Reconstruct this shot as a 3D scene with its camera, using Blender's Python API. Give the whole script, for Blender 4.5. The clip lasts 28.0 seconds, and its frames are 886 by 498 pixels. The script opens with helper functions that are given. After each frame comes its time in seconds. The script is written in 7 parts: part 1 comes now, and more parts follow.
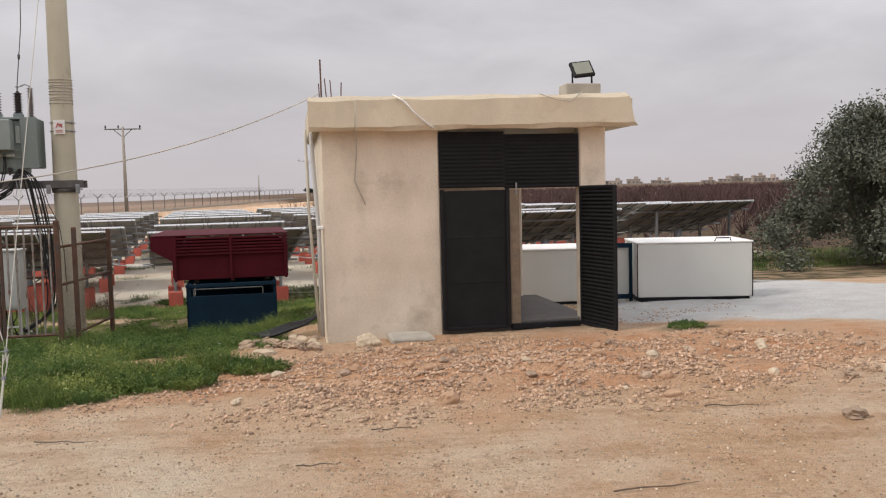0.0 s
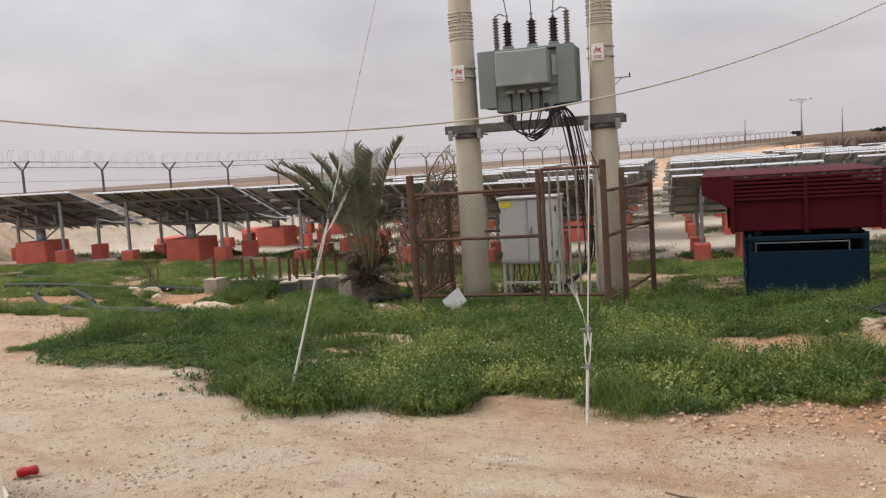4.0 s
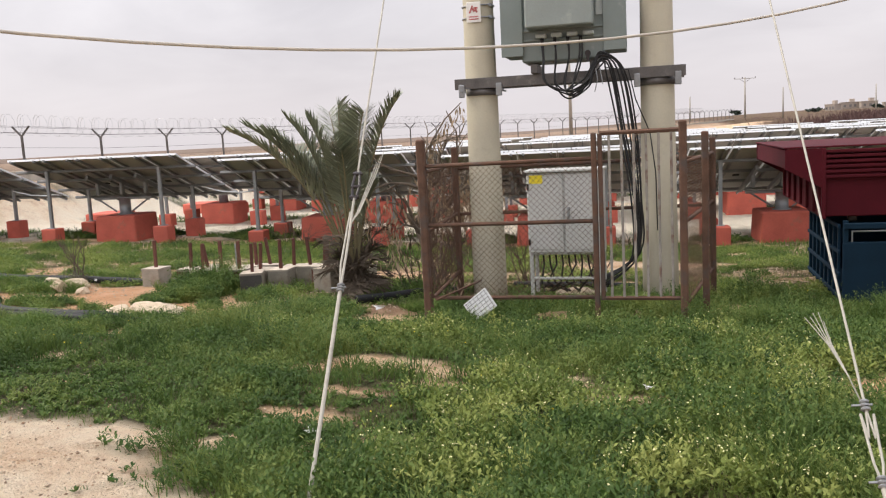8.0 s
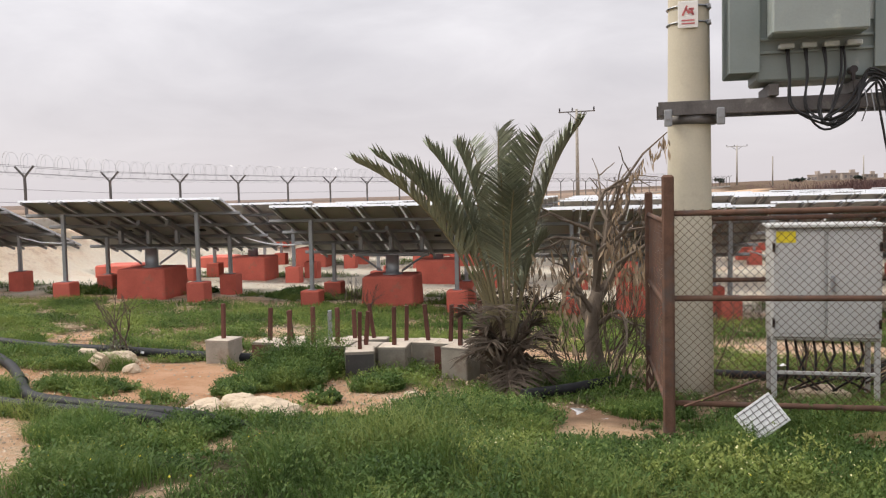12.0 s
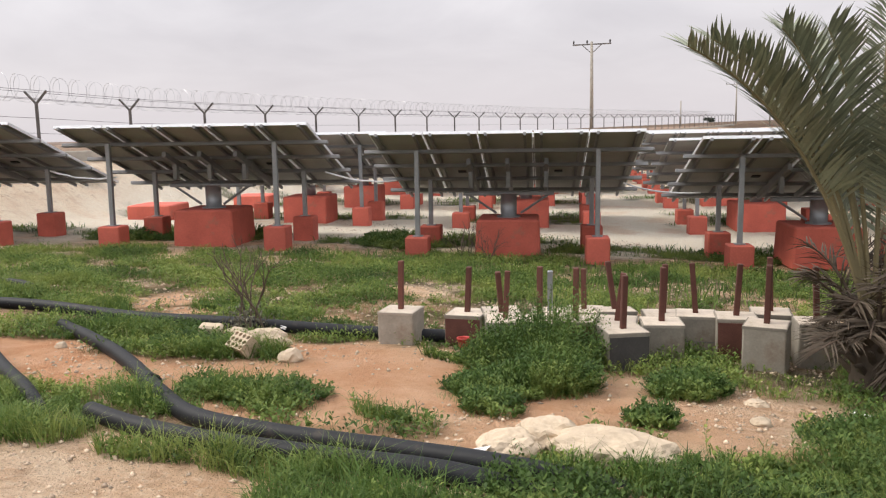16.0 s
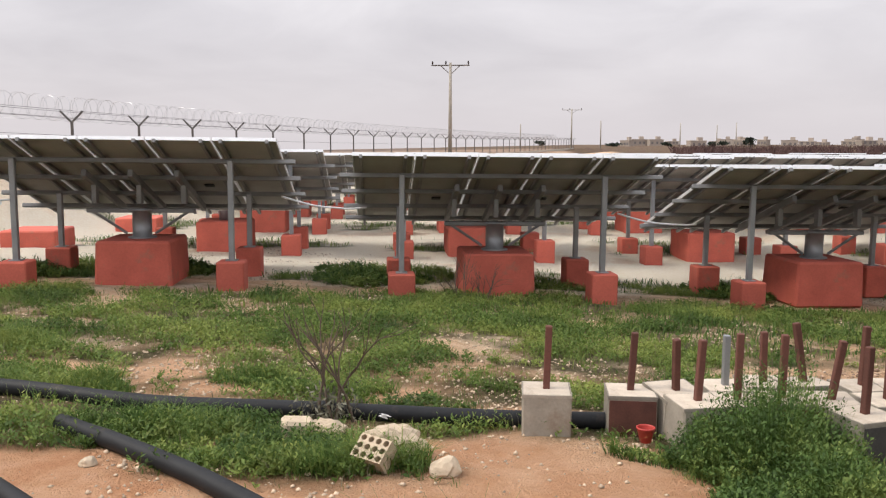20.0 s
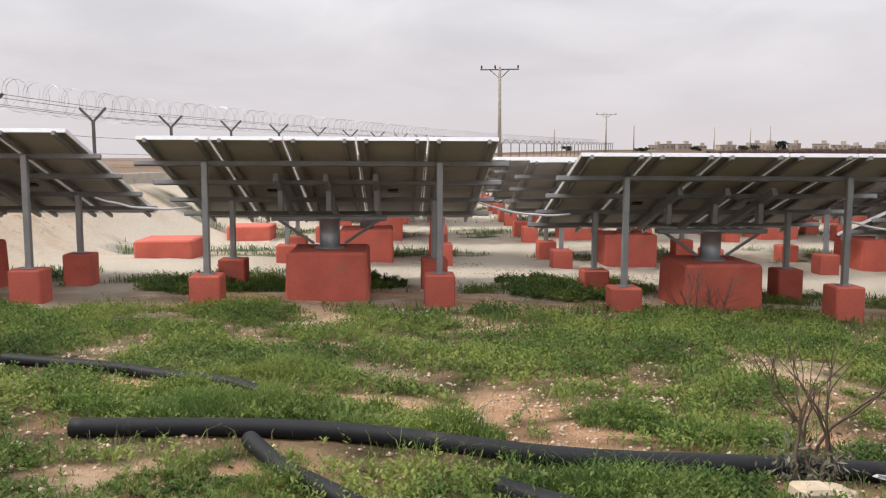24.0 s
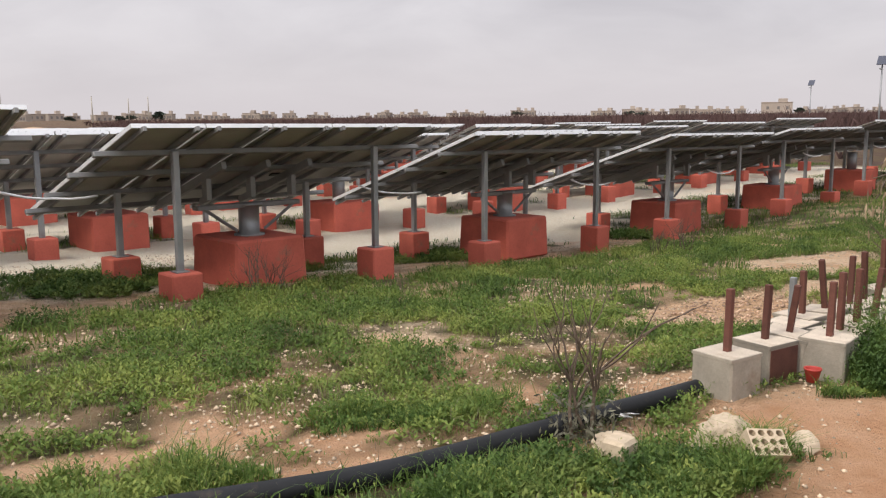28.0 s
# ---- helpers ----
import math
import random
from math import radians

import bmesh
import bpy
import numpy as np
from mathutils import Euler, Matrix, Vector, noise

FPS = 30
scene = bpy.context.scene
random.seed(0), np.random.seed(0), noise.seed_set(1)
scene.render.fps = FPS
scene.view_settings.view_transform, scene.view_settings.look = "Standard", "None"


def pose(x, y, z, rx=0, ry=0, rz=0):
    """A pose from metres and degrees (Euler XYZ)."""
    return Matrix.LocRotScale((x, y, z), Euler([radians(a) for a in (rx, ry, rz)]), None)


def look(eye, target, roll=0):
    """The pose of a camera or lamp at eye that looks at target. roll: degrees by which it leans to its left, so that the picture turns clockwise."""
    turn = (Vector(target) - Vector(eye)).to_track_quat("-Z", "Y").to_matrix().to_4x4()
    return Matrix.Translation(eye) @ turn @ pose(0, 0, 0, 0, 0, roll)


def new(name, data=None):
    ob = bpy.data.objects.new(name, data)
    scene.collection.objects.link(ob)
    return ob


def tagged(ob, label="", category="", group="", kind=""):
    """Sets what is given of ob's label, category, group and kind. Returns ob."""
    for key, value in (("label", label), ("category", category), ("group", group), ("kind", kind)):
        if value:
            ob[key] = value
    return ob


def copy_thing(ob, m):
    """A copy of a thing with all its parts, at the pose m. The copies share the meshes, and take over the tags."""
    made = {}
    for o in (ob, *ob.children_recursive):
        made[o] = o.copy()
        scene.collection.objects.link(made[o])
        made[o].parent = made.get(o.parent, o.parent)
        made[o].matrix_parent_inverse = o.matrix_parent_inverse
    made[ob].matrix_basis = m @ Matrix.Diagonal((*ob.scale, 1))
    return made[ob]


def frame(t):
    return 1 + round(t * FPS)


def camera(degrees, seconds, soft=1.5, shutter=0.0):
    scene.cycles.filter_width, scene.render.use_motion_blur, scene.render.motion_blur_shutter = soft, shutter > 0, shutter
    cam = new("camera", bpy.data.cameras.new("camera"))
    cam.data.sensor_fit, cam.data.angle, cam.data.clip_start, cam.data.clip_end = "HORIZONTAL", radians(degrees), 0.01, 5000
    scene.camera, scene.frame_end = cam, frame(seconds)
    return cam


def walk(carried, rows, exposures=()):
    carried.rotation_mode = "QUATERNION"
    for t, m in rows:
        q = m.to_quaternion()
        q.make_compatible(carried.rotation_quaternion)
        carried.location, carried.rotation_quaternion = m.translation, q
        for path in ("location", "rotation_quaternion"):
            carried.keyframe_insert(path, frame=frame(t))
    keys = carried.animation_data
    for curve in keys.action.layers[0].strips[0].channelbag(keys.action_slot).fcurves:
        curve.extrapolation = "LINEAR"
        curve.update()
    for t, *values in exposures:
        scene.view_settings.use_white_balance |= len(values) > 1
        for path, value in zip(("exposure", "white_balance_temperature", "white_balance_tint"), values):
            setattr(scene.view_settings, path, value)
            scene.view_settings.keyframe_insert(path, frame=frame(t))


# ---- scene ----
cam = camera(55.7, 28.0, soft=1.2)
PATH = [
    (0, (0.039, 0.919, 2.082), (-0.093, 2.91, 1.951), -1.4),
    (0.5, (-0.241, 1.195, 2.092), (-0.643, 3.14, 1.861), -2.3),
    (1, (-0.45, 1.504, 2.062), (-1.154, 3.362, 1.836), -1.5),
    (1.5, (-0.727, 1.784, 2.026), (-1.638, 3.552, 1.819), -0.2),
    (2, (-1.023, 2.035, 1.998), (-1.991, 3.769, 1.764), -1.4),
    (2.5, (-1.281, 2.431, 1.938), (-2.376, 4.088, 1.698), -2.8),
    (3, (-1.583, 2.741, 1.883), (-2.77, 4.33, 1.622), -2.8),
    (3.5, (-1.861, 3.055, 1.89), (-3.046, 4.642, 1.613), -3.4),
    (5.5, (-2.87, 4.187, 1.881), (-3.934, 5.87, 2.07), -4.1),
    (6, (-3.057, 4.38, 1.823), (-4.157, 6.041, 1.648), -2.2),
    (6.5, (-3.411, 4.513, 1.827), (-4.472, 6.189, 1.574), -3.2),
    (7, (-3.739, 4.82, 1.775), (-4.79, 6.503, 1.527), -3.9),
    (7.5, (-4.097, 5.028, 1.768), (-5.165, 6.701, 1.523), -3),
    (8, (-4.479, 5.169, 1.791), (-5.524, 6.853, 1.523), -3),
    (8.5, (-4.807, 5.376, 1.777), (-5.889, 7.036, 1.504), -3.8),
    (9, (-5.26, 5.53, 1.798), (-6.369, 7.171, 1.517), -3.9),
    (9.5, (-5.692, 5.606, 1.777), (-6.762, 7.27, 1.483), -4.8),
    (10, (-6.039, 5.883, 1.727), (-7.071, 7.584, 1.522), -3),
    (10.5, (-6.422, 6.065, 1.699), (-7.417, 7.794, 1.543), -0.8),
    (11, (-6.848, 6.205, 1.694), (-7.798, 7.956, 1.517), -1.6),
    (11.5, (-7.253, 6.365, 1.676), (-8.235, 8.101, 1.524), -2.3),
    (12, (-7.7, 6.484, 1.653), (-8.708, 8.206, 1.524), -1.4),
    (12.5, (-8.154, 6.594, 1.651), (-9.116, 8.341, 1.507), -1.2),
    (13, (-8.641, 6.737, 1.614), (-9.605, 8.482, 1.449), -0.7),
    (13.5, (-9.078, 6.814, 1.62), (-10.062, 8.545, 1.439), 0.1),
    (15.5, (-10.824, 7.562, 1.488), (-11.744, 9.322, 1.245), -2),
    (16, (-11.203, 7.729, 1.493), (-12.172, 9.457, 1.22), -1.2),
    (16.5, (-11.545, 7.81, 1.461), (-12.484, 9.553, 1.179), -0.8),
    (17, (-11.884, 7.914, 1.474), (-12.771, 9.682, 1.18), -1.7),
    (17.5, (-12.237, 8.027, 1.498), (-13.169, 9.778, 1.243), -1.1),
    (18, (-12.593, 8.108, 1.55), (-13.51, 9.87, 1.316), -1),
    (18.5, (-12.921, 8.217, 1.605), (-13.75, 10.021, 1.36), -1),
    (19, (-13.267, 8.344, 1.608), (-14.035, 10.178, 1.397), 0.3),
    (19.5, (-13.598, 8.378, 1.579), (-14.275, 10.247, 1.362), 0.8),
    (20, (-13.969, 8.38, 1.562), (-14.58, 10.27, 1.328), 0.2),
    (20.5, (-14.345, 8.338, 1.556), (-15.02, 10.209, 1.347), -1.3),
    (21, (-14.706, 8.318, 1.528), (-15.404, 10.178, 1.299), -0.4),
    (21.5, (-15.067, 8.313, 1.537), (-15.759, 10.169, 1.26), 0.1),
    (22, (-15.432, 8.375, 1.532), (-16.206, 10.199, 1.257), -0.8),
    (22.5, (-15.77, 8.367, 1.525), (-16.601, 10.167, 1.256), -1.2),
    (24.5, (-16.95, 8.784, 1.48), (-17.394, 10.722, 1.266), 0.4),
    (25, (-17.129, 8.949, 1.47), (-17.175, 10.933, 1.222), -0.8),
    (25.5, (-17.355, 9.033, 1.513), (-17.116, 11.004, 1.267), 0.7),
    (26, (-17.6, 9.105, 1.509), (-17.147, 11.04, 1.291), 0.3),
    (26.5, (-17.824, 9.179, 1.497), (-17.29, 11.093, 1.268), -0.6),
    (27, (-18.069, 9.303, 1.473), (-17.513, 11.209, 1.237), -1.4),
    (27.5, (-18.319, 9.368, 1.477), (-17.691, 11.248, 1.21), -1),
    (28, (-18.633, 9.374, 1.511), (-17.92, 11.219, 1.214), -0.5),
]
EXPOSURES = [(0.0, 0.06), (1.0, 0.12), (2.0, 0.24), (3.0, 0.16), (4.4, 0.1), (5.3, -1.0), (5.6, -0.9), (6.1, 0.08), (6.6, 0.34), (7.0, 0.44), (8.5, 0.52), (10.0, 0.54), (11.0, 0.42), (13.0, 0.42), (17.0, 0.47), (19.0, 0.40), (22.0, 0.40), (26.0, 0.38), (28.0, 0.32)]
walk(cam, [(t, look(eye, target, roll)) for t, eye, target, roll in PATH], EXPOSURES)
# ---- light ----
SUN_AZ, SUN_EL = 200.0, 46.0        # degrees: the way to the veiled sun, counter-clockwise from +x, and its height
world = bpy.data.worlds.new("overcast_sky")
scene.world = world
world.use_nodes = True
wn = world.node_tree
wn.nodes.clear()
W = wn.nodes.new


def wlink(a, i, b, j):
    wn.links.new(a.outputs[i], b.inputs[j])


w_out, w_bg, w_sky = W("ShaderNodeOutputWorld"), W("ShaderNodeBackground"), W("ShaderNodeTexSky")
w_sky.sky_type, w_sky.sun_disc = "NISHITA", False
w_sky.sun_elevation, w_sky.sun_rotation = radians(SUN_EL), radians(90 - SUN_AZ)
w_sky.air_density, w_sky.dust_density = 1.0, 3.0
w_tc, w_sep = W("ShaderNodeTexCoord"), W("ShaderNodeSeparateXYZ")
wlink(w_tc, "Generated", w_sep, 0)
# cloud sheet: the direction flattened onto a high plane
w_add = W("ShaderNodeMath")
w_add.operation, w_add.inputs[1].default_value = "ADD", 0.22
wlink(w_sep, 2, w_add, 0)
w_dx, w_dy = W("ShaderNodeMath"), W("ShaderNodeMath")
w_dx.operation = w_dy.operation = "DIVIDE"
wlink(w_sep, 0, w_dx, 0), wlink(w_add, 0, w_dx, 1), wlink(w_sep, 1, w_dy, 0), wlink(w_add, 0, w_dy, 1)
w_com = W("ShaderNodeCombineXYZ")
wlink(w_dx, 0, w_com, 0), wlink(w_dy, 0, w_com, 1)
w_n1, w_n2 = W("ShaderNodeTexNoise"), W("ShaderNodeTexNoise")
w_n1.inputs["Scale"].default_value, w_n1.inputs["Detail"].default_value, w_n1.inputs["Roughness"].default_value = 1.5, 6, 0.55
w_n2.inputs["Scale"].default_value, w_n2.inputs["Detail"].default_value = 0.55, 3
w_n1.inputs["Distortion"].default_value = 0.4
wlink(w_com, 0, w_n1, "Vector"), wlink(w_com, 0, w_n2, "Vector")
w_ramp = W("ShaderNodeValToRGB")
for e, (p, c) in zip((w_ramp.color_ramp.elements[0], w_ramp.color_ramp.elements[1]), ((0.32, (0.36, 0.355, 0.385, 1)), (0.68, (0.86, 0.84, 0.86, 1)))):
    e.position, e.color = p, c
w_mixn = W("ShaderNodeMath")
w_mixn.operation = "MULTIPLY_ADD"
w_mixn.inputs[1].default_value, w_mixn.inputs[2].default_value = 0.5, 0.0
w_sum = W("ShaderNodeMath")
w_sum.operation = "MULTIPLY_ADD"
w_sum.inputs[1].default_value = 0.5
wlink(w_n1, 0, w_mixn, 0), wlink(w_n2, 0, w_sum, 0), wlink(w_mixn, 0, w_sum, 2), wlink(w_sum, 0, w_ramp, 0)
# towards the horizon the sheet closes to an even pale lilac grey
w_hz = W("ShaderNodeMapRange")
w_hz.inputs["From Min"].default_value, w_hz.inputs["From Max"].default_value = 0.0, 0.30
wlink(w_sep, 2, w_hz, 0)
w_mh = W("ShaderNodeMix")
w_mh.data_type = "RGBA"
w_mh.inputs[6].default_value = (0.575, 0.535, 0.555, 1)
wlink(w_hz, 0, w_mh, 0), wlink(w_ramp, 0, w_mh, 7)
w_ms = W("ShaderNodeMix")
w_ms.data_type, w_ms.inputs[0].default_value = "RGBA", 0.93
w_sc = W("ShaderNodeVectorMath")
w_sc.operation = "SCALE"
w_sc.inputs["Scale"].default_value = 0.12
wlink(w_sky, 0, w_sc, 0), wlink(w_sc, 0, w_ms, 6), wlink(w_mh, 2, w_ms, 7)
# an overcast sky is brighter towards the zenith
w_z = W("ShaderNodeMapRange")
w_z.inputs["From Min"].default_value, w_z.inputs["From Max"].default_value = 0.30, 0.95
w_z.inputs["To Min"].default_value, w_z.inputs["To Max"].default_value = 1.0, 2.4
wlink(w_sep, 2, w_z, 0)
wlink(w_ms, 2, w_bg, 0), wlink(w_z, 0, w_bg, 1), wlink(w_bg, 0, w_out, 0)

sun = new("sun", bpy.data.lights.new("sun", "SUN"))
sun.data.energy, sun.data.angle, sun.data.color = 1.75, radians(16), (1.0, 0.93, 0.82)
_sd = Vector((math.cos(radians(SUN_AZ)) * math.cos(radians(SUN_EL)), math.sin(radians(SUN_AZ)) * math.cos(radians(SUN_EL)), math.sin(radians(SUN_EL))))
sun.matrix_world = look(_sd * 50, (0, 0, 0))


# ---- materials ----
def mat(name, base, rough=0.8, metal=0.0, vary=0.18, scale=6.0, fine=60.0, bump=0.15, tint=None, rand=0.0, island=0.0, spots=None, spec=0.4, coord="Object"):
    """A surface with variation at two scales, fine relief, and optional blotches of a second colour (spots: colour, scale, from, to)."""
    m = bpy.data.materials.new(name)
    m.use_nodes = True
    t = m.node_tree
    b = t.nodes["Principled BSDF"]
    b.inputs["Roughness"].default_value, b.inputs["Metallic"].default_value = rough, metal
    b.inputs["Specular IOR Level"].default_value = spec
    tc = t.nodes.new("ShaderNodeTexCoord")
    n1, n2 = t.nodes.new("ShaderNodeTexNoise"), t.nodes.new("ShaderNodeTexNoise")
    n1.inputs["Scale"].default_value, n1.inputs["Detail"].default_value = scale, 5
    n2.inputs["Scale"].default_value, n2.inputs["Detail"].default_value = fine, 4
    for n in (n1, n2):
        t.links.new(tc.outputs[coord], n.inputs["Vector"])
    ramp = t.nodes.new("ShaderNodeValToRGB")
    lo = [c * (1 - vary) for c in base]
    hi = [min(1, c * (1 + vary)) for c in (tint or base)]
    ramp.color_ramp.elements[0].position, ramp.color_ramp.elements[0].color = 0.3, (*lo, 1)
    ramp.color_ramp.elements[1].position, ramp.color_ramp.elements[1].color = 0.7, (*hi, 1)
    mx = t.nodes.new("ShaderNodeMath")
    mx.operation, mx.inputs[1].default_value = "MULTIPLY_ADD", 0.65
    m2 = t.nodes.new("ShaderNodeMath")
    m2.operation, m2.inputs[1].default_value = "MULTIPLY", 0.35
    t.links.new(n1.outputs[0], mx.inputs[0]), t.links.new(n2.outputs[0], m2.inputs[0]), t.links.new(m2.outputs[0], mx.inputs[2])
    t.links.new(mx.outputs[0], ramp.inputs[0])
    col = ramp.outputs[0]
    if spots:
        sc, s_scale, s0, s1 = spots
        n3 = t.nodes.new("ShaderNodeTexNoise")
        n3.inputs["Scale"].default_value, n3.inputs["Detail"].default_value, n3.inputs["Roughness"].default_value = s_scale, 7, 0.65
        t.links.new(tc.outputs[coord], n3.inputs["Vector"])
        mr = t.nodes.new("ShaderNodeMapRange")
        mr.inputs["From Min"].default_value, mr.inputs["From Max"].default_value = s0, s1
        t.links.new(n3.outputs[0], mr.inputs[0])
        mm = t.nodes.new("ShaderNodeMix")
        mm.data_type = "RGBA"
        mm.inputs[7].default_value = (*sc, 1)
        t.links.new(mr.outputs[0], mm.inputs[0]), t.links.new(col, mm.inputs[6])
        col = mm.outputs[2]
    if rand or island:
        src = t.nodes.new("ShaderNodeObjectInfo" if rand else "ShaderNodeNewGeometry")
        hv = t.nodes.new("ShaderNodeHueSaturation")
        mr = t.nodes.new("ShaderNodeMapRange")
        k = rand or island
        mr.inputs["To Min"].default_value, mr.inputs["To Max"].default_value = 1 - k, 1 + k
        t.links.new(src.outputs["Random" if rand else "Random Per Island"], mr.inputs[0])
        t.links.new(mr.outputs[0], hv.inputs["Value"]), t.links.new(col, hv.inputs["Color"])
        col = hv.outputs[0]
    t.links.new(col, b.inputs["Base Color"])
    if bump:
        bp = t.nodes.new("ShaderNodeBump")
        bp.inputs["Strength"].default_value, bp.inputs["Distance"].default_value = bump, 0.02
        t.links.new(mx.outputs[0], bp.inputs["Height"]), t.links.new(bp.outputs[0], b.inputs["Normal"])
    return m


M_RED = mat("red_painted_concrete", (0.52, 0.122, 0.085), 0.85, vary=0.2, scale=3, fine=40, rand=0.16, spots=((0.30, 0.16, 0.11), 2.2, 0.60, 0.72))
M_STEEL = mat("galvanised_steel", (0.30, 0.31, 0.32), 0.5, 0.6, vary=0.15, scale=5, fine=90, bump=0.04)
M_PURLIN = mat("grey_steel_purlin", (0.22, 0.22, 0.22), 0.55, 0.35, vary=0.15, scale=5, fine=80, bump=0.05)
M_ALU = mat("aluminium_frame", (0.78, 0.79, 0.80), 0.4, 0.5, vary=0.08, scale=6, bump=0.02)
M_BACK = mat("panel_back_sheet", (0.34, 0.335, 0.315), 0.6, vary=0.10, scale=2.5, fine=30, bump=0.02, rand=0.08, spots=((0.22, 0.21, 0.19), 1.6, 0.55, 0.8))
M_GLASS = mat("panel_glass_face", (0.03, 0.035, 0.06), 0.08, vary=0.1, bump=0.0, spec=0.6)
M_PLASTER = mat("cream_plaster", (0.645, 0.555, 0.435), 0.9, vary=0.11, scale=1.6, fine=35, bump=0.25, tint=(0.72, 0.64, 0.53), spots=((0.41, 0.335, 0.26), 1.2, 0.55, 0.78))
M_PARAPET = mat("cream_roof_plaster", (0.60, 0.525, 0.40), 0.9, vary=0.10, scale=2.2, fine=40, bump=0.35, spots=((0.52, 0.43, 0.32), 1.7, 0.58, 0.75))
M_BLACK = mat("black_gate_paint", (0.013, 0.013, 0.015), 0.6, 0.0, vary=0.3, scale=4, fine=60, bump=0.08, spec=0.2)
M_CONC = mat("grey_concrete", (0.37, 0.34, 0.29), 0.9, vary=0.18, scale=5, fine=70, bump=0.35, rand=0.18, spots=((0.26, 0.22, 0.18), 3, 0.55, 0.7))
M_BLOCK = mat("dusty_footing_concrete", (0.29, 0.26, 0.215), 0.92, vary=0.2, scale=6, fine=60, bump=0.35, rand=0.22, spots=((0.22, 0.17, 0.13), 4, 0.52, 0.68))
M_CAP = mat("pale_block_cap", (0.50, 0.43, 0.35), 0.95, vary=0.2, scale=9, fine=60, bump=0.3, rand=0.12, spots=((0.34, 0.27, 0.2), 7, 0.55, 0.7))
M_CONC_D = mat("dark_concrete", (0.14, 0.13, 0.12), 0.85, vary=0.2, scale=5, fine=70, bump=0.3)
M_DARK_FACE = mat("dark_grey_face", (0.062, 0.058, 0.055), 0.85, vary=0.25, scale=6, fine=70, bump=0.25)
M_POLE = mat("pole_concrete", (0.50, 0.46, 0.36), 0.88, vary=0.10, scale=2.0, fine=50, bump=0.2, spots=((0.38, 0.34, 0.27), 1.8, 0.58, 0.75))
M_RUST = mat("rusty_steel", (0.125, 0.068, 0.046), 0.85, 0.15, vary=0.35, scale=9, fine=80, bump=0.3, spots=((0.10, 0.075, 0.065), 6, 0.5, 0.65))
M_RUSTPOST = mat("red_oxide_post", (0.115, 0.046, 0.034), 0.8, 0.1, vary=0.3, scale=9, fine=80, bump=0.2, rand=0.25)
M_BARS = mat("weathered_grey_bars", (0.30, 0.27, 0.24), 0.7, 0.2, vary=0.3, scale=8, bump=0.1, spots=((0.16, 0.09, 0.065), 5, 0.52, 0.62))
M_TRAFO = mat("grey_green_enamel", (0.20, 0.235, 0.225), 0.45, 0.1, vary=0.08, scale=3, bump=0.05, spots=((0.30, 0.32, 0.30), 2.5, 0.62, 0.7))
M_TRAFO_M = mat("lighter_grey_green_enamel", (0.27, 0.305, 0.29), 0.5, 0.1, vary=0.1, scale=3, bump=0.05, spots=((0.36, 0.385, 0.36), 2.5, 0.6, 0.7))
M_STONE = mat("brown_rubble_stone", (0.36, 0.265, 0.19), 0.95, vary=0.25, scale=7, fine=40, bump=0.8, rand=0.3)
M_TRAFO_L = mat("pale_grey_enamel", (0.40, 0.43, 0.41), 0.5, 0.1, vary=0.1, scale=3, bump=0.05)
M_DARK = mat("dark_brown_porcelain", (0.02, 0.014, 0.014), 0.25, vary=0.2, bump=0.02)
M_PORC = mat("grey_porcelain", (0.16, 0.14, 0.13), 0.35, vary=0.2, bump=0.02)
M_RUBBER = mat("black_cable_sheath", (0.012, 0.012, 0.013), 0.5, vary=0.3, bump=0.03)
M_PIPE = mat("black_plastic_pipe", (0.012, 0.013, 0.015), 0.58, vary=0.3, scale=6, fine=50, bump=0.10, spots=((0.07, 0.055, 0.042), 5, 0.60, 0.80), spec=0.25)
M_BEAM = mat("weathered_steel_beam", (0.13, 0.12, 0.115), 0.6, 0.4, vary=0.3, scale=6, bump=0.1, spots=((0.30, 0.28, 0.26), 3, 0.58, 0.7))
M_CAB = mat("light_grey_cabinet", (0.50, 0.50, 0.48), 0.5, 0.05, vary=0.06, scale=3, bump=0.04)
M_YELLOW = mat("yellow_sticker", (0.75, 0.60, 0.03), 0.5, vary=0.08, bump=0.0)
M_WHITE = mat("white_paint", (0.78, 0.77, 0.74), 0.5, vary=0.05, scale=2, bump=0.05)
M_PANELW = mat("off_white_insulated_panel", (0.60, 0.60, 0.56), 0.5, vary=0.05, scale=1.5, bump=0.04)
M_NAVY = mat("navy_painted_steel", (0.006, 0.022, 0.042), 0.75, 0.0, vary=0.25, scale=3, bump=0.1, spots=((0.05, 0.04, 0.04), 4, 0.68, 0.74), spec=0.15)
M_MAROON = mat("maroon_painted_steel", (0.074, 0.006, 0.012), 0.7, 0.0, vary=0.2, scale=3, bump=0.1, spots=((0.05, 0.01, 0.012), 3, 0.6, 0.75), spec=0.15)
M_ROPE = mat("pale_steel_stay", (0.40, 0.38, 0.33), 0.7, 0.2, vary=0.2, scale=20, bump=0.2)
M_CORD = mat("tan_overhead_cable", (0.45, 0.415, 0.36), 0.7, vary=0.15, bump=0.05)
M_WIRE = mat("thin_dark_wire", (0.12, 0.115, 0.115), 0.5, 0.5, vary=0.2, bump=0.0)
M_RAZOR = mat("razor_wire_zinc", (0.36, 0.36, 0.38), 0.4, 0.8, vary=0.1, bump=0.0)
M_ROCK = mat("pale_limestone", (0.50, 0.405, 0.295), 0.95, vary=0.25, scale=7, fine=40, bump=0.9, rand=0.12)
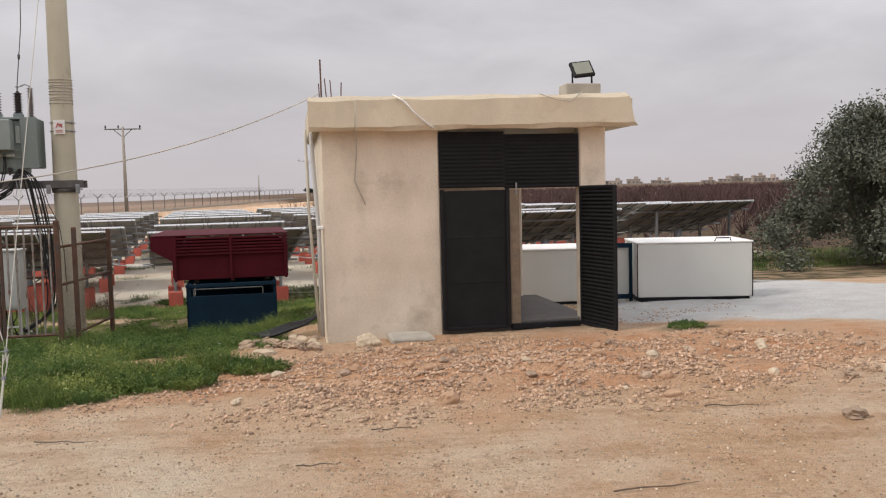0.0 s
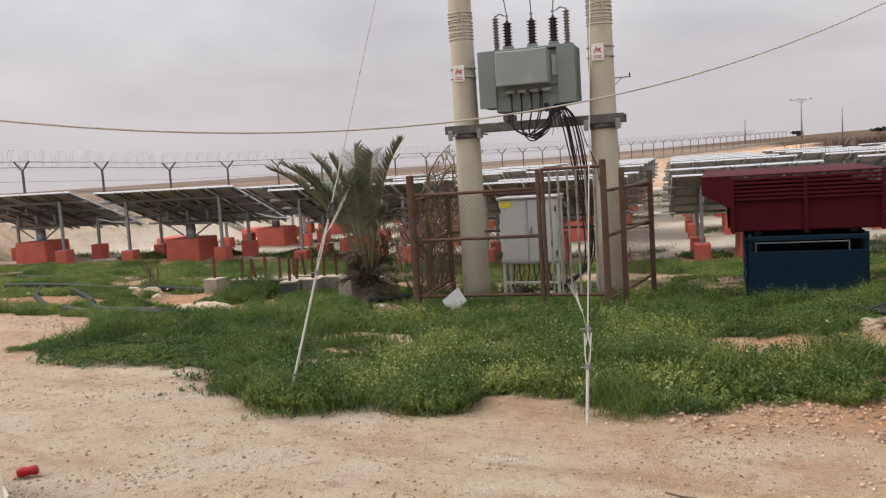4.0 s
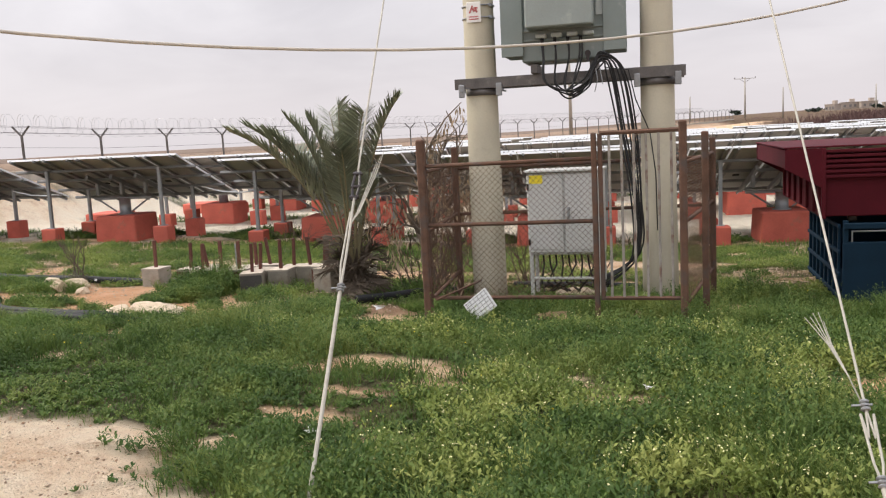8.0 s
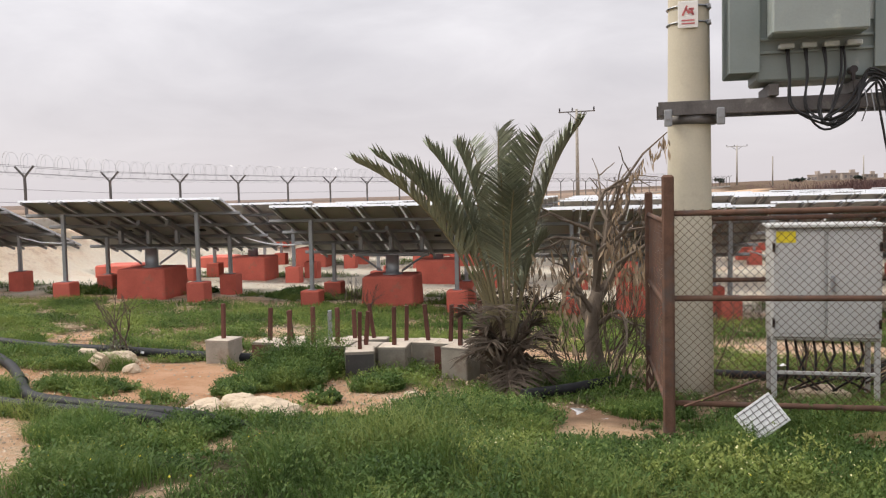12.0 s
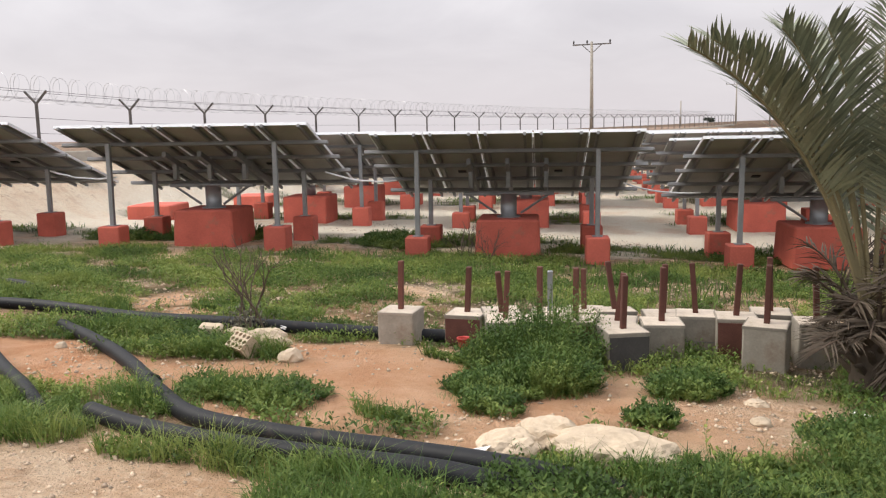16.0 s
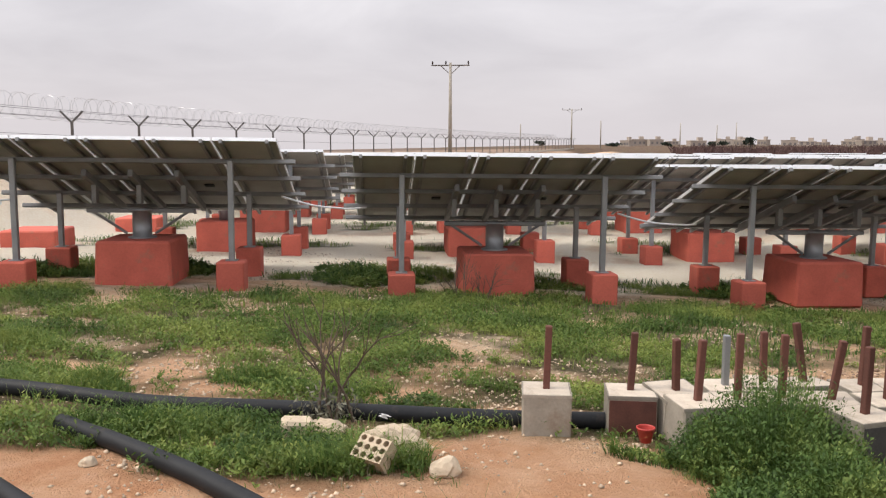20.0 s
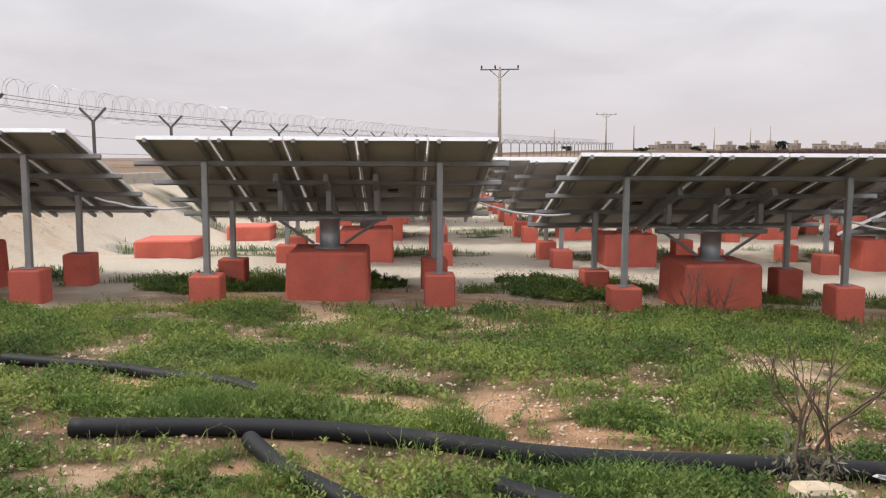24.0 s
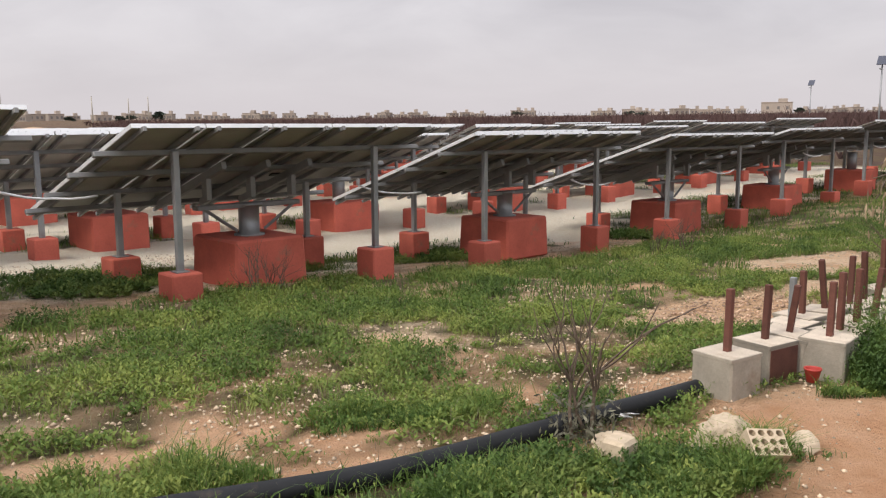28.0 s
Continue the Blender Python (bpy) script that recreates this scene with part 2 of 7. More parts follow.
M_CRUMB = mat("brown_earth_crumbs", (0.36, 0.23, 0.145), 0.95, vary=0.25, scale=8, bump=0.4, island=0.45)
M_PEBBLE = mat("limestone_pebbles", (0.53, 0.41, 0.295), 0.95, vary=0.2, scale=8, bump=0.4, island=0.35)
M_RUBBLE = mat("broken_brown_rubble", (0.42, 0.285, 0.195), 0.95, vary=0.2, scale=8, bump=0.4, island=0.45)
M_BRICK = mat("pale_hollow_block", (0.50, 0.40, 0.29), 0.95, vary=0.12, scale=9, bump=0.3)
M_BARK = mat("grey_brown_bark", (0.17, 0.135, 0.105), 0.95, vary=0.3, scale=14, bump=0.5)
M_TWIG = mat("dry_twigs", (0.12, 0.088, 0.066), 0.95, vary=0.3, scale=10, bump=0.2)
M_STRAW = mat("dead_straw_leaves", (0.36, 0.27, 0.18), 0.9, vary=0.25, scale=8, bump=0.1, island=0.25)
M_PALM = mat("palm_leaflets", (0.235, 0.255, 0.180), 0.5, vary=0.25, scale=5, bump=0.05, island=0.35)
M_PALMDRY = mat("dry_palm_leaflets", (0.095, 0.072, 0.052), 0.8, vary=0.25, scale=5, bump=0.05, island=0.3)
M_STALK = mat("palm_stalks", (0.19, 0.16, 0.085), 0.7, vary=0.2, scale=6, bump=0.1)
M_OLIVE = mat("olive_leaves", (0.098, 0.108, 0.078), 0.7, vary=0.25, scale=4, bump=0.0, island=0.4)
def leafy(name, dark, mid, light, scale=0.6, glow=0.3):
    """Living leaves: each one its own green, drifting over the ground in patches, with some light passing through."""
    m = bpy.data.materials.new(name)
    m.use_nodes = True
    t = m.node_tree
    b, out = t.nodes["Principled BSDF"], t.nodes["Material Output"]
    b.inputs["Roughness"].default_value, b.inputs["Specular IOR Level"].default_value = 0.6, 0.25
    geo, tc = t.nodes.new("ShaderNodeNewGeometry"), t.nodes.new("ShaderNodeTexCoord")
    n1 = t.nodes.new("ShaderNodeTexNoise")
    n1.inputs["Scale"].default_value, n1.inputs["Detail"].default_value, n1.inputs["Roughness"].default_value = scale, 5, 0.65
    t.links.new(tc.outputs["Object"], n1.inputs["Vector"])
    add = t.nodes.new("ShaderNodeMath")
    add.operation, add.inputs[1].default_value = "MULTIPLY_ADD", 0.36
    sc = t.nodes.new("ShaderNodeMapRange")
    sc.inputs["From Min"].default_value, sc.inputs["From Max"].default_value, sc.inputs["To Max"].default_value = 0.34, 0.66, 0.74
    t.links.new(n1.outputs[0], sc.inputs[0]), t.links.new(geo.outputs["Random Per Island"], add.inputs[0]), t.links.new(sc.outputs[0], add.inputs[2])
    r = t.nodes.new("ShaderNodeValToRGB")
    r.color_ramp.elements[0].position, r.color_ramp.elements[0].color = 0.08, (*dark, 1)
    r.color_ramp.elements[1].position, r.color_ramp.elements[1].color = 0.95, (*light, 1)
    e = r.color_ramp.elements.new(0.5)
    e.color = (*mid, 1)
    t.links.new(add.outputs[0], r.inputs[0]), t.links.new(r.outputs[0], b.inputs["Base Color"])
    tr, mx = t.nodes.new("ShaderNodeBsdfTranslucent"), t.nodes.new("ShaderNodeMixShader")
    mx.inputs[0].default_value = glow
    t.links.new(r.outputs[0], tr.inputs[0])
    t.links.new(b.outputs[0], mx.inputs[1]), t.links.new(tr.outputs[0], mx.inputs[2]), t.links.new(mx.outputs[0], out.inputs[0])
    return m


M_GRASS = leafy("fresh_grass", (0.036, 0.074, 0.018), (0.098, 0.172, 0.038), (0.265, 0.310, 0.085))
M_MEADOW = leafy("short_meadow_grass", (0.070, 0.115, 0.026), (0.160, 0.212, 0.050), (0.300, 0.320, 0.105), 0.9)
M_LUSH = leafy("deep_green_tall_grass", (0.030, 0.060, 0.014), (0.084, 0.142, 0.031), (0.228, 0.270, 0.074))
M_WEED = leafy("broad_leaved_weeds", (0.034, 0.066, 0.016), (0.122, 0.190, 0.040), (0.310, 0.350, 0.088), 0.9)
M_TALL = leafy("yellow_green_flowering_weeds", (0.072, 0.114, 0.024), (0.165, 0.216, 0.047), (0.325, 0.352, 0.100), 1.6)
M_CLOVER = leafy("deep_green_lush_weeds", (0.022, 0.048, 0.012), (0.074, 0.132, 0.029), (0.205, 0.252, 0.066), 0.9)
# darker greens than M_WEED, for the first twelve clumps
M_BUSH = leafy("darker_weed_greens", (0.026, 0.054, 0.014), (0.080, 0.142, 0.033), (0.205, 0.265, 0.068), 2.0)
M_LIME = mat("whitened_plaster", (0.85, 0.78, 0.63), 0.9, vary=0.08, scale=2, fine=30, bump=0.3, spots=((0.72, 0.63, 0.49), 2.5, 0.60, 0.80))
M_DRYG = mat("dry_grey_grass", (0.20, 0.18, 0.11), 0.8, vary=0.25, scale=2, bump=0.0, island=0.3)
M_FLOWER = mat("tiny_yellow_flowers", (0.50, 0.42, 0.03), 0.7, vary=0.1, bump=0.0, island=0.2)
M_BLOOM = mat("tiny_cream_flowers", (0.62, 0.58, 0.30), 0.7, vary=0.1, bump=0.0, island=0.2)
M_ORCH = mat("bare_orchard_branches", (0.090, 0.052, 0.048), 0.95, vary=0.2, scale=0.05, fine=1, bump=0.0, island=0.3)
M_HOUSE = mat("pale_village_plaster", (0.37, 0.315, 0.27), 0.9, vary=0.1, scale=0.2, fine=2, bump=0.0, rand=0.2)
# window grey lifted well above black, which paints distance haze into it
M_HAZEWIN = mat("hazed_window_openings", (0.17, 0.155, 0.15), 0.4, vary=0.1, bump=0.0)
M_CYPRESS = mat("dark_tree_foliage", (0.03, 0.042, 0.03), 0.9, vary=0.2, scale=1, bump=0.0, island=0.3)
M_LAMPGLASS = mat("flood_lamp_glass", (0.24, 0.25, 0.20), 0.15, vary=0.1, bump=0.0)
M_LITTER = mat("white_litter", (0.70, 0.69, 0.68), 0.6, vary=0.08, scale=20, bump=0.2)
M_CAN = mat("red_can_enamel", (0.36, 0.012, 0.016), 0.35, 0.2, vary=0.15, scale=30, bump=0.0)
M_BUCKET = mat("red_plastic", (0.42, 0.05, 0.04), 0.5, vary=0.1, bump=0.02)
M_WOOD = mat("grey_timber_jamb", (0.22, 0.17, 0.12), 0.85, vary=0.3, scale=8, bump=0.3)
M_INK = mat("red_sign_ink", (0.45, 0.12, 0.12), 0.7, vary=0.1, bump=0.0)
M_COIL = mat("white_plastic_hose", (0.70, 0.71, 0.73), 0.35, vary=0.06, bump=0.02)
M_CARD = mat("pale_patterned_tile", (0.55, 0.56, 0.56), 0.5, vary=0.12, scale=30, bump=0.1)
M_CARTON = mat("brown_carton", (0.42, 0.29, 0.18), 0.9, vary=0.15, bump=0.1)


# ---- geometry helpers ----
class Geo:
    """Collects faces of one part."""

    def __init__(self):
        self.v, self.f = [], []

    def add(self, vs, fs):
        k = len(self.v)
        self.v += [tuple(p) for p in vs]
        self.f += [tuple(i + k for i in f) for f in fs]
        return self

    def box(self, c, s, b=0.0, m=None):
        """A block of size s round c, its edges chamfered by b."""
        m = m or Matrix.Identity(3)
        hx, hy, hz = (a / 2 for a in s)
        b = min(b, hx * 0.9, hy * 0.9, hz * 0.9)
        C = Vector(c)
        if b <= 0:
            vs = [C + m @ Vector((x * hx, y * hy, z * hz)) for x in (-1, 1) for y in (-1, 1) for z in (-1, 1)]
            return self.add(vs, [(0, 1, 3, 2), (4, 6, 7, 5), (0, 4, 5, 1), (2, 3, 7, 6), (0, 2, 6, 4), (1, 5, 7, 3)])
        vs, idx = [], {}
        for x in (-1, 1):
            for y in (-1, 1):
                for z in (-1, 1):
                    for a, p in enumerate(((x * hx, y * (hy - b), z * (hz - b)), (x * (hx - b), y * hy, z * (hz - b)), (x * (hx - b), y * (hy - b), z * hz))):
                        idx[x, y, z, a] = len(vs)
                        vs.append(C + m @ Vector(p))
        fs = []
        for s0 in (-1, 1):
            fs.append([idx[s0, y, z, 0] for y, z in ((-1, -1), (1, -1), (1, 1), (-1, 1))][::s0])
            fs.append([idx[x, s0, z, 1] for x, z in ((-1, -1), (-1, 1), (1, 1), (1, -1))][::s0])
            fs.append([idx[x, y, s0, 2] for x, y in ((-1, -1), (1, -1), (1, 1), (-1, 1))][::s0])
        for p in (-1, 1):
            for q in (-1, 1):
                fs.append((idx[p, q, -1, 0], idx[p, q, 1, 0], idx[p, q, 1, 1], idx[p, q, -1, 1])[::-p * q])
                fs.append((idx[p, -1, q, 0], idx[p, 1, q, 0], idx[p, 1, q, 2], idx[p, -1, q, 2])[::p * q])
                fs.append((idx[-1, p, q, 1], idx[1, p, q, 1], idx[1, p, q, 2], idx[-1, p, q, 2])[::-p * q])
                for r in (-1, 1):
                    fs.append((idx[p, q, r, 0], idx[p, q, r, 1], idx[p, q, r, 2])[::p * q * r])
        return self.add(vs, fs)

    def tube(self, pts, r, n=6, cap=True):
        """A tube along pts; r: one radius or one for each point."""
        pts = [Vector(p) for p in pts]
        rs = list(r) if isinstance(r, (list, tuple)) else [r] * len(pts)
        vs, fs = [], []
        side = None
        for i, p in enumerate(pts):
            d = (pts[min(i + 1, len(pts) - 1)] - pts[max(i - 1, 0)])
            d = d.normalized() if d.length > 1e-9 else Vector((0, 0, 1))
            if side is None:
                side = d.orthogonal().normalized()
            else:
                side = side - d * side.dot(d)
                side = side.normalized() if side.length > 1e-6 else d.orthogonal().normalized()
            up = d.cross(side)
            for k in range(n):
                a = 2 * math.pi * k / n
                vs.append(p + (side * math.cos(a) + up * math.sin(a)) * rs[i])
        for i in range(len(pts) - 1):
            for k in range(n):
                j = (k + 1) % n
                fs.append((i * n + k, i * n + j, (i + 1) * n + j, (i + 1) * n + k))
        if cap:
            fs.append(tuple(range(n))[::-1])
            fs.append(tuple((len(pts) - 1) * n + k for k in range(n)))
        return self.add(vs, fs)

    def lathe(self, prof, n=16, c=(0, 0, 0)):
        """Turns (radius, height) pairs round the upright through c."""
        vs = [(c[0] + r * math.cos(2 * math.pi * k / n), c[1] + r * math.sin(2 * math.pi * k / n), c[2] + z) for r, z in prof for k in range(n)]
        fs = [(i * n + k, i * n + (k + 1) % n, (i + 1) * n + (k + 1) % n, (i + 1) * n + k) for i in range(len(prof) - 1) for k in range(n)]
        fs += [tuple(range(n))[::-1], tuple((len(prof) - 1) * n + k for k in range(n))]
        return self.add(vs, fs)

    def mesh(self, name, material, smooth=False):
        me = bpy.data.meshes.new(name)
        me.from_pydata(self.v, [], self.f)
        me.materials.append(material)
        if smooth:
            me.polygons.foreach_set("use_smooth", [True] * len(me.polygons))
        me.update()
        return me


def part(name, geo, material, parent, label="", smooth=False):
    ob = new(name, geo.mesh(name, material, smooth))
    ob.parent = parent
    return tagged(ob, label)


def thing(name, m, label, category, group="", kind=""):
    ob = new(name)
    ob.matrix_basis = m
    return tagged(ob, label, category, group, kind)


def solo(name, geo, material, label, category, group="", kind="", m=None, smooth=False):
    ob = new(name, geo.mesh(name, material, smooth))
    if m is not None:
        ob.matrix_basis = m
    return tagged(ob, label, category, group, kind)


def np_mesh(name, verts, faces_n, material, smooth=False):
    """A mesh from arrays: verts (n, 3), faces_n (m, 3 or 4)."""
    me = bpy.data.meshes.new(name)
    k = faces_n.shape[1]
    me.vertices.add(len(verts)), me.loops.add(faces_n.size), me.polygons.add(len(faces_n))
    me.vertices.foreach_set("co", np.ascontiguousarray(verts, dtype=np.float32).ravel())
    me.loops.foreach_set("vertex_index", np.ascontiguousarray(faces_n, dtype=np.int32).ravel())
    me.polygons.foreach_set("loop_start", np.arange(0, faces_n.size, k, dtype=np.int32))
    me.polygons.foreach_set("loop_total", np.full(len(faces_n), k, dtype=np.int32))
    if smooth:
        me.polygons.foreach_set("use_smooth", np.ones(len(faces_n), dtype=bool))
    me.materials.append(material)
    me.update(calc_edges=True)
    return me


def rot2(deg):
    return Matrix.Rotation(radians(deg), 3, "Z")


# ---- the lie of the land ----
RNG = np.random.default_rng(7)
_lat = RNG.random((256, 256))


def vnoise(x, y):
    """Smooth value noise on arrays, 0 to 1."""
    x, y = np.asarray(x, float), np.asarray(y, float)
    xi, yi = np.floor(x).astype(int), np.floor(y).astype(int)
    fx, fy = x - xi, y - yi
    fx, fy = fx * fx * (3 - 2 * fx), fy * fy * (3 - 2 * fy)
    g = lambda a, b: _lat[a % 256, b % 256]
    return (g(xi, yi) * (1 - fx) + g(xi + 1, yi) * fx) * (1 - fy) + (g(xi, yi + 1) * (1 - fx) + g(xi + 1, yi + 1) * fx) * fy


def fbm(x, y, s=1.0, o=4):
    a, t, w = 0, 0, 1.0
    for i in range(o):
        a = a + w * vnoise(np.asarray(x) * s + 17.3 * i, np.asarray(y) * s + 9.1 * i)
        t, s, w = t + w, s * 2.03, w * 0.55
    return a / t


def land(x, y):
    """Height of the smooth ground."""
    x, y = np.asarray(x, float), np.asarray(y, float)
    xc, yc = np.clip(x, -26, 6), np.clip(y, -4, 26)
    z = 0.526 + 0.0384 * xc - 0.0277 * yc + 0.00086 * xc * xc - 0.0006 * xc * yc - 0.00057 * yc * yc
    z = np.maximum(z, -0.62)
    fall = np.clip(-(x + 18.5) * 0.037, -0.22, 0.04) * np.clip((y - 11.2) / 5.0, 0, 1)     # it dips eastwards before the panels
    z = z + fall * np.clip((33 - y) / 8, 0, 1) * np.clip((-2.8 - x) / 2.5, 0, 1)
    z = z + 0.055 * np.exp(-((x + 12.9) / 1.3) ** 2 - ((y - 14.3) / 0.8) ** 2)      # a slight rise under the spare footings
    k = np.clip((-28.4 - x - 0.043 * (y - 28.6)) / 3.6, 0, 1)
    z = z + 1.42 * k * k * (3 - 2 * k) * np.clip((y - 1) / 7, 0, 1) * np.clip((230 - y) / 40, 0, 1)      # the sandy slope up to the perimeter fence
    d = np.maximum(0, np.hypot(x + 12, y - 14) - 38)
    west = np.clip((np.degrees(np.arctan2(-(x + 12), y - 14)) - 9) / 24, 0, 1)     # the land rises to the north and east only
    return z + 0.0108 * np.minimum(d, 700) * (1 - west)


def relief(x, y):
    """The ground's own unevenness, fading out where the camera never comes near."""
    near = np.clip(1 - (np.hypot(np.asarray(x) + 10, np.asarray(y) - 12) - 18) / 12, 0, 1)
    mound = np.clip(ell(np.asarray(x, float), np.asarray(y, float), -0.2, 9.4, 2.6, 1.2, 15), 0, 1) * 0.17 * fbm(x, y, 3.4, 4) + np.clip(ell(np.asarray(x, float), np.asarray(y, float), 0.3, 9.9, 4.4, 2.3, 10) * 2, 0, 1) * (fbm(x, y, 3.0, 3) - 0.5) * 0.09
    return near * ((fbm(x, y, 0.9, 5) - 0.5) * 0.06 + (fbm(x, y, 5.0, 3) - 0.5) * 0.03 + mound)


def soil(x, y):
    return land(x, y) + relief(x, y)


def gz(x, y):
    return float(soil(x, y))


U, N = Vector((0.9245, 0.381)), Vector((-0.381, 0.9245))   # along the rows of panels, and away across them


def row_xy(u, v):
    return u * U.x + v * N.x, u * U.y + v * N.y


def ell(x, y, cx, cy, rx, ry, deg=0.0):
    """1 in the middle of an ellipse, 0 at its rim, negative outside."""
    c, s = math.cos(radians(deg)), math.sin(radians(deg))
    dx, dy = x - cx, y - cy
    return 1 - np.hypot((dx * c + dy * s) / rx, (-dx * s + dy * c) / ry)


# ---- what covers the ground ----
LUSH = ((-12.35, 8.5), (-11.4, 8.25), (-10.6, 8.25), (-8.2, 7.95), (-7.0, 7.45), (-6.2, 7.75), (-5.3, 8.4), (-4.4, 8.5), (-3.5, 9.2), (-2.7, 10.6), (-3.6, 11.6), (-3.1, 12.9), (-3.4, 17.5),
        (-6.4, 17.2), (-6.3, 14.4), (-7.7, 13.95), (-9.1, 13.45), (-9.8, 12.8), (-10.2, 12.3), (-10.7, 12.4), (-11.5, 12.1), (-12.2, 11.4), (-13.0, 10.7), (-13.4, 10.0), (-12.9, 9.35))


def inside(x, y, poly):
    """Signed distance to a polygon's rim, positive inside."""
    n, best, odd = len(poly), np.full(np.shape(x), 1e9), np.zeros(np.shape(x), bool)
    for i in range(n):
        (ax, ay), (bx, by) = poly[i], poly[(i + 1) % n]
        ex, ey = bx - ax, by - ay
        t = np.clip(((x - ax) * ex + (y - ay) * ey) / (ex * ex + ey * ey), 0, 1)
        best = np.minimum(best, np.hypot(x - ax - t * ex, y - ay - t * ey))
        odd ^= ((ay > y) != (by > y)) & (x < ex * (y - ay) / (ey if ey else 1e-9) + ax)
    return np.where(odd, best, -best)


BARE = ((-8.5, 10.66, 0.62, 0.28, 8), (-7.95, 10.52, 0.55, 0.20, -22), (-8.85, 10.28, 0.26, 0.14, 20), (-8.1, 9.2, 0.42, 0.16, 10), (-4.35, 11.15, 1.1, 0.72, 25), (-5.2, 8.55, 0.55, 0.36, 12), (-6.3, 10.3, 0.32, 0.16, 20), (-9.5, 8.2, 0.7, 0.2, 5), (-8.2, 9.75, 0.3, 0.12, 0), (-8.5, 14.35, 1.15, 0.62, 18), (-9.3, 13.6, 0.4, 0.3, 0), (-4.9, 15.75, 0.9, 0.3, 17), (-14.6, 12.0, 1.45, 0.75, 20), (-13.2, 12.7, 1.5, 0.8, 10), (-12.2, 12.9, 0.9, 0.7, 0),
        (-16.7, 11.6, 1.0, 0.55, 20), (-18.0, 11.6, 1.6, 0.42, 25), (-19.2, 13.8, 0.8, 0.22, 15), (-17.4, 13.9, 0.65, 0.2, 15), (-16.3, 14.2, 0.5, 0.22, 20), (-15.0, 14.2, 0.6, 0.2, 15),
        (-12.6, 16.4, 1.6, 0.75, 22), (-10.6, 17.2, 0.9, 0.35, 22), (-15.2, 13.1, 0.7, 0.3, 10), (-17.9, 13.3, 0.7, 0.2, 10), (-20.8, 13.7, 0.6, 0.2, 10), (-14.5, 10.22, 0.7, 0.2, 10),
        (-6.3, 16.9, 0.6, 0.2, 15), (-14.75, 13.1, 0.9, 0.55, 15), (-14.4, 12.7, 1.0, 0.4, 5), (-9.2, 18.8, 1.6, 0.8, 22), (-8.5, 16.7, 1.2, 0.35, 18), (-9.4, 8.35, 0.9, 0.25, 10))


def lush(x, y):
    """How thickly the tall spring grass stands, 0 to 1."""
    rag = (fbm(x, y, 3.2, 5) - 0.5) * 1.5
    e = inside(x, y, LUSH) + (fbm(x, y, 1.6) - 0.5) * 0.9 + rag * 0.4
    b = np.max([ell(x, y, *q) for q in BARE], axis=0) + rag
    worn = np.clip((fbm(x + 31, y + 3, 1.9, 5) - 0.27) / 0.06, 0, 1)
    return np.clip(e / 0.35, 0, 1) * np.clip(1 - b / 0.25, 0, 1) * worn


def meadow(x, y):
    """How thickly the short grass stands between the track and the panels and among them."""
    u, v = x * U.x + y * U.y, x * N.x + y * N.y
    e = np.minimum(v - 17.2 - 0.9 * np.clip((-u - 14) / 6, -1, 1), 24.6 - v + 0.25 * np.sin(u * 1.3))
    e = np.minimum(e, np.minimum(u + 19.5, 30 - u)) + (fbm(x, y, 0.9) - 0.5) * 1.2
    b = np.max([ell(x, y, *q) + (fbm(x, y, 2.5) - 0.5) * 0.9 for q in BARE], axis=0)
    n = fbm(x + 40, y, 1.15, 5)
    m1 = np.clip(e / 0.3, 0, 1) * np.clip((n - 0.25) / 0.12, 0, 1) * np.clip(1 - b / 0.15, 0, 1)
    # strips of green under and between the rows
    k = np.abs(((v - 25.6) / 5.1) % 1.0 - 0.22)
    strip = np.clip((fbm(x, y, 0.75, 4) - 0.50) / 0.10, 0, 1) * np.clip((0.30 - k) / 0.1, 0, 1) * (v > 24.2) * (v < 62) * (u > -22) * (u < 24)
    right = np.clip((u - 1.5) / 2, 0, 1) * np.clip((27.0 - v) / 0.5, 0, 1) * np.clip((v - 18) / 1.0, 0, 1) * np.clip((fbm(x, y, 0.8) - 0.3) / 0.1, 0, 1)
    low = np.clip((fbm(x + 9, y - 5, 1.7, 4) - 0.47) / 0.07, 0, 1) * np.clip((v - 15.6) / 0.4, 0, 1) * np.clip((18.5 - v) / 0.5, 0, 1) * np.clip((-u - 4.6) / 0.5, 0, 1) * np.clip((u + 18) / 1, 0, 1)
    low = low * np.clip(1 - b / 0.25, 0, 1)
    yard = np.clip(ell(x, y, 2.6, 12.5, 0.55, 0.22, 10) / 0.2, 0, 1)
    return np.clip(np.maximum.reduce([m1, strip, right, low, yard]), 0, 1)


# the ground: one sheet, fine where the camera walks and ever coarser to the horizon
def steps(lo, hi, d, far):
    a = list(np.arange(lo, hi + d / 2, d))
    g, k = d, a[-1]
    while k < far:
        g *= 1.12
        k += g
        a.append(k)
    g, k, b = d, lo, []
    while k > -far:
        g *= 1.12
        k -= g
        b.append(k)
    return np.array(b[::-1] + a)


_gx, _gy = steps(-27.0, 8.0, 0.14, 2500), steps(-1.0, 27.0, 0.14, 2500)
_X, _Y = np.meshgrid(_gx, _gy, indexing="ij")
_L, _Mw = lush(_X, _Y), meadow(_X, _Y)
_Z = soil(_X, _Y)
# a sandy bank along the far perimeter track
_bank = np.exp(-((_X + 33 + 0.02 * (_Y - 90)) / 12) ** 2) * np.clip((_Y - 62) / 30, 0, 1) * np.clip((190 - _Y) / 50, 0, 1)
_Z += 1.5 * _bank * (1 - np.clip((-28.4 - _X) / 3.6, 0, 1))
_i = np.arange(len(_gx) * len(_gy)).reshape(len(_gx), len(_gy))
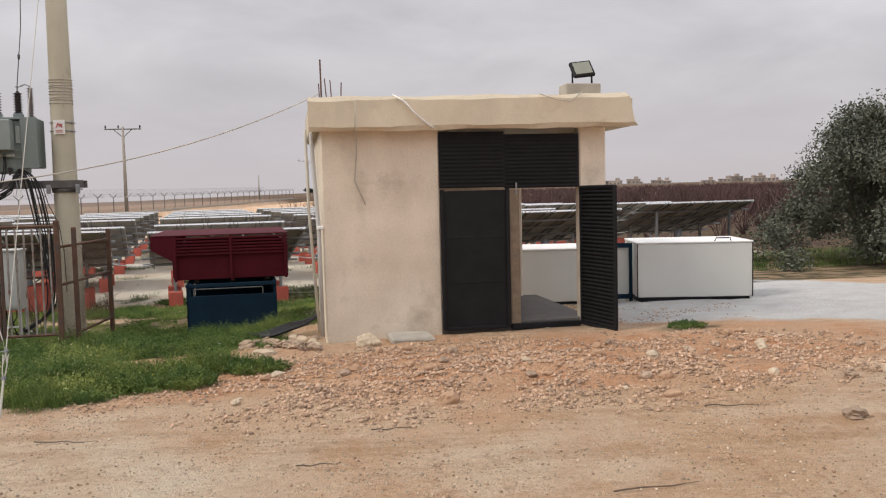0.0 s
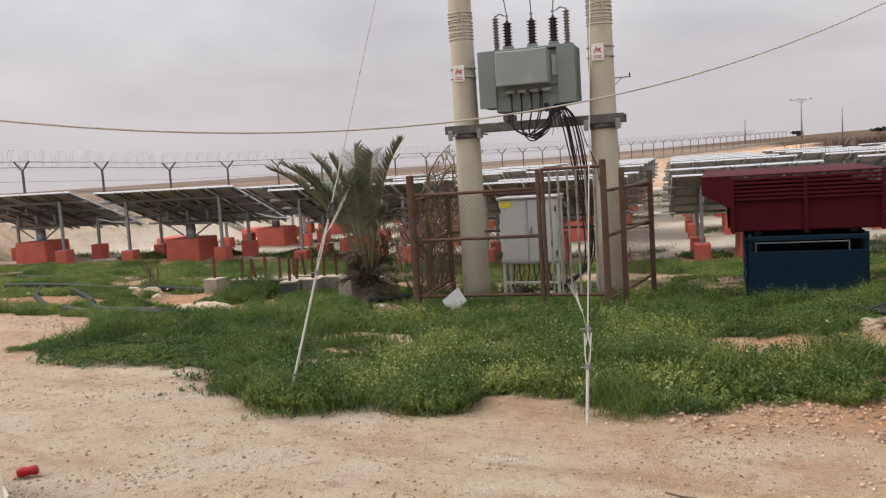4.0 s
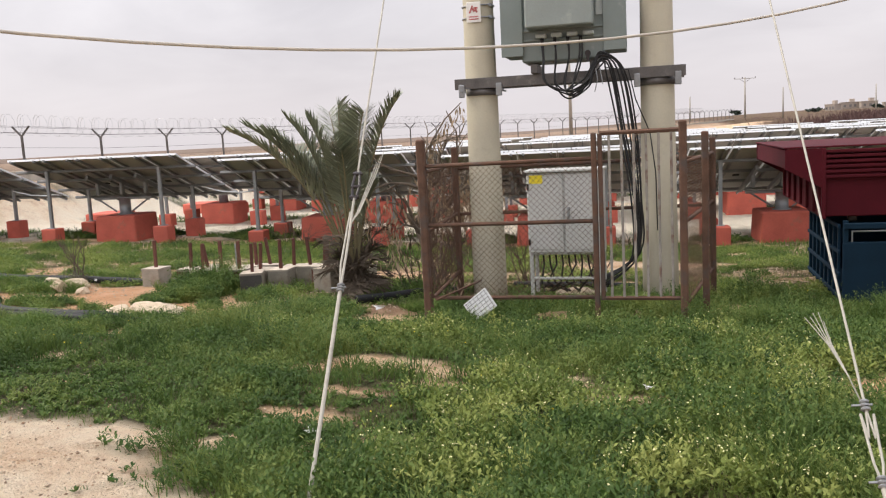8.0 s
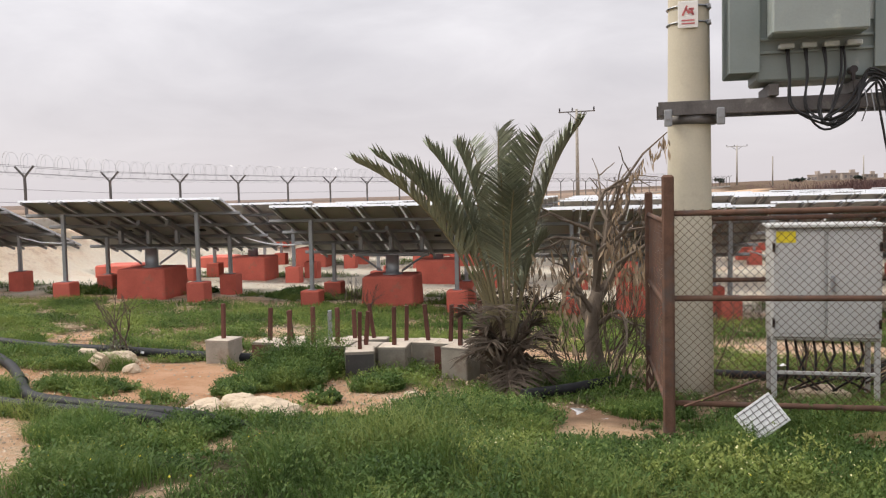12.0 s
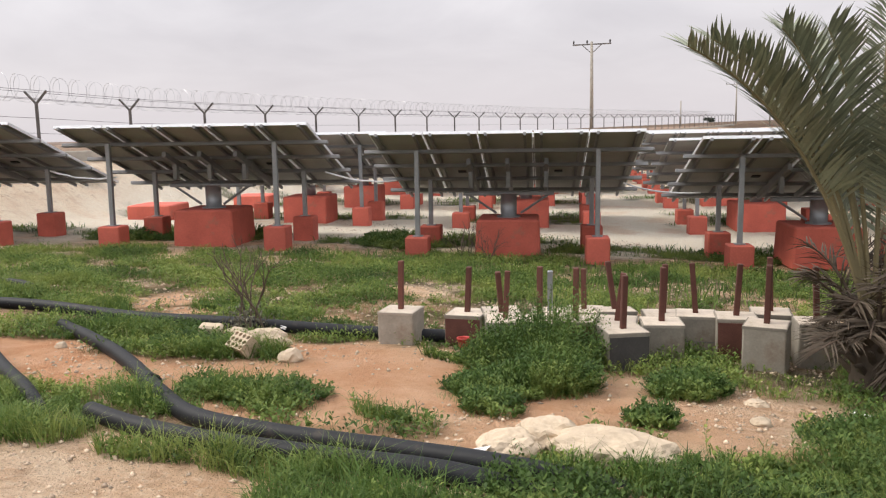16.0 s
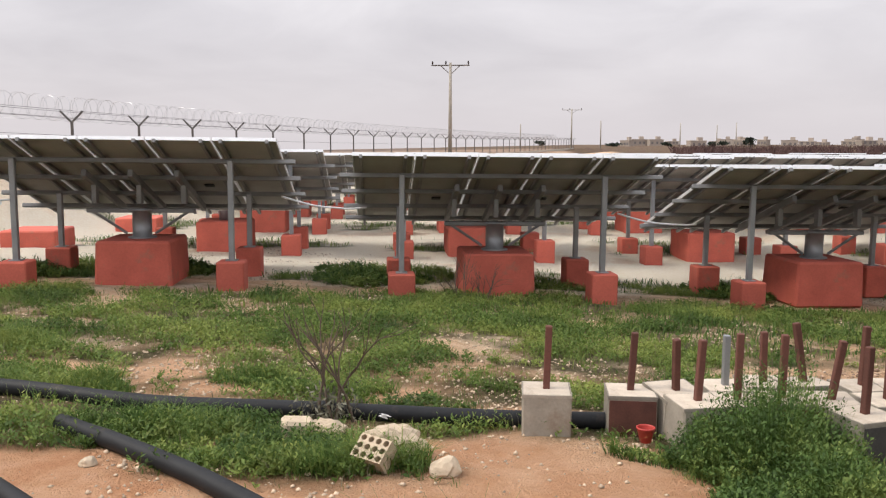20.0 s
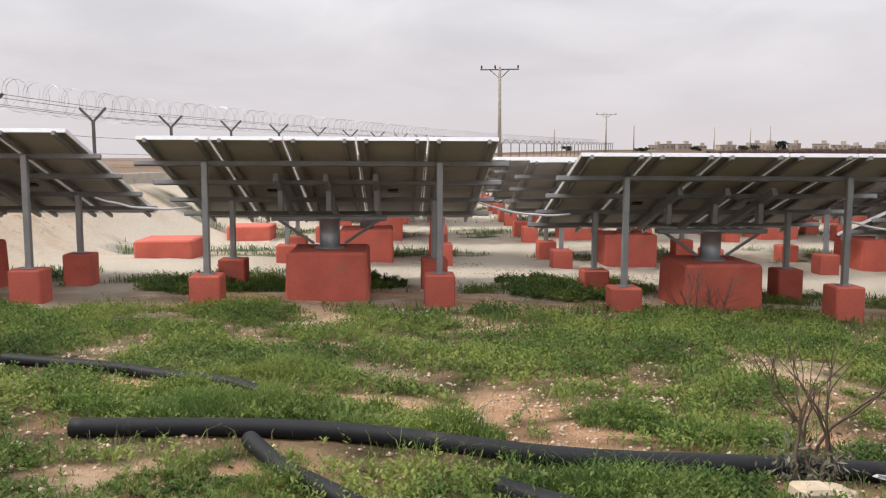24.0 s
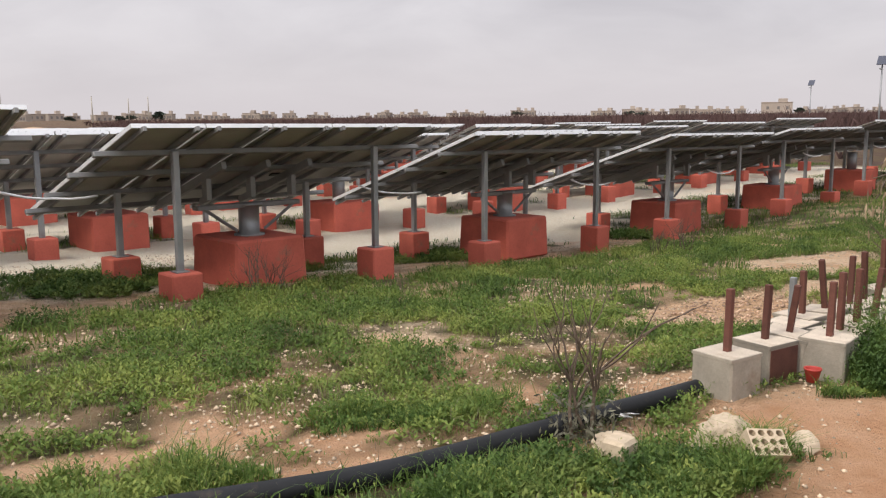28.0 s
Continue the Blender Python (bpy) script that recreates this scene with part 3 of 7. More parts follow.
_q = np.stack([_i[:-1, :-1], _i[1:, :-1], _i[1:, 1:], _i[:-1, 1:]], -1).reshape(-1, 4)

M_GROUND = bpy.data.materials.new("dusty_limestone_soil")
M_GROUND.use_nodes = True
_t = M_GROUND.node_tree
_b = _t.nodes["Principled BSDF"]
_b.inputs["Roughness"].default_value, _b.inputs["Specular IOR Level"].default_value = 0.95, 0.15


def _node(kind, **kw):
    n = _t.nodes.new(kind)
    for k, val in kw.items():
        n.inputs[k.replace("_", " ")].default_value = val
    return n


_tc = _node("ShaderNodeTexCoord")


def _noise(scale, detail=5, rough=0.6):
    n = _node("ShaderNodeTexNoise", Scale=scale, Detail=detail, Roughness=rough)
    _t.links.new(_tc.outputs["Object"], n.inputs["Vector"])
    return n


def _range(src, a, b2, c=0.0, d=1.0):
    n = _node("ShaderNodeMapRange")
    for k, val in zip(("From Min", "From Max", "To Min", "To Max"), (a, b2, c, d)):
        n.inputs[k].default_value = val
    _t.links.new(src, n.inputs[0])
    return n.outputs[0]


def _mix(fac, a, b2):
    n = _node("ShaderNodeMix")
    n.data_type = "RGBA"
    for sock, val in ((0, fac), (6, a), (7, b2)):
        if isinstance(val, tuple):
            n.inputs[sock].default_value = (*val, 1)
        elif isinstance(val, float):
            n.inputs[sock].default_value = val
        else:
            _t.links.new(val, n.inputs[sock])
    return n.outputs[2]


def _attr(name):
    n = _node("ShaderNodeAttribute")
    n.attribute_name = name
    return n.outputs["Fac"]


_n_big, _n_mid, _n_fine, _n_grit = _noise(0.45, 4), _noise(2.2, 6, 0.65), _noise(17, 6, 0.7), _noise(75, 3)
# long soft streaks along the way the cars drive
_mp = _node("ShaderNodeMapping")
_mp.inputs["Rotation"].default_value, _mp.inputs["Scale"].default_value = (0, 0, radians(-22)), (0.22, 1.5, 1.0)
_t.links.new(_tc.outputs["Object"], _mp.inputs["Vector"])
_n_streak = _node("ShaderNodeTexNoise", Scale=1.5, Detail=7, Roughness=0.68)
_t.links.new(_mp.outputs[0], _n_streak.inputs["Vector"])
_n_lump = _noise(5.5, 6, 0.7)
_c = _mix(_range(_n_big.outputs[0], 0.35, 0.65), (0.75, 0.49, 0.30), (0.86, 0.66, 0.47))
_c = _mix(_range(_n_mid.outputs[0], 0.48, 0.66), _c, (0.69, 0.43, 0.26))
_c = _mix(_attr("pale_track"), _c, _mix(_range(_n_mid.outputs[0], 0.36, 0.66), (0.92, 0.78, 0.60), (0.80, 0.60, 0.42)))
_c = _mix(_range(_n_streak.outputs[0], 0.53, 0.66, 0.0, 0.6), _c, (0.56, 0.325, 0.175))
_c = _mix(_range(_n_streak.outputs[0], 0.42, 0.30, 0.0, 0.7), _c, (0.88, 0.71, 0.51))
_c = _mix(_range(_n_lump.outputs[0], 0.56, 0.68, 0.0, 0.75), _c, (0.50, 0.31, 0.19))
_c = _mix(_range(_n_fine.outputs[0], 0.52, 0.72, 0.0, 0.6), _c, (0.90, 0.75, 0.57))
_c = _mix(_range(_n_fine.outputs[0], 0.44, 0.30, 0.0, 0.6), _c, (0.48, 0.29, 0.17))
_c = _mix(_range(_n_grit.outputs[0], 0.60, 0.70), _c, (0.27, 0.17, 0.11))
_c = _mix(_attr("red_soil"), _c, _mix(_range(_n_mid.outputs[0], 0.4, 0.65), (0.66, 0.325, 0.170), (0.84, 0.52, 0.325)))
_c = _mix(_attr("brown_earth"), _c, _mix(_range(_n_lump.outputs[0], 0.38, 0.64), (0.20, 0.135, 0.092), (0.42, 0.29, 0.20)))
_gr = _mix(_range(_n_fine.outputs[0], 0.40, 0.66), (0.86, 0.755, 0.60), (0.94, 0.87, 0.74))
_c = _mix(_attr("gravel"), _c, _gr)
_c = _mix(_attr("white_crust"), _c, _mix(_range(_n_mid.outputs[0], 0.35, 0.65), (0.74, 0.72, 0.69), (0.86, 0.85, 0.83)))
# turf soil, its colour also darkened to paint the shade between the blades
_c = _mix(_attr("shaded_turf"), _c, _mix(_range(_n_fine.outputs[0], 0.4, 0.65), (0.036, 0.044, 0.018), (0.105, 0.100, 0.050)))
_c = _mix(_attr("field"), _c, _mix(_range(_noise(0.02, 4).outputs[0], 0.4, 0.6), (0.155, 0.112, 0.088), (0.225, 0.17, 0.135)))
_c = _mix(_attr("orchard"), _c, _mix(_range(_noise(0.6, 3).outputs[0], 0.4, 0.6), (0.115, 0.07, 0.06), (0.15, 0.11, 0.06)))
_t.links.new(_c, _b.inputs["Base Color"])
_bh = _node("ShaderNodeMath")
_bh.operation = "ADD"
_t.links.new(_range(_n_fine.outputs[0], 0.3, 0.7), _bh.inputs[0]), _t.links.new(_range(_n_grit.outputs[0], 0.4, 0.8, 0.0, 0.6), _bh.inputs[1])
_bl = _node("ShaderNodeMath")
_bl.operation, _bl.inputs[1].default_value = "MULTIPLY_ADD", 2.2
_t.links.new(_n_lump.outputs[0], _bl.inputs[0]), _t.links.new(_bh.outputs[0], _bl.inputs[2])
_bp = _node("ShaderNodeBump", Strength=1.0, Distance=0.045)
_t.links.new(_bl.outputs[0], _bp.inputs["Height"]), _t.links.new(_bp.outputs[0], _b.inputs["Normal"])

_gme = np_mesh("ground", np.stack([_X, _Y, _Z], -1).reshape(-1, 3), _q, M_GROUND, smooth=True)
_u, _v = _X * U.x + _Y * U.y, _X * N.x + _Y * N.y


def _layer(name, a):
    at = _gme.attributes.new(name, "FLOAT", "POINT")
    at.data.foreach_set("value", np.clip(a, 0, 1).astype(np.float32).ravel())


_rough = fbm(_X, _Y, 1.1, 4) - 0.5
_layer("shaded_turf", np.maximum(_L * 0.95, _Mw * np.clip(0.55 + 1.8 * (fbm(_X, _Y, 3.1, 3) - 0.40), 0.3, 0.92)))
_layer("gravel", np.clip((_v - 25.2 + _rough * 2.5) / 0.8, 0, 1) * np.clip((62 - _v) / 4, 0, 1) * np.clip((_u + 20) / 2, 0, 1) * np.clip((26 - _u) / 3, 0, 1)
       * np.clip((fbm(_X, _Y, 0.7, 4) - 0.24) / 0.12, 0.55, 1))
_layer("red_soil", np.maximum.reduce([np.clip(ell(_X, _Y, -17.8, 13.9, 5.0, 1.7, 14) * 1.6 + _rough * 2, 0, 0.62), np.clip(ell(_X, _Y, -18.2, 11.3, 2.6, 1.3, 18) * 2.2 + _rough * 2, 0, 0.95), np.clip(ell(_X, _Y, -14.4, 12.3, 3.2, 1.7, 15) * 1.8 + _rough * 2, 0, 0.78), np.clip(ell(_X, _Y, -9.6, 14.0, 2.0, 1.3, 18) * 2 + _rough, 0, 0.75),
                                      np.clip(ell(_X, _Y, -4.3, 11.5, 1.1, 0.6, 25) * 2, 0, 0.7), np.clip(ell(_X, _Y, 0.9, 10.4, 4.8, 2.7, 10) * 1.8 + _rough * 2.5, 0, 0.85)]))
_layer("brown_earth", np.maximum.reduce([np.clip(ell(_X, _Y, -8.9, 14.1, 2.3, 1.3, 18) * 3 + _rough * 2, 0, 0.9), np.clip(ell(_X, _Y, -10.5, 13.4, 1.1, 0.7, 20) * 3 + _rough * 2, 0, 0.75),
                                         np.clip(1 - np.abs(_v - 25.0) / 0.9, 0, 1) * np.clip((_rough + 0.04) / 0.08, 0, 0.75) * np.clip((_u + 21) / 2, 0, 1) * np.clip((8 - _u) / 3, 0, 1)]))
_layer("pale_track", np.clip(np.maximum(ell(_X, _Y, -6.0, 6.6, 7.5, 2.1, -12) * 2.2, np.maximum(ell(_X, _Y, -4.6, 5.2, 4.7, 1.9, -30) * 2.1, ell(_X, _Y, -28.5, 34, 6.5, 40, 2) * 2.5)) + _rough * 2.4, 0, 0.9))
_layer("white_crust", np.clip(inside(_X, _Y, ((1.9, 13.3), (3.9, 12.9), (5.2, 11.9), (9.5, 12.6), (9.0, 17.0), (7.0, 21.0), (4.5, 21.5), (1.0, 19.0))) / 0.25 + _rough * 3, 0, 1))
_far = np.hypot(_X + 12, _Y - 14)
_layer("field", np.clip((_X + 33.5) / -3, 0, 1) * 0.8 + np.clip((_far - 150) / 60, 0, 1) * (1 - 0.9 * _bank))
_layer("orchard", np.maximum(np.clip((_Y - 66) / 6, 0, 1) * np.clip((_X + 18 + (_Y - 66) * 0.06) / 6, 0, 1), np.clip((_u - 20.5 + _rough * 4) / 2, 0, 1) * np.clip((_Y - 23 + _rough * 3) / 2, 0, 1)))
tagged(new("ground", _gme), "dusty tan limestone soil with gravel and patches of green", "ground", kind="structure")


def blades(name, xs, ys, h, w, material, label, seed=1, lean=0.5):
    """Grass: one tapered, bent blade at each place."""
    r = np.random.default_rng(seed)
    n = len(xs)
    z = soil(xs, ys)
    a, la = r.random(n) * 6.283, r.random(n) * 6.283
    hh = h * (0.55 + 0.8 * r.random(n))
    ww = w * (0.6 + 0.8 * r.random(n))
    dx, dy = np.cos(a) * ww / 2, np.sin(a) * ww / 2
    k = lean * (0.15 + 1.1 * r.random(n) ** 1.3) * hh
    bx, by = np.cos(la) * k, np.sin(la) * k
    zero = -0.03
    vs = np.stack([np.stack([xs - dx, ys - dy, z + zero], -1), np.stack([xs + dx, ys + dy, z + zero], -1),
                   np.stack([xs + bx * 0.35 + dx * 0.75, ys + by * 0.35 + dy * 0.75, z + hh * 0.68], -1), np.stack([xs + bx * 0.35 - dx * 0.75, ys + by * 0.35 - dy * 0.75, z + hh * 0.68], -1),
                   np.stack([xs + bx, ys + by, z + hh], -1)], 1).reshape(-1, 3)
    i = np.arange(n)[:, None] * 5
    fs = np.concatenate([i + [0, 1, 2], i + [0, 2, 3], i + [3, 2, 4]], 0)
    return tagged(new(name, np_mesh(name, vs, fs, material)), label, "grass", kind="stuff")


def leaf_cloud(pts, size, seed=1, flat=0.5, long=1.6):
    """Arrays of small pointed leaves, one at each point, turned at random."""
    r = np.random.default_rng(seed)
    n = len(pts)
    d = r.normal(size=(n, 3)) * [1, 1, flat]
    d /= np.linalg.norm(d, axis=1)[:, None] + 1e-9
    s = np.cross(d, r.normal(size=(n, 3)))
    s /= np.linalg.norm(s, axis=1)[:, None] + 1e-9
    z = (size * (0.5 + r.random(n)))[:, None]
    a, b = d * z * long / 2, s * z / 2
    vs = np.stack([pts - a, pts + b, pts + a, pts - b], 1).reshape(-1, 3)
    return vs, np.arange(n)[:, None] * 4 + np.array([0, 1, 2, 3])


def sprigs(x, y, z, h, per, leaf, seed, lean=0.5):
    """Leafy upright shoots: a thin stem at each place with small leaves set round it."""
    r = np.random.default_rng(seed)
    n = len(x)
    la, lk = r.random(n) * 6.283, lean * (0.2 + r.random(n)) * h
    ox, oy = np.cos(la) * lk, np.sin(la) * lk
    t = (np.arange(per)[None] + 0.3 + 0.7 * r.random((n, per))) / per
    px, py = x[:, None] + ox[:, None] * t * t, y[:, None] + oy[:, None] * t * t
    pz = z[:, None] + h[:, None] * (t - 0.18 * t * t)
    a = np.arange(per)[None] * 2.4 + r.random((n, 1)) * 6.283 + r.normal(size=(n, per)) * 0.4
    el = 0.15 + 0.75 * r.random((n, per)) + 0.35 * t
    L = leaf * (1.15 - 0.55 * t) * (0.6 + 0.8 * r.random((n, per)))
    d = np.stack([np.cos(a) * np.cos(el), np.sin(a) * np.cos(el), np.sin(el)], -1) * L[..., None]
    s = np.stack([-np.sin(a), np.cos(a), 0.5 * r.normal(size=(n, per))], -1) * (L * 0.19)[..., None]
    p = np.stack([px, py, pz], -1)
    q = np.stack([p, p + d * 0.5 + s, p + d * np.array([1, 1, 0.75]), p + d * 0.5 - s], 2).reshape(-1, 3)
    w = np.stack([np.cos(la + 1.57), np.sin(la + 1.57), np.zeros(n)], -1) * 0.0014
    b0, b1 = np.stack([x, y, z - 0.01], -1), np.stack([x + ox, y + oy, z + h * 0.82], -1)
    st = np.stack([b0 - w, b0 + w, b1 + w * 0.5, b1 - w * 0.5], 1).reshape(-1, 3)
    vs = np.concatenate([q, st], 0)
    return vs, np.arange(len(vs)).reshape(-1, 4)


def scatter(x0, x1, y0, y1, n, field, seed):
    r = np.random.default_rng(seed)
    x, y = x0 + (x1 - x0) * r.random(n), y0 + (y1 - y0) * r.random(n)
    k = r.random(n) < field(x, y)
    return x[k], y[k]


# ---- solar trackers ----
def solar_table():
    """One table of ten panels on a pedestal, built at its own origin: x along the row, y away, z up."""
    root = thing("solar_table", pose(0, 0, 0), "grey-backed solar table on a steel pedestal and red concrete blocks", "solar panel", "rows of solar tables")
    hi, lo, y0, y1, wide = 2.02, 0.875, -1.32, 2.12, 4.17
    slope = math.atan2(hi - lo, y1 - y0)
    tilt = Matrix.Rotation(-slope, 3, "X")
    length = math.hypot(hi - lo, y1 - y0)
    top = Vector((0, y0, hi))

    def at(x, s, d):
        """x along the row, s down the slope from the high edge, d below the panels."""
        return top + Vector((x, 0, 0)) + tilt @ Vector((0, s, -d))

    w = wide / 5
    for i in range(5):
        for j in range(2):
            c = at((i - 2) * w, length * (0.25 + 0.5 * j), 0.0)
            p = part("solar_panel", Geo().box(c, (w - 0.022, length / 2 - 0.025, 0.010), 0, tilt), M_BACK, root)
            fr = Geo()
            for sx in (-1, 1):
                fr.box(c + tilt @ Vector((sx * (w / 2 - 0.017), 0, 0.004)), (0.014, length / 2 - 0.02, 0.046), 0, tilt)
            for sy in (-1, 1):
                fr.box(c + tilt @ Vector((0, sy * (length / 4 - 0.016), 0.004)), (w - 0.046, 0.014, 0.046), 0, tilt)
            part("frame", fr, M_ALU, p, "bright aluminium frame")
            part("glass", Geo().box(c + tilt @ Vector((0, 0, 0.012)), (w - 0.05, length / 2 - 0.05, 0.006), 0, tilt), M_GLASS, p, "dark blue cell glass")
            if j == 1 and i % 2:
                part("junction_box", Geo().box(c + tilt @ Vector((0, -length * 0.17, -0.017)), (0.14, 0.1, 0.024), 0.004, tilt), M_RUBBER, p, "black junction box")
        for sx in (-1, 1):
            x = (i - 2) * w + sx * (w / 2 - 0.125)
            part("rail", Geo().box(at(x, length / 2 + 0.01, 0.045), (0.042, length + 0.12, 0.052), 0.004, tilt), M_PURLIN, root)
    for s in (0.62, 1.42, 2.26, 3.02):
        part("purlin", Geo().box(at(0, s, 0.105), (wide + 0.36, 0.06, 0.06), 0.006, tilt), M_PURLIN, root)
    for x in (-0.62, 0.0, 0.62):
        g = Geo().box(at(x, 1.85, 0.19), (0.07, 1.9, 0.10), 0.006, tilt)
        g.box(at(x, 1.42, 0.33), (0.07, 0.12, 0.30), 0.006)
        part("girder", g, M_PURLIN, root)
    part("head_plate", Geo().box((0, 0.0, 1.005), (1.5, 0.16, 0.06), 0.008), M_PURLIN, root)
    part("pedestal", Geo().lathe([(0.20, 0.61), (0.20, 0.63), (0.135, 0.635), (0.135, 1.0), (0.18, 1.005), (0.18, 1.03)], 20), M_STEEL, root, "stout galvanised steel pedestal", True)
    for sx in (-1, 1):
        part("brace", Geo().tube([(sx * 0.20, -0.05, 0.68), (sx * 0.66, -0.05, 0.99)], 0.022, 6), M_PURLIN, root)
    big = part("base_block", Geo().box((0.0, 0.02, 0.27), (1.01, 1.10, 0.68), 0.03), M_RED, root, "large red painted concrete base")
    for v in big.data.vertices:
        if v.co.z < 0:
            v.co.x *= 1.05
            v.co.y *= 1.03
    for y in (-0.87, 0.75):
        for sx in (-1, 1):
            x = sx * 1.41
            s = (y - y0) / math.cos(slope)
            h = at(x, s, 0.14).z
            leg = Geo().box((x, y, (0.36 + h) / 2), (0.075, 0.075, h - 0.34), 0.008)
            leg.box((x, y, 0.398), (0.16, 0.16, 0.012), 0.002)
            part("leg", leg, M_STEEL, root)
            part("foot_block", Geo().box((x, y, 0.135), (0.37, 0.37, 0.51), 0.018), M_RED, root, "small red painted concrete block")
    return root


def far_table():
    """The same table for the rear rows, with fewer small pieces."""
    root = thing("solar_table", pose(0, 0, 0), "grey-backed solar table on a steel pedestal and red concrete blocks", "solar panel", "rows of solar tables")
    hi, lo, y0, y1, wide = 2.02, 0.875, -1.32, 2.12, 4.17
    slope = math.atan2(hi - lo, y1 - y0)
    tilt = Matrix.Rotation(-slope, 3, "X")
    length = math.hypot(hi - lo, y1 - y0)
    at = lambda x, s, d: Vector((x, y0, hi)) + tilt @ Vector((0, s, -d))
    w = wide / 5
    for i in range(5):
        p = part("solar_panel", Geo().box(at((i - 2) * w, length / 2, 0), (w - 0.02, length - 0.02, 0.012), 0, tilt), M_BACK, root)
        part("frame", Geo().box(at((i - 2) * w, 0.006, -0.004), (w - 0.024, 0.016, 0.052), 0, tilt).box(at((i - 2) * w + w / 2 - 0.016, length / 2, -0.004), (0.012, length - 0.04, 0.036), 0, tilt), M_ALU, p, "bright aluminium frame")
        g = Geo()
        for sx in (-1, 1):
            g.box(at((i - 2) * w + sx * (w / 2 - 0.125), length / 2 + 0.01, 0.045), (0.042, length + 0.12, 0.052), 0, tilt)
        part("rail", g, M_PURLIN, root)
    for s in (0.62, 1.42, 2.26, 3.02):
        part("purlin", Geo().box(at(0, s, 0.105), (wide + 0.36, 0.06, 0.06), 0, tilt), M_PURLIN, root)
    part("pedestal", Geo().lathe([(0.135, 0.6), (0.135, 1.12)], 12), M_STEEL, root, "stout galvanised steel pedestal", True)
    part("base_block", Geo().box((0.0, 0.02, 0.27), (1.01, 1.10, 0.68), 0.03), M_RED, root, "large red painted concrete base")
    for y in (-0.87, 0.75):
        for sx in (-1, 1):
            h = at(0, (y - y0) / math.cos(slope), 0.14).z
            part("leg", Geo().box((sx * 1.41, y, (0.36 + h) / 2), (0.075, 0.075, h - 0.34), 0), M_STEEL, root)
            part("foot_block", Geo().box((sx * 1.41, y, 0.135), (0.37, 0.37, 0.51), 0.018), M_RED, root, "small red painted concrete block")
    return root


ROW_TURN = math.degrees(math.atan2(U.y, U.x))
PITCH, FIRST, V0 = 5.03, -18.05, 25.42
_near_t, _far_t = solar_table(), far_table()
_used = set()
for k in range(7):
    for i in range(8):
        u, v = FIRST + PITCH * i + 0.2 * k, V0 + 5.1 * k
        if (i == 0 and k > 0) or (i == 1 and k > 4):
            continue
        if k == 0:
            u += (0.02, -0.09, 0.0, -0.07, 0.05, 0, 0, 0)[i]
        x, y = row_xy(u, v)
        src = _near_t if k == 0 and i < 6 else _far_t
        m = pose(x, y, gz(x, y) + (0.0 if k else (0.0, 0.0, 0.0, 0.10, 0.06, -0.05, 0, 0)[i]), 0, 0.4 if k == 0 and i < 5 else 0, ROW_TURN)
        if src not in _used:
            _used.add(src)
            src.matrix_basis = m
        else:
            copy_thing(src, m)

# bare base blocks whose tables were never put up
for u, v in ((-16.55, 30.5), (-15.9, 35.6), (-15.7, 40.7)):
    x, y = row_xy(u, v)
    solo("base_block", Geo().box((0, 0, 0.10), (1.06, 1.1, 0.52), 0.03), M_RED, "low red painted concrete base with no table on it", "concrete block", "bare base blocks", m=pose(x, y, gz(x, y), 0, 0, ROW_TURN))

# white conduit that droops from table to table
for i in range(7):
    u = FIRST + PITCH * (i + 0.5)
    g = Geo()
    for dz, sag, r in ((0.0, 0.07, 0.015),):
        pts = []
        for s in range(9):
            a = s / 8
            x, y = row_xy(u - 0.62 + 1.24 * a, V0 + 0.1)
            pts.append((x, y, gz(x, y) + 1.24 + dz - 0.10 * a - sag * 4 * a * (1 - a)))
        g.tube(pts, r, 6)
    solo("conduit", g, M_COIL, "white plastic conduit sagging between two solar tables", "conduit", "conduits between tables", smooth=True)


# ---- transformer stand ----
BX, BY, BT = -9.97, 14.49, 18.05   # beam end and its turn
BM = pose(BX, BY, 0, 0, 0, BT)


def on_beam(x, y, z=0.0):
    return BM @ Vector((x, y, z))


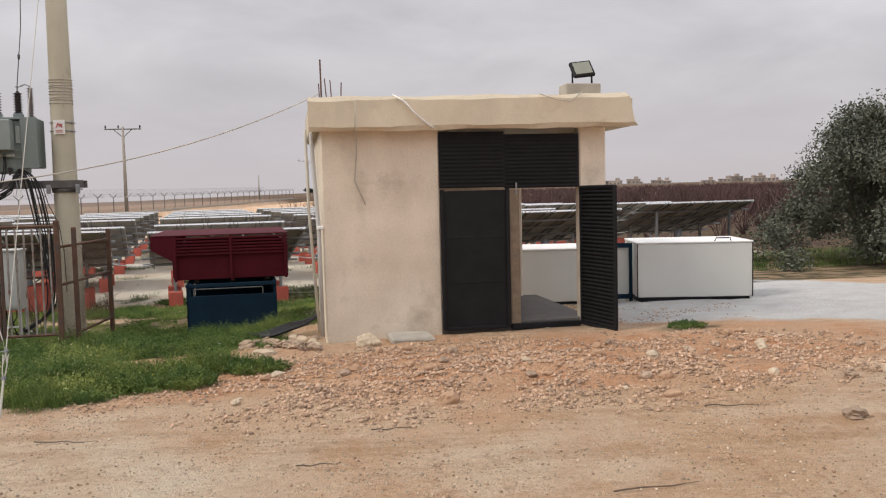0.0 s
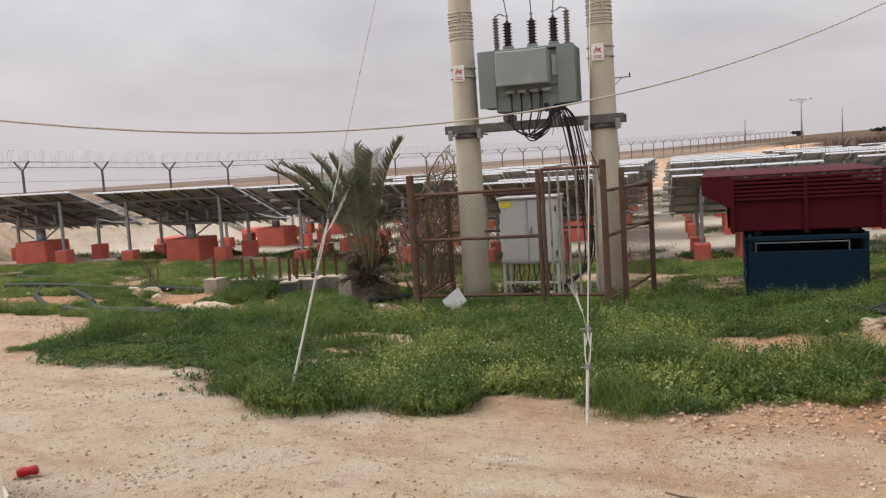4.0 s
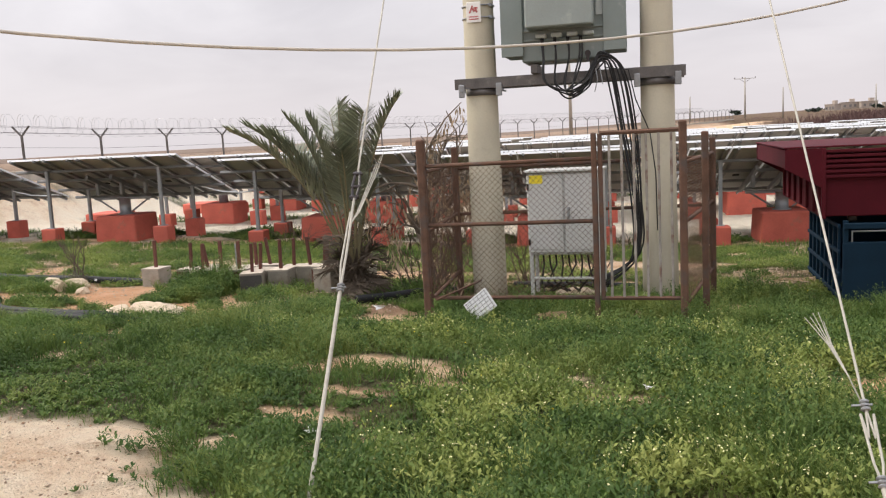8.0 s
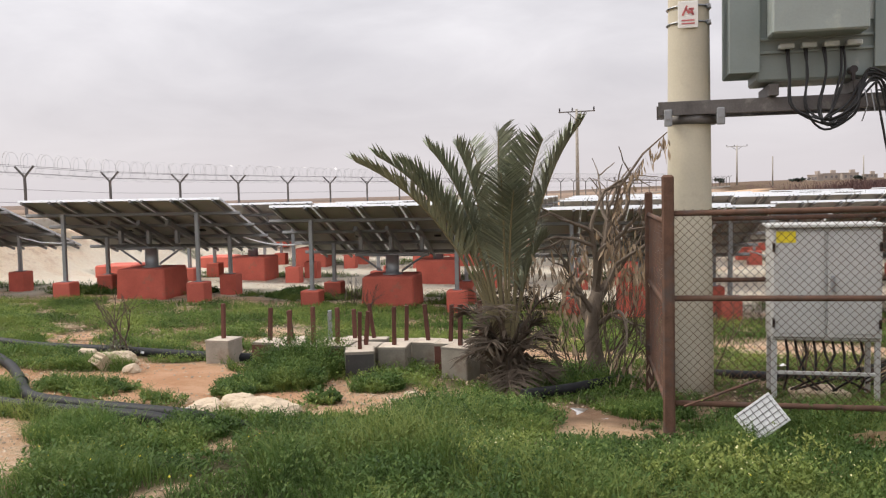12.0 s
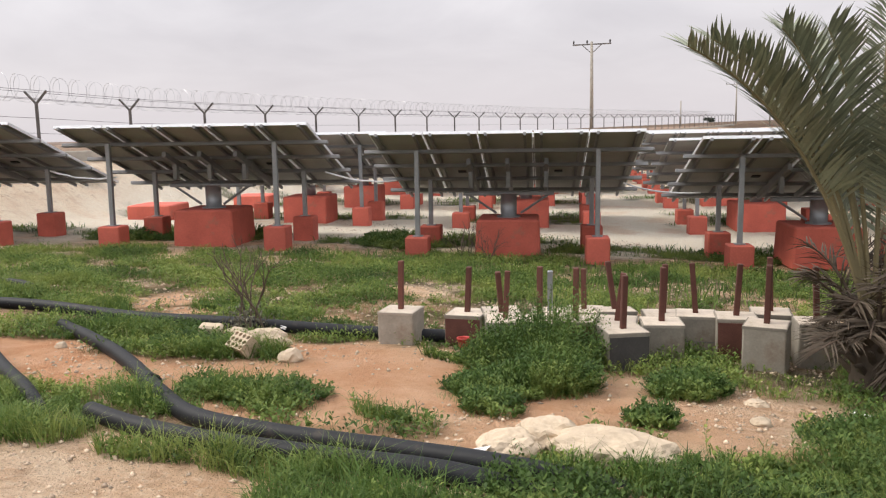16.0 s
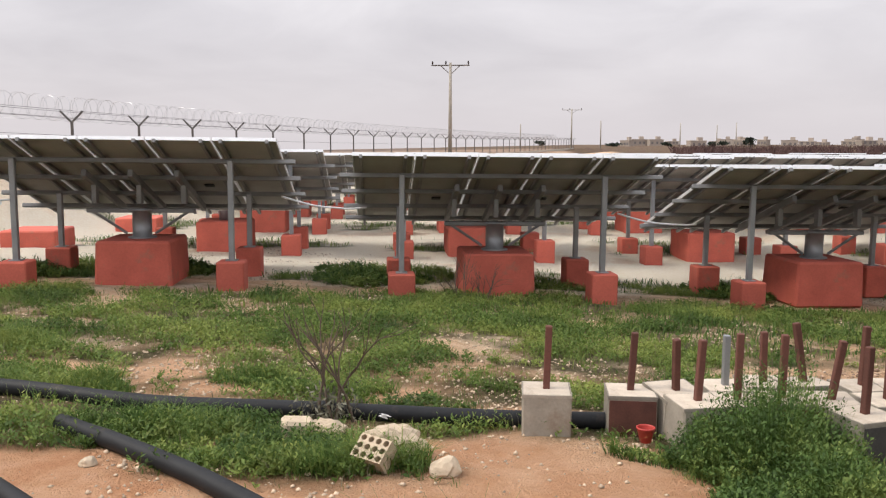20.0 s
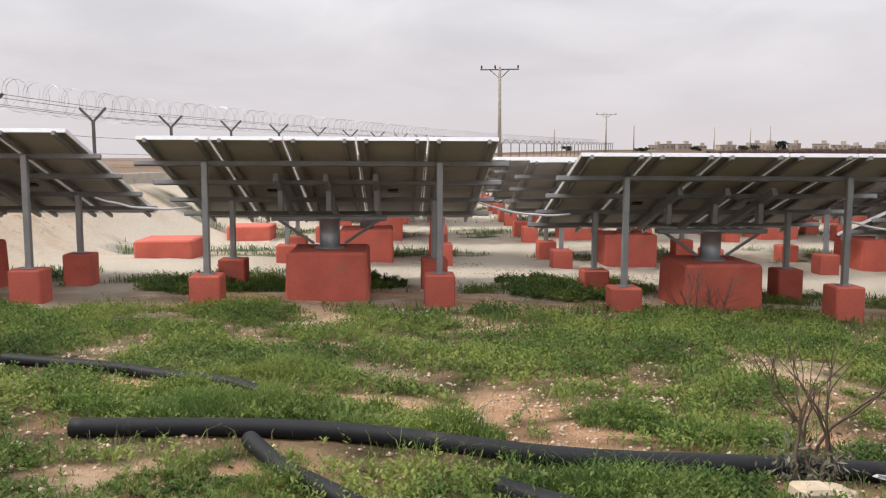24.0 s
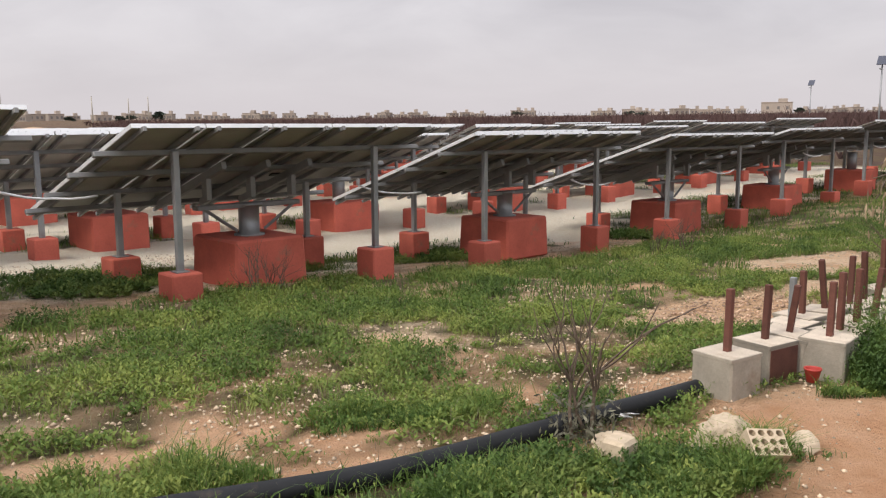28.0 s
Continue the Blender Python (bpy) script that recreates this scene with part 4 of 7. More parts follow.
def round_pole(x, y, top, label, sign_z):
    z0 = gz(x, y)
    r = thing("utility_pole", pose(x, y, z0, 0, 0, BT), label, "utility pole", "transformer poles")
    part("shaft", Geo().lathe([(0.228, -0.3), (0.222, 0.3), (0.205, 2.5), (0.182, 5.0), (0.14, top)], 28), M_POLE, r, "pale tapered concrete shaft", True)
    for k in range(9):
        z = 3.85 + 0.052 * k - z0
        a0 = 0.012 * math.sin(k * 2.3)
        part("wire_turn", Geo().tube([(0.196 * math.cos(a), 0.196 * math.sin(a), z + a0 * math.cos(a + k)) for a in np.linspace(0, 6.283, 21)], 0.008, 5), M_CORD, r, "turn of rusty binding wire")
    part("wire_tail", Geo().tube([(0.08, -0.185, 4.35 - z0), (0.07, -0.192, 3.75 - z0)], 0.010, 5), M_CORD, r, "hanging end of binding wire")
    s = part("warning_sign", Geo().box((-0.02, -0.212, sign_z - z0), (0.185, 0.012, 0.25), 0.004), M_WHITE, r, "white warning plate with red print")
    ink = Geo()
    for (dx, dz, w, h, t) in ((-0.03, 0.035, 0.018, 0.10, 25), (0.03, 0.05, 0.05, 0.018, 0), (0.035, 0.025, 0.018, 0.07, -20), (-0.005, 0.03, 0.016, 0.06, -30), (0.02, 0.02, 0.07, 0.014, 35)):
        ink.box((-0.02 + dx, -0.2205, sign_z - z0 + dz), (w, 0.006, h), 0, Matrix.Rotation(radians(t), 3, "Y"))
    for dz in (-0.055, -0.085):
        ink.box((-0.02, -0.2205, sign_z - z0 + dz), (0.12, 0.006, 0.012), 0)
    part("print", ink, M_INK, s, "faded red print")
    clip = Geo()
    for dz in (0.09, -0.06):
        clip.tube([(0.205 * math.cos(a), 0.205 * math.sin(a), sign_z - z0 + dz) for a in np.linspace(0, 6.283, 21)], 0.009, 5)
        clip.box((0.17, -0.10, sign_z - z0 + dz), (0.05, 0.05, 0.04), 0.006)
    part("strap", clip, M_STEEL, r, "steel banding strap")
    return r


P1, P2 = on_beam(0.30, 0.28), on_beam(2.50, 0.28)
round_pole(P1.x, P1.y, 10.2, "pale round concrete pole carrying the transformer beam", 3.30)
round_pole(P2.x, P2.y, 10.2, "pale round concrete pole with wire bands beside the cabinet", 3.42)

beam = thing("transformer_beam", pose(0, 0, 0), "weathered steel channel beams bolted across two concrete poles", "beam")
for y, n in ((0.04, "front_channel"), (0.50, "rear_channel")):
    g = Geo()
    m3 = BM.to_3x3()
    g.box(on_beam(1.415, y, 2.42), (2.83, 0.012, 0.13), 0.002, m3)
    for z in (2.479, 2.361):
        g.box(on_beam(1.415, y + (0.028 if y < 0.2 else -0.028), z), (2.83, 0.06, 0.012), 0.002, m3)
    part(n, g, M_BEAM, beam)
for px in (0.33, 2.50):
    g = Geo()
    for dx in (-0.24, 0.24):
        g.box(on_beam(px + dx, 0.02, 2.33), (0.075, 0.03, 0.16), 0.008, BM.to_3x3())
        g.tube([on_beam(px + dx, -0.02, 2.33), on_beam(px + dx, 0.54, 2.33)], 0.013, 8)
    part("clamp", g, M_STEEL, beam, "bolted clamp plates")
    part("collar", Geo().lathe([(0.2, 2.27), (0.226, 2.275), (0.226, 2.355), (0.2, 2.356)], 24, tuple(on_beam(px, 0.27))), M_BEAM, beam, "dark steel collar", True)

tr = thing("transformer", on_beam(1.39, 0.27, 2.485).to_4d().to_3d() and Matrix.Translation(on_beam(1.39, 0.27, 2.485)) @ BM.to_3x3().to_4x4(), "grey-green oil transformer on the pole beam", "transformer")
part("tank", Geo().box((0, 0, 0.60), (1.02, 0.56, 0.92), 0.02), M_TRAFO, tr)
part("lid", Geo().box((0, 0, 1.08), (1.16, 0.68, 0.04), 0.008), M_TRAFO, tr)
part("lid_gasket", Geo().box((0, 0, 1.05), (1.10, 0.62, 0.02), 0.004), M_DARK, tr)
for sx in (-1, 1):
    g = Geo()
    g.box((sx * 0.54, 0.0, 1.02), (0.10, 0.62, 0.05), 0.01)
    g.box((sx * 0.54, 0.0, 0.28), (0.10, 0.62, 0.05), 0.01)
    g.box((sx * 0.62, -0.335, 0.66), (0.27, 0.012, 0.88), 0.004)
    ra = part("radiator", g, M_TRAFO, tr, "finned grey-green radiator bank")
    for k in range(7):
        part("fin", Geo().box((sx * 0.62, -0.30 + 0.10 * k, 0.66), (0.26, 0.028, 0.86), 0.012), M_TRAFO, ra)
part("cable_box", Geo().box((-0.02, -0.45, 0.78), (0.80, 0.32, 0.52), 0.015), M_TRAFO_M, tr, "flat grey cable box")
g = Geo()
for z in (0.40, 0.52):
    g.box((0, -0.295, z), (1.02, 0.03, 0.025), 0.004)
part("stiffener", g, M_TRAFO, tr)
for k in range(4):
    part("cable_gland", Geo().box((-0.26 + 0.19 * k, -0.34, 0.44), (0.13, 0.11, 0.05), 0.01), M_TRAFO_L, tr, "pale cable gland")
part("name_plate", Geo().box((0.45, -0.292, 0.80), (0.10, 0.02, 0.30), 0.004), M_TRAFO_L, tr, "pale plate with unreadable print")
part("oil_valve", Geo().tube([(0.30, -0.28, 0.2), (0.30, -0.40, 0.2)], 0.035, 10).tube([(0.30, -0.38, 0.2), (0.30, -0.38, 0.10)], 0.02, 8), M_DARK, tr)
for sx in (-1, 1):
    part("skid", Geo().box((sx * 0.36, 0, 0.06), (0.09, 0.62, 0.11), 0.008), M_BEAM, tr, "dark steel skid rail")


def sheds(h, r0, r1, n, x, y, z):
    prof = [(r0 * 0.8, 0)]
    for k in range(n):
        a = h * (k + 0.2) / n
        prof += [(r0, a), (r1, a + h / n * 0.35), (r0, a + h / n * 0.6)]
    return Geo().lathe(prof + [(r0 * 0.7, h), (r0 * 0.4, h + 0.03)], 14, (x, y, z))


for k, x in enumerate((-0.33, 0.06, 0.40)):
    b = part("high_voltage_bushing", sheds(0.38, 0.048, 0.082, 8, x, 0.02, 1.18), M_DARK, tr, "dark brown ribbed bushing", True)
    part("turret", Geo().box((x, 0.02, 1.145), (0.15, 0.15, 0.09), 0.01), M_TRAFO, b)
    part("terminal", Geo().tube([(x, 0.02, 1.56), (x, 0.02, 1.66)], 0.014, 8).box((x, 0.02, 1.66), (0.05, 0.03, 0.03), 0.005), M_STEEL, b, "metal terminal clamp")
for x in (-0.50, 0.62):
    b = part("surge_arrester", sheds(0.52, 0.03, 0.058, 11, x, -0.05, 1.12), M_PORC, tr, "grey ribbed surge arrester", True)
    part("bracket", Geo().tube([(x, -0.05, 1.66), (x * 0.86, -0.02, 1.70), (x * 0.72, 0.0, 1.66)], 0.012, 6), M_STEEL, b)

# crossarm high on the poles, with fuse holders and the three droppers to the transformer
arm = thing("crossarm", pose(0, 0, 0), "dark steel crossarm with fuse cutouts between the pole tops", "crossarm")
g = Geo()
for y in (0.06, 0.48):
    g.box(on_beam(1.415, y, 6.55), (2.9, 0.07, 0.09), 0.006, BM.to_3x3())
part("channel", g, M_BEAM, arm)
for k in range(3):
    x = 0.72 + 0.62 * k
    part("fuse_cutout", sheds(0.34, 0.03, 0.055, 7, *on_beam(x, 0.0, 6.14)), M_DARK, arm, "dark fuse cutout", True)
    tx = on_beam(1.39 + (-0.33, 0.06, 0.40)[k], 0.29, 4.15)
    a = on_beam(x, -0.02, 6.16)
    mid = (a + tx) / 2 + BM.to_3x3() @ Vector((0.07, -0.05, 0.0))
    solo("dropper_wire", Geo().tube([a, (a + mid) / 2 + Vector((0.03, 0, 0.1)), mid, (mid + tx) / 2, tx], 0.008, 6), M_WIRE, "thin dark wire dropping from a fuse to a bushing", "wire", "dropper wires", smooth=True)
    part("wire_knob", Geo().lathe([(0.006, -0.05), (0.022, -0.03), (0.022, 0.03), (0.006, 0.05)], 8, tuple((mid + tx) / 2)), M_WIRE, arm)

# bundle of black low-voltage cables: loops below the beam, then down to the cabinet
LV = thing("cable_bundle", pose(0, 0, 0), "thick black cables looped below the transformer and run to the cabinet", "cable")
_r = random.Random(15)
for k in range(8):
    j = lambda m: _r.uniform(-m, m)
    gx = 1.13 + 0.155 * (k % 4) + 0.02 * (k // 4)
    low, hump, fall = 2.16 + 0.012 * k + j(0.03), 2.56 + 0.018 * k, 1.94 + 0.030 * k + j(0.012)
    pts = [on_beam(gx, -0.07, 2.90), on_beam(gx + 0.01 + j(0.02), -0.10, 2.66), on_beam(gx * 0.72 + 0.36, -0.13 + j(0.02), 2.36), on_beam(1.47 + j(0.05), -0.14 - 0.01 * k, low), on_beam(1.66 + j(0.04), -0.14 + j(0.02), low + 0.13),
           on_beam(1.77 + j(0.03), -0.11 + j(0.02), hump - 0.10), on_beam(1.85 + j(0.03), -0.09 + j(0.02), hump), on_beam(fall - 0.03, -0.07, 2.46 + j(0.03)), on_beam(fall + 0.09 + j(0.02), -0.05 + 0.01 * k, 1.75),
           on_beam(2.17 + 0.014 * k + j(0.03), -0.1 + 0.02 * k, 0.95), on_beam(2.18 + 0.012 * k + j(0.04), -0.22 + 0.03 * k, 0.22), on_beam(1.85 - 0.03 * k, -0.32 + 0.06 * k, -0.14)]
    pts = [Vector(p) for p in pts]
    fine = []
    for i in range(len(pts) - 1):
        p0, p1, p2, p3 = pts[max(i - 1, 0)], pts[i], pts[i + 1], pts[min(i + 2, len(pts) - 1)]
        for s in range(5):
            t = s / 5
            fine.append(0.5 * ((2 * p1) + (p2 - p0) * t + (2 * p0 - 5 * p1 + 4 * p2 - p3) * t * t + (3 * p1 - p0 - 3 * p2 + p3) * t ** 3))
    part("cable", Geo().tube(fine + [pts[-1]], 0.0108, 7), M_RUBBER, LV, smooth=True)
part("thin_cable", Geo().tube([on_beam(1.9, -0.05, 2.5), on_beam(2.16, -0.04, 2.46), on_beam(2.24, 0.0, 2.1), on_beam(2.40, 0.02, 1.7), on_beam(2.46, 0.03, 1.2), on_beam(2.47, 0.02, 0.5)], 0.007, 6), M_RUBBER, LV, smooth=True)
part("tie", Geo().tube([on_beam(1.78, -0.13, 2.50), on_beam(1.80, -0.15, 2.36), on_beam(1.76, -0.12, 2.22)], 0.006, 5).tube([on_beam(1.83, -0.13, 2.5), on_beam(1.86, -0.15, 2.30)], 0.006, 5), M_STEEL, LV, "bent tie wires")


# ---- stay wires ----
def stay(ax, ay, tx, ty, tz, knot, label, frayed, hook):
    """A steel stay: a rod out of the ground, doubled strands, a clamp, and the long wire to the pole."""
    a, b = Vector((ax, ay, gz(ax, ay))), Vector((tx, ty, tz))
    r = thing("stay_wire", pose(0, 0, 0), label, "stay wire", "pole stays")
    d = (b - a).normalized()
    side = d.cross(Vector((0, 0, 1))).normalized()
    on = lambda s, o=0.0: a + d * s + side * o
    part("wire", Geo().tube([on(knot if frayed else hook + 0.16), b], 0.0055, 6), M_ROPE, r)

    def clamp(s, size):
        g = Geo()
        for k in range(3):
            g.tube([on(s + 0.016 * k) + (side * math.cos(t) + d.cross(side) * math.sin(t)) * size for t in np.linspace(0, 6.283, 11)], 0.0065, 5)
        g.tube([on(s + 0.015, -0.05), on(s + 0.02, 0.028)], 0.005, 5)
        part("clamp", g, M_STEEL, r)

    if frayed:
        part("anchor_rod", Geo().tube([on(-0.3), on(0.42)], 0.012, 8), M_ROPE, r)
        for o in (-1, 1):
            part("strand", Geo().tube([on(0.40), on(0.50, 0.016 * o), on(0.70, 0.024 * o), on(knot - 0.12, 0.012 * o), on(knot)], 0.0055, 6), M_ROPE, r)
        clamp(knot, 0.013)
        clamp(0.41, 0.015)
        g = Geo()
        for k in range(5):
            bend = on(knot + 0.28, -0.075 - 0.004 * k) + Vector((0, 0, 0.01))
            e = on(knot + 0.40 + 0.02 * (k % 3), -0.085 - 0.018 * k) + Vector((0, 0, 0.02 * (k % 2)))
            g.tube([on(knot, -0.004), on(knot + 0.14, -0.035), bend, e], [0.0035, 0.003, 0.0022, 0.0015], 5)
        part("frayed_end", g, M_ROPE, r)
    else:
        part("anchor_rod", Geo().tube([on(-0.3), on(knot + 0.02)], 0.0105, 8), M_ROPE, r, "pale rod out of the ground")
        part("strand", Geo().tube([on(knot), on(knot + 0.3, 0.004), on(hook)], 0.007, 6), M_ROPE, r)
        part("strand", Geo().tube([on(knot), on(knot + 0.15, -0.018), on(knot + 0.4, -0.012), on(hook - 0.1, -0.008)], 0.0055, 6), M_ROPE, r)
        g = Geo()
        for k in range(3):
            g.tube([on(knot + 0.42, 0.006), on(hook - 0.1, 0.030 + 0.006 * k), on(hook + 0.16, 0.085 + 0.012 * k), on(hook + 0.24 + 0.04 * k, 0.10 + 0.018 * k)], [0.004, 0.0035, 0.0028, 0.0015], 5)
        part("frayed_end", g, M_ROPE, r)
        clamp(knot, 0.015)
        g = Geo()
        for o in (-1, 1):
            g.tube([on(hook - 0.02, 0.010 * o), on(hook + 0.08, 0.020 * o), on(hook + 0.18, 0.010 * o)], 0.008, 6)
        for s in (hook, hook + 0.07, hook + 0.16):
            g.tube([on(s, -0.026), on(s, 0.026)], 0.011, 8)
        part("shackle", g, M_DARK, r, "dark shackle and insulator")


stay(-6.87, 7.74, -10.03, 15.55, 10.0, 1.25, "pale stay wire from a concrete pole to the grass", False, 1.84)
stay(-4.58, 8.25, -8.106, 16.85, 10.0, 0.72, "pale stay wire with a frayed knotted end above the grass", True, 2.1)

# sagging cable from the hut's roof over the track
pts = []
for s in np.linspace(1.3, 17.5, 40):
    pts.append((-2.063 + s * math.cos(radians(235.06)), 15.543 + s * math.sin(radians(235.06)), 4.357 - 0.508 * s + 0.0302 * s * s))
solo("overhead_cable", Geo().tube(pts, 0.0078, 6), M_CORD, "tan cable sagging across the track from the roof of the hut", "cable", smooth=True)


# ---- the hut ----
HT = 14.0
HM = pose(-2.4, 12.49, 0.10, 0, 0, HT)   # x along its front, y back into it
hut = thing("hut", HM, "small cream plastered hut with a black steel gate", "hut")
ZL, DEEP, WIDE, TH = 2.95, 3.0, 4.17, 0.20


def hut_wall(c, s, name):
    """A plastered wall panel with softened edges."""
    g = Geo().box(c, s, 0.02)
    return part(name, g, M_PLASTER, hut)


hut_wall((0.835, TH / 2, ZL / 2 - 0.1), (1.67, TH, ZL + 0.2), "front_wall")
hut_wall((3.965, TH / 2, ZL / 2 - 0.1), (0.41, TH, ZL + 0.2), "front_wall")
hut_wall((TH / 2, DEEP / 2 + TH / 2 + 0.001, ZL / 2 - 0.1), (TH, DEEP - TH, ZL + 0.2), "side_wall")
hut_wall((1.93, DEEP - TH / 2, ZL / 2 - 0.1), (3.46, TH, ZL + 0.2), "rear_wall")
hut_wall((WIDE - TH / 2, DEEP / 2 + TH / 2, 2.70), (TH, DEEP - TH, 0.5), "side_lintel")
roof = Geo()
prof = [(-0.20, 2.86), (-0.24, 2.92), (-0.22, 3.28), (-0.18, 3.335), (0.2, 3.345)]
n = 26
vs, fs = [], []
for i in range(n + 1):
    s = -0.16 + (4.60 + 0.16) * i / n
    k = 0.05 * max(0, (i - n + 2)) / 2
    for j, (y, z) in enumerate(prof):
        e = 0.005 * math.sin(i * 1.7 + j) + 0.007 * math.sin(i * 0.6 + 2 * j)
        vs.append((s - (0.20 * (j / 3.0) if i == n and j else 0.0), y + e, z + e * 1.3 + 0.012 * i / n * 4))
for i in range(n):
    for j in range(len(prof) - 1):
        a = i * len(prof) + j
        fs.append((a, a + len(prof), a + len(prof) + 1, a + 1))
roof.add(vs, fs)
roof.box((2.20, DEEP / 2 + 0.02, 3.12), (4.66, DEEP + 0.40, 0.43), 0.03)
part("roof_slab", roof, M_PARAPET, hut, "thick cream plastered roof slab with uneven edges")
# floor in a darker colour than the walls
part("floor_slab", Geo().box((WIDE / 2, DEEP / 2, 0.02), (WIDE - 0.45, DEEP - 0.1, 0.16), 0.01), M_CONC_D, hut, "dark floor slab")
part("lamp_plinth", Geo().box((3.87, 0.25, 3.46), (0.54, 0.34, 0.20), 0.015), M_CONC, hut, "rough concrete plinth on the roof")

lamp = thing("flood_lamp", HM @ pose(3.90, 0.22, 3.56, 0, 0, 0), "black flood lamp tilted up on the roof plinth", "lamp")
mt = Matrix.Rotation(radians(58), 3, "X") @ Matrix.Rotation(radians(8), 3, "Z")
part("housing", Geo().box((0, 0, 0.22), (0.34, 0.28, 0.06), 0.015, mt), M_BLACK, lamp)
part("lens", Geo().box(Vector((0, 0, 0.22)) + mt @ Vector((0, 0, 0.034)), (0.27, 0.21, 0.008), 0.002, mt), M_LAMPGLASS, lamp, "pale glass lens")
part("bracket", Geo().box((-0.15, 0, 0.11), (0.02, 0.03, 0.24), 0.003).box((0.15, 0, 0.11), (0.02, 0.03, 0.24), 0.003).box((0, 0, 0.008), (0.32, 0.05, 0.012), 0.002), M_BLACK, lamp)

# gate: ribbed black transom, closed leaf, open leaf
gate = thing("door_1", HM, "black ribbed steel gate with one leaf closed and one standing open", "gate", kind="structure")


def ribbed(x0, x1, z0, z1, n, y=-0.03):
    g = Geo().box(((x0 + x1) / 2, y + 0.012, (z0 + z1) / 2), (x1 - x0, 0.008, z1 - z0), 0)
    for k in range(n):
        z = z0 + (z1 - z0) * (k + 0.5) / n
        g.box(((x0 + x1) / 2, y, z), (x1 - x0 - 0.05, 0.022, (z1 - z0) / n * 0.55), 0.006)
    return g


part("transom", ribbed(1.66, 2.62, 2.06, 2.86, 14), M_BLACK, gate, "black horizontally ribbed transom sheet")
part("transom", ribbed(2.62, 3.75, 2.04, 2.82, 14, -0.018), M_BLACK, gate, "black horizontally ribbed transom sheet")
leaf = part("closed_leaf", Geo().box((2.17, -0.012, 1.03), (0.93, 0.026, 1.98), 0.004).box((2.17, -0.027, 1.35), (0.93, 0.006, 0.03), 0.002).box((2.17, -0.027, 0.70), (0.93, 0.006, 0.03), 0.002), M_BLACK, gate, "closed black sheet-steel gate leaf")
part("leaf_frame", Geo().box((1.69, -0.035, 1.03), (0.05, 0.05, 2.02), 0.006).box((2.65, -0.035, 1.03), (0.05, 0.05, 2.02), 0.006).box((2.17, -0.035, 0.035), (0.9, 0.05, 0.05), 0.006), M_BLACK, leaf)
part("bolt", Geo().tube([(2.78, -0.06, 1.95), (2.78, -0.06, 2.12)], 0.012, 8), M_STEEL, leaf)
opn = Geo()
om = Matrix.Rotation(radians(-77), 3, "Z")
hinge = Vector((3.76, -0.03, 0))
opn.box(hinge + om @ Vector((0.44, 0.006, 1.03)), (0.88, 0.006, 2.02), 0, om)
for k in range(36):
    opn.box(hinge + om @ Vector((0.44, -0.012, 0.05 + 2.0 * (k + 0.5) / 36)), (0.82, 0.026, 0.030), 0.006, om)
ol = part("open_leaf", opn, M_BLACK, gate, "open black ribbed gate leaf")
fr = Geo()
for a in (0.02, 0.86):
    fr.box(hinge + om @ Vector((a, 0, 1.03)), (0.05, 0.05, 2.04), 0.006, om)
for z in (0.03, 2.03):
    fr.box(hinge + om @ Vector((0.44, 0, z)), (0.80, 0.05, 0.05), 0.006, om)
part("leaf_frame", fr, M_BLACK, ol)
part("timber_jamb", Geo().box((2.76, 0.04, 1.04), (0.15, 0.10, 1.96), 0.008), M_WOOD, gate, "weathered grey timber jamb")
part("sill", Geo().box((3.22, 0.05, 0.02), (1.05, 0.16, 0.08), 0.008), M_BLACK, gate)

reb = thing("reinforcing_bars", HM @ pose(0.05, 0.3, 3.3), "rusty reinforcing bars standing out of the roof corner", "reinforcing bar")
for x, y, h, lx in ((0.0, 0.0, 0.62, -0.005), (0.08, 0.0, 0.36, -0.03), (0.15, 0.05, 0.34, -0.02), (0.27, 0.0, 0.30, 0.015), (-0.02, 0.1, 0.30, -0.01), (0.19, 0.02, 0.10, 0.01)):
    part("bar", Geo().tube([(x, y, -0.05), (x + lx, y, h)], 0.008 if h < 0.5 else 0.012, 6), M_RUST, reb)
dp = thing("drain_pipe", HM, "white plastic drain pipe leaning on the side wall", "pipe")
part("pipe", Geo().tube([(-0.10, 0.1, 3.05), (-0.12, 0.12, 2.8), (-0.06, 0.02, 1.5), (-0.05, -0.03, 0.02)], 0.03, 10), M_CAB, dp, smooth=True)
part("pipe", Geo().tube([(-0.18, 1.2, 3.0), (-0.17, 0.9, 1.8), (-0.08, 0.5, 0.02)], 0.022, 8), M_CORD, dp, smooth=True)
part("clip", Geo().box((-0.04, 0.0, 1.55), (0.09, 0.10, 0.05), 0.01), M_WHITE, dp)
for pts, r, lab, mt_ in (([(0.48, -0.27, 3.28), (0.47, -0.245, 2.9), (0.50, -0.025, 2.6), (0.46, -0.02, 2.2), (0.60, -0.02, 1.86)], 0.008, "thin wire hanging down the plastered front", M_CORD),
                         ([(1.0, -0.22, 3.36), (1.14, -0.26, 3.28), (1.30, -0.27, 3.10), (1.50, -0.27, 2.93), (1.72, -0.08, 2.88)], 0.014, "white flex draped over the roof edge", M_WHITE),
                         ([(3.1, -0.24, 3.37), (3.35, -0.27, 3.28), (3.55, -0.265, 3.26), (3.75, -0.20, 3.40)], 0.008, "dark flex looped from the flood lamp", M_CORD)):
    solo("hanging_wire", Geo().tube([HM @ Vector(p) for p in pts], r, 6), mt_, lab, "wire", "wires on the hut", smooth=True)


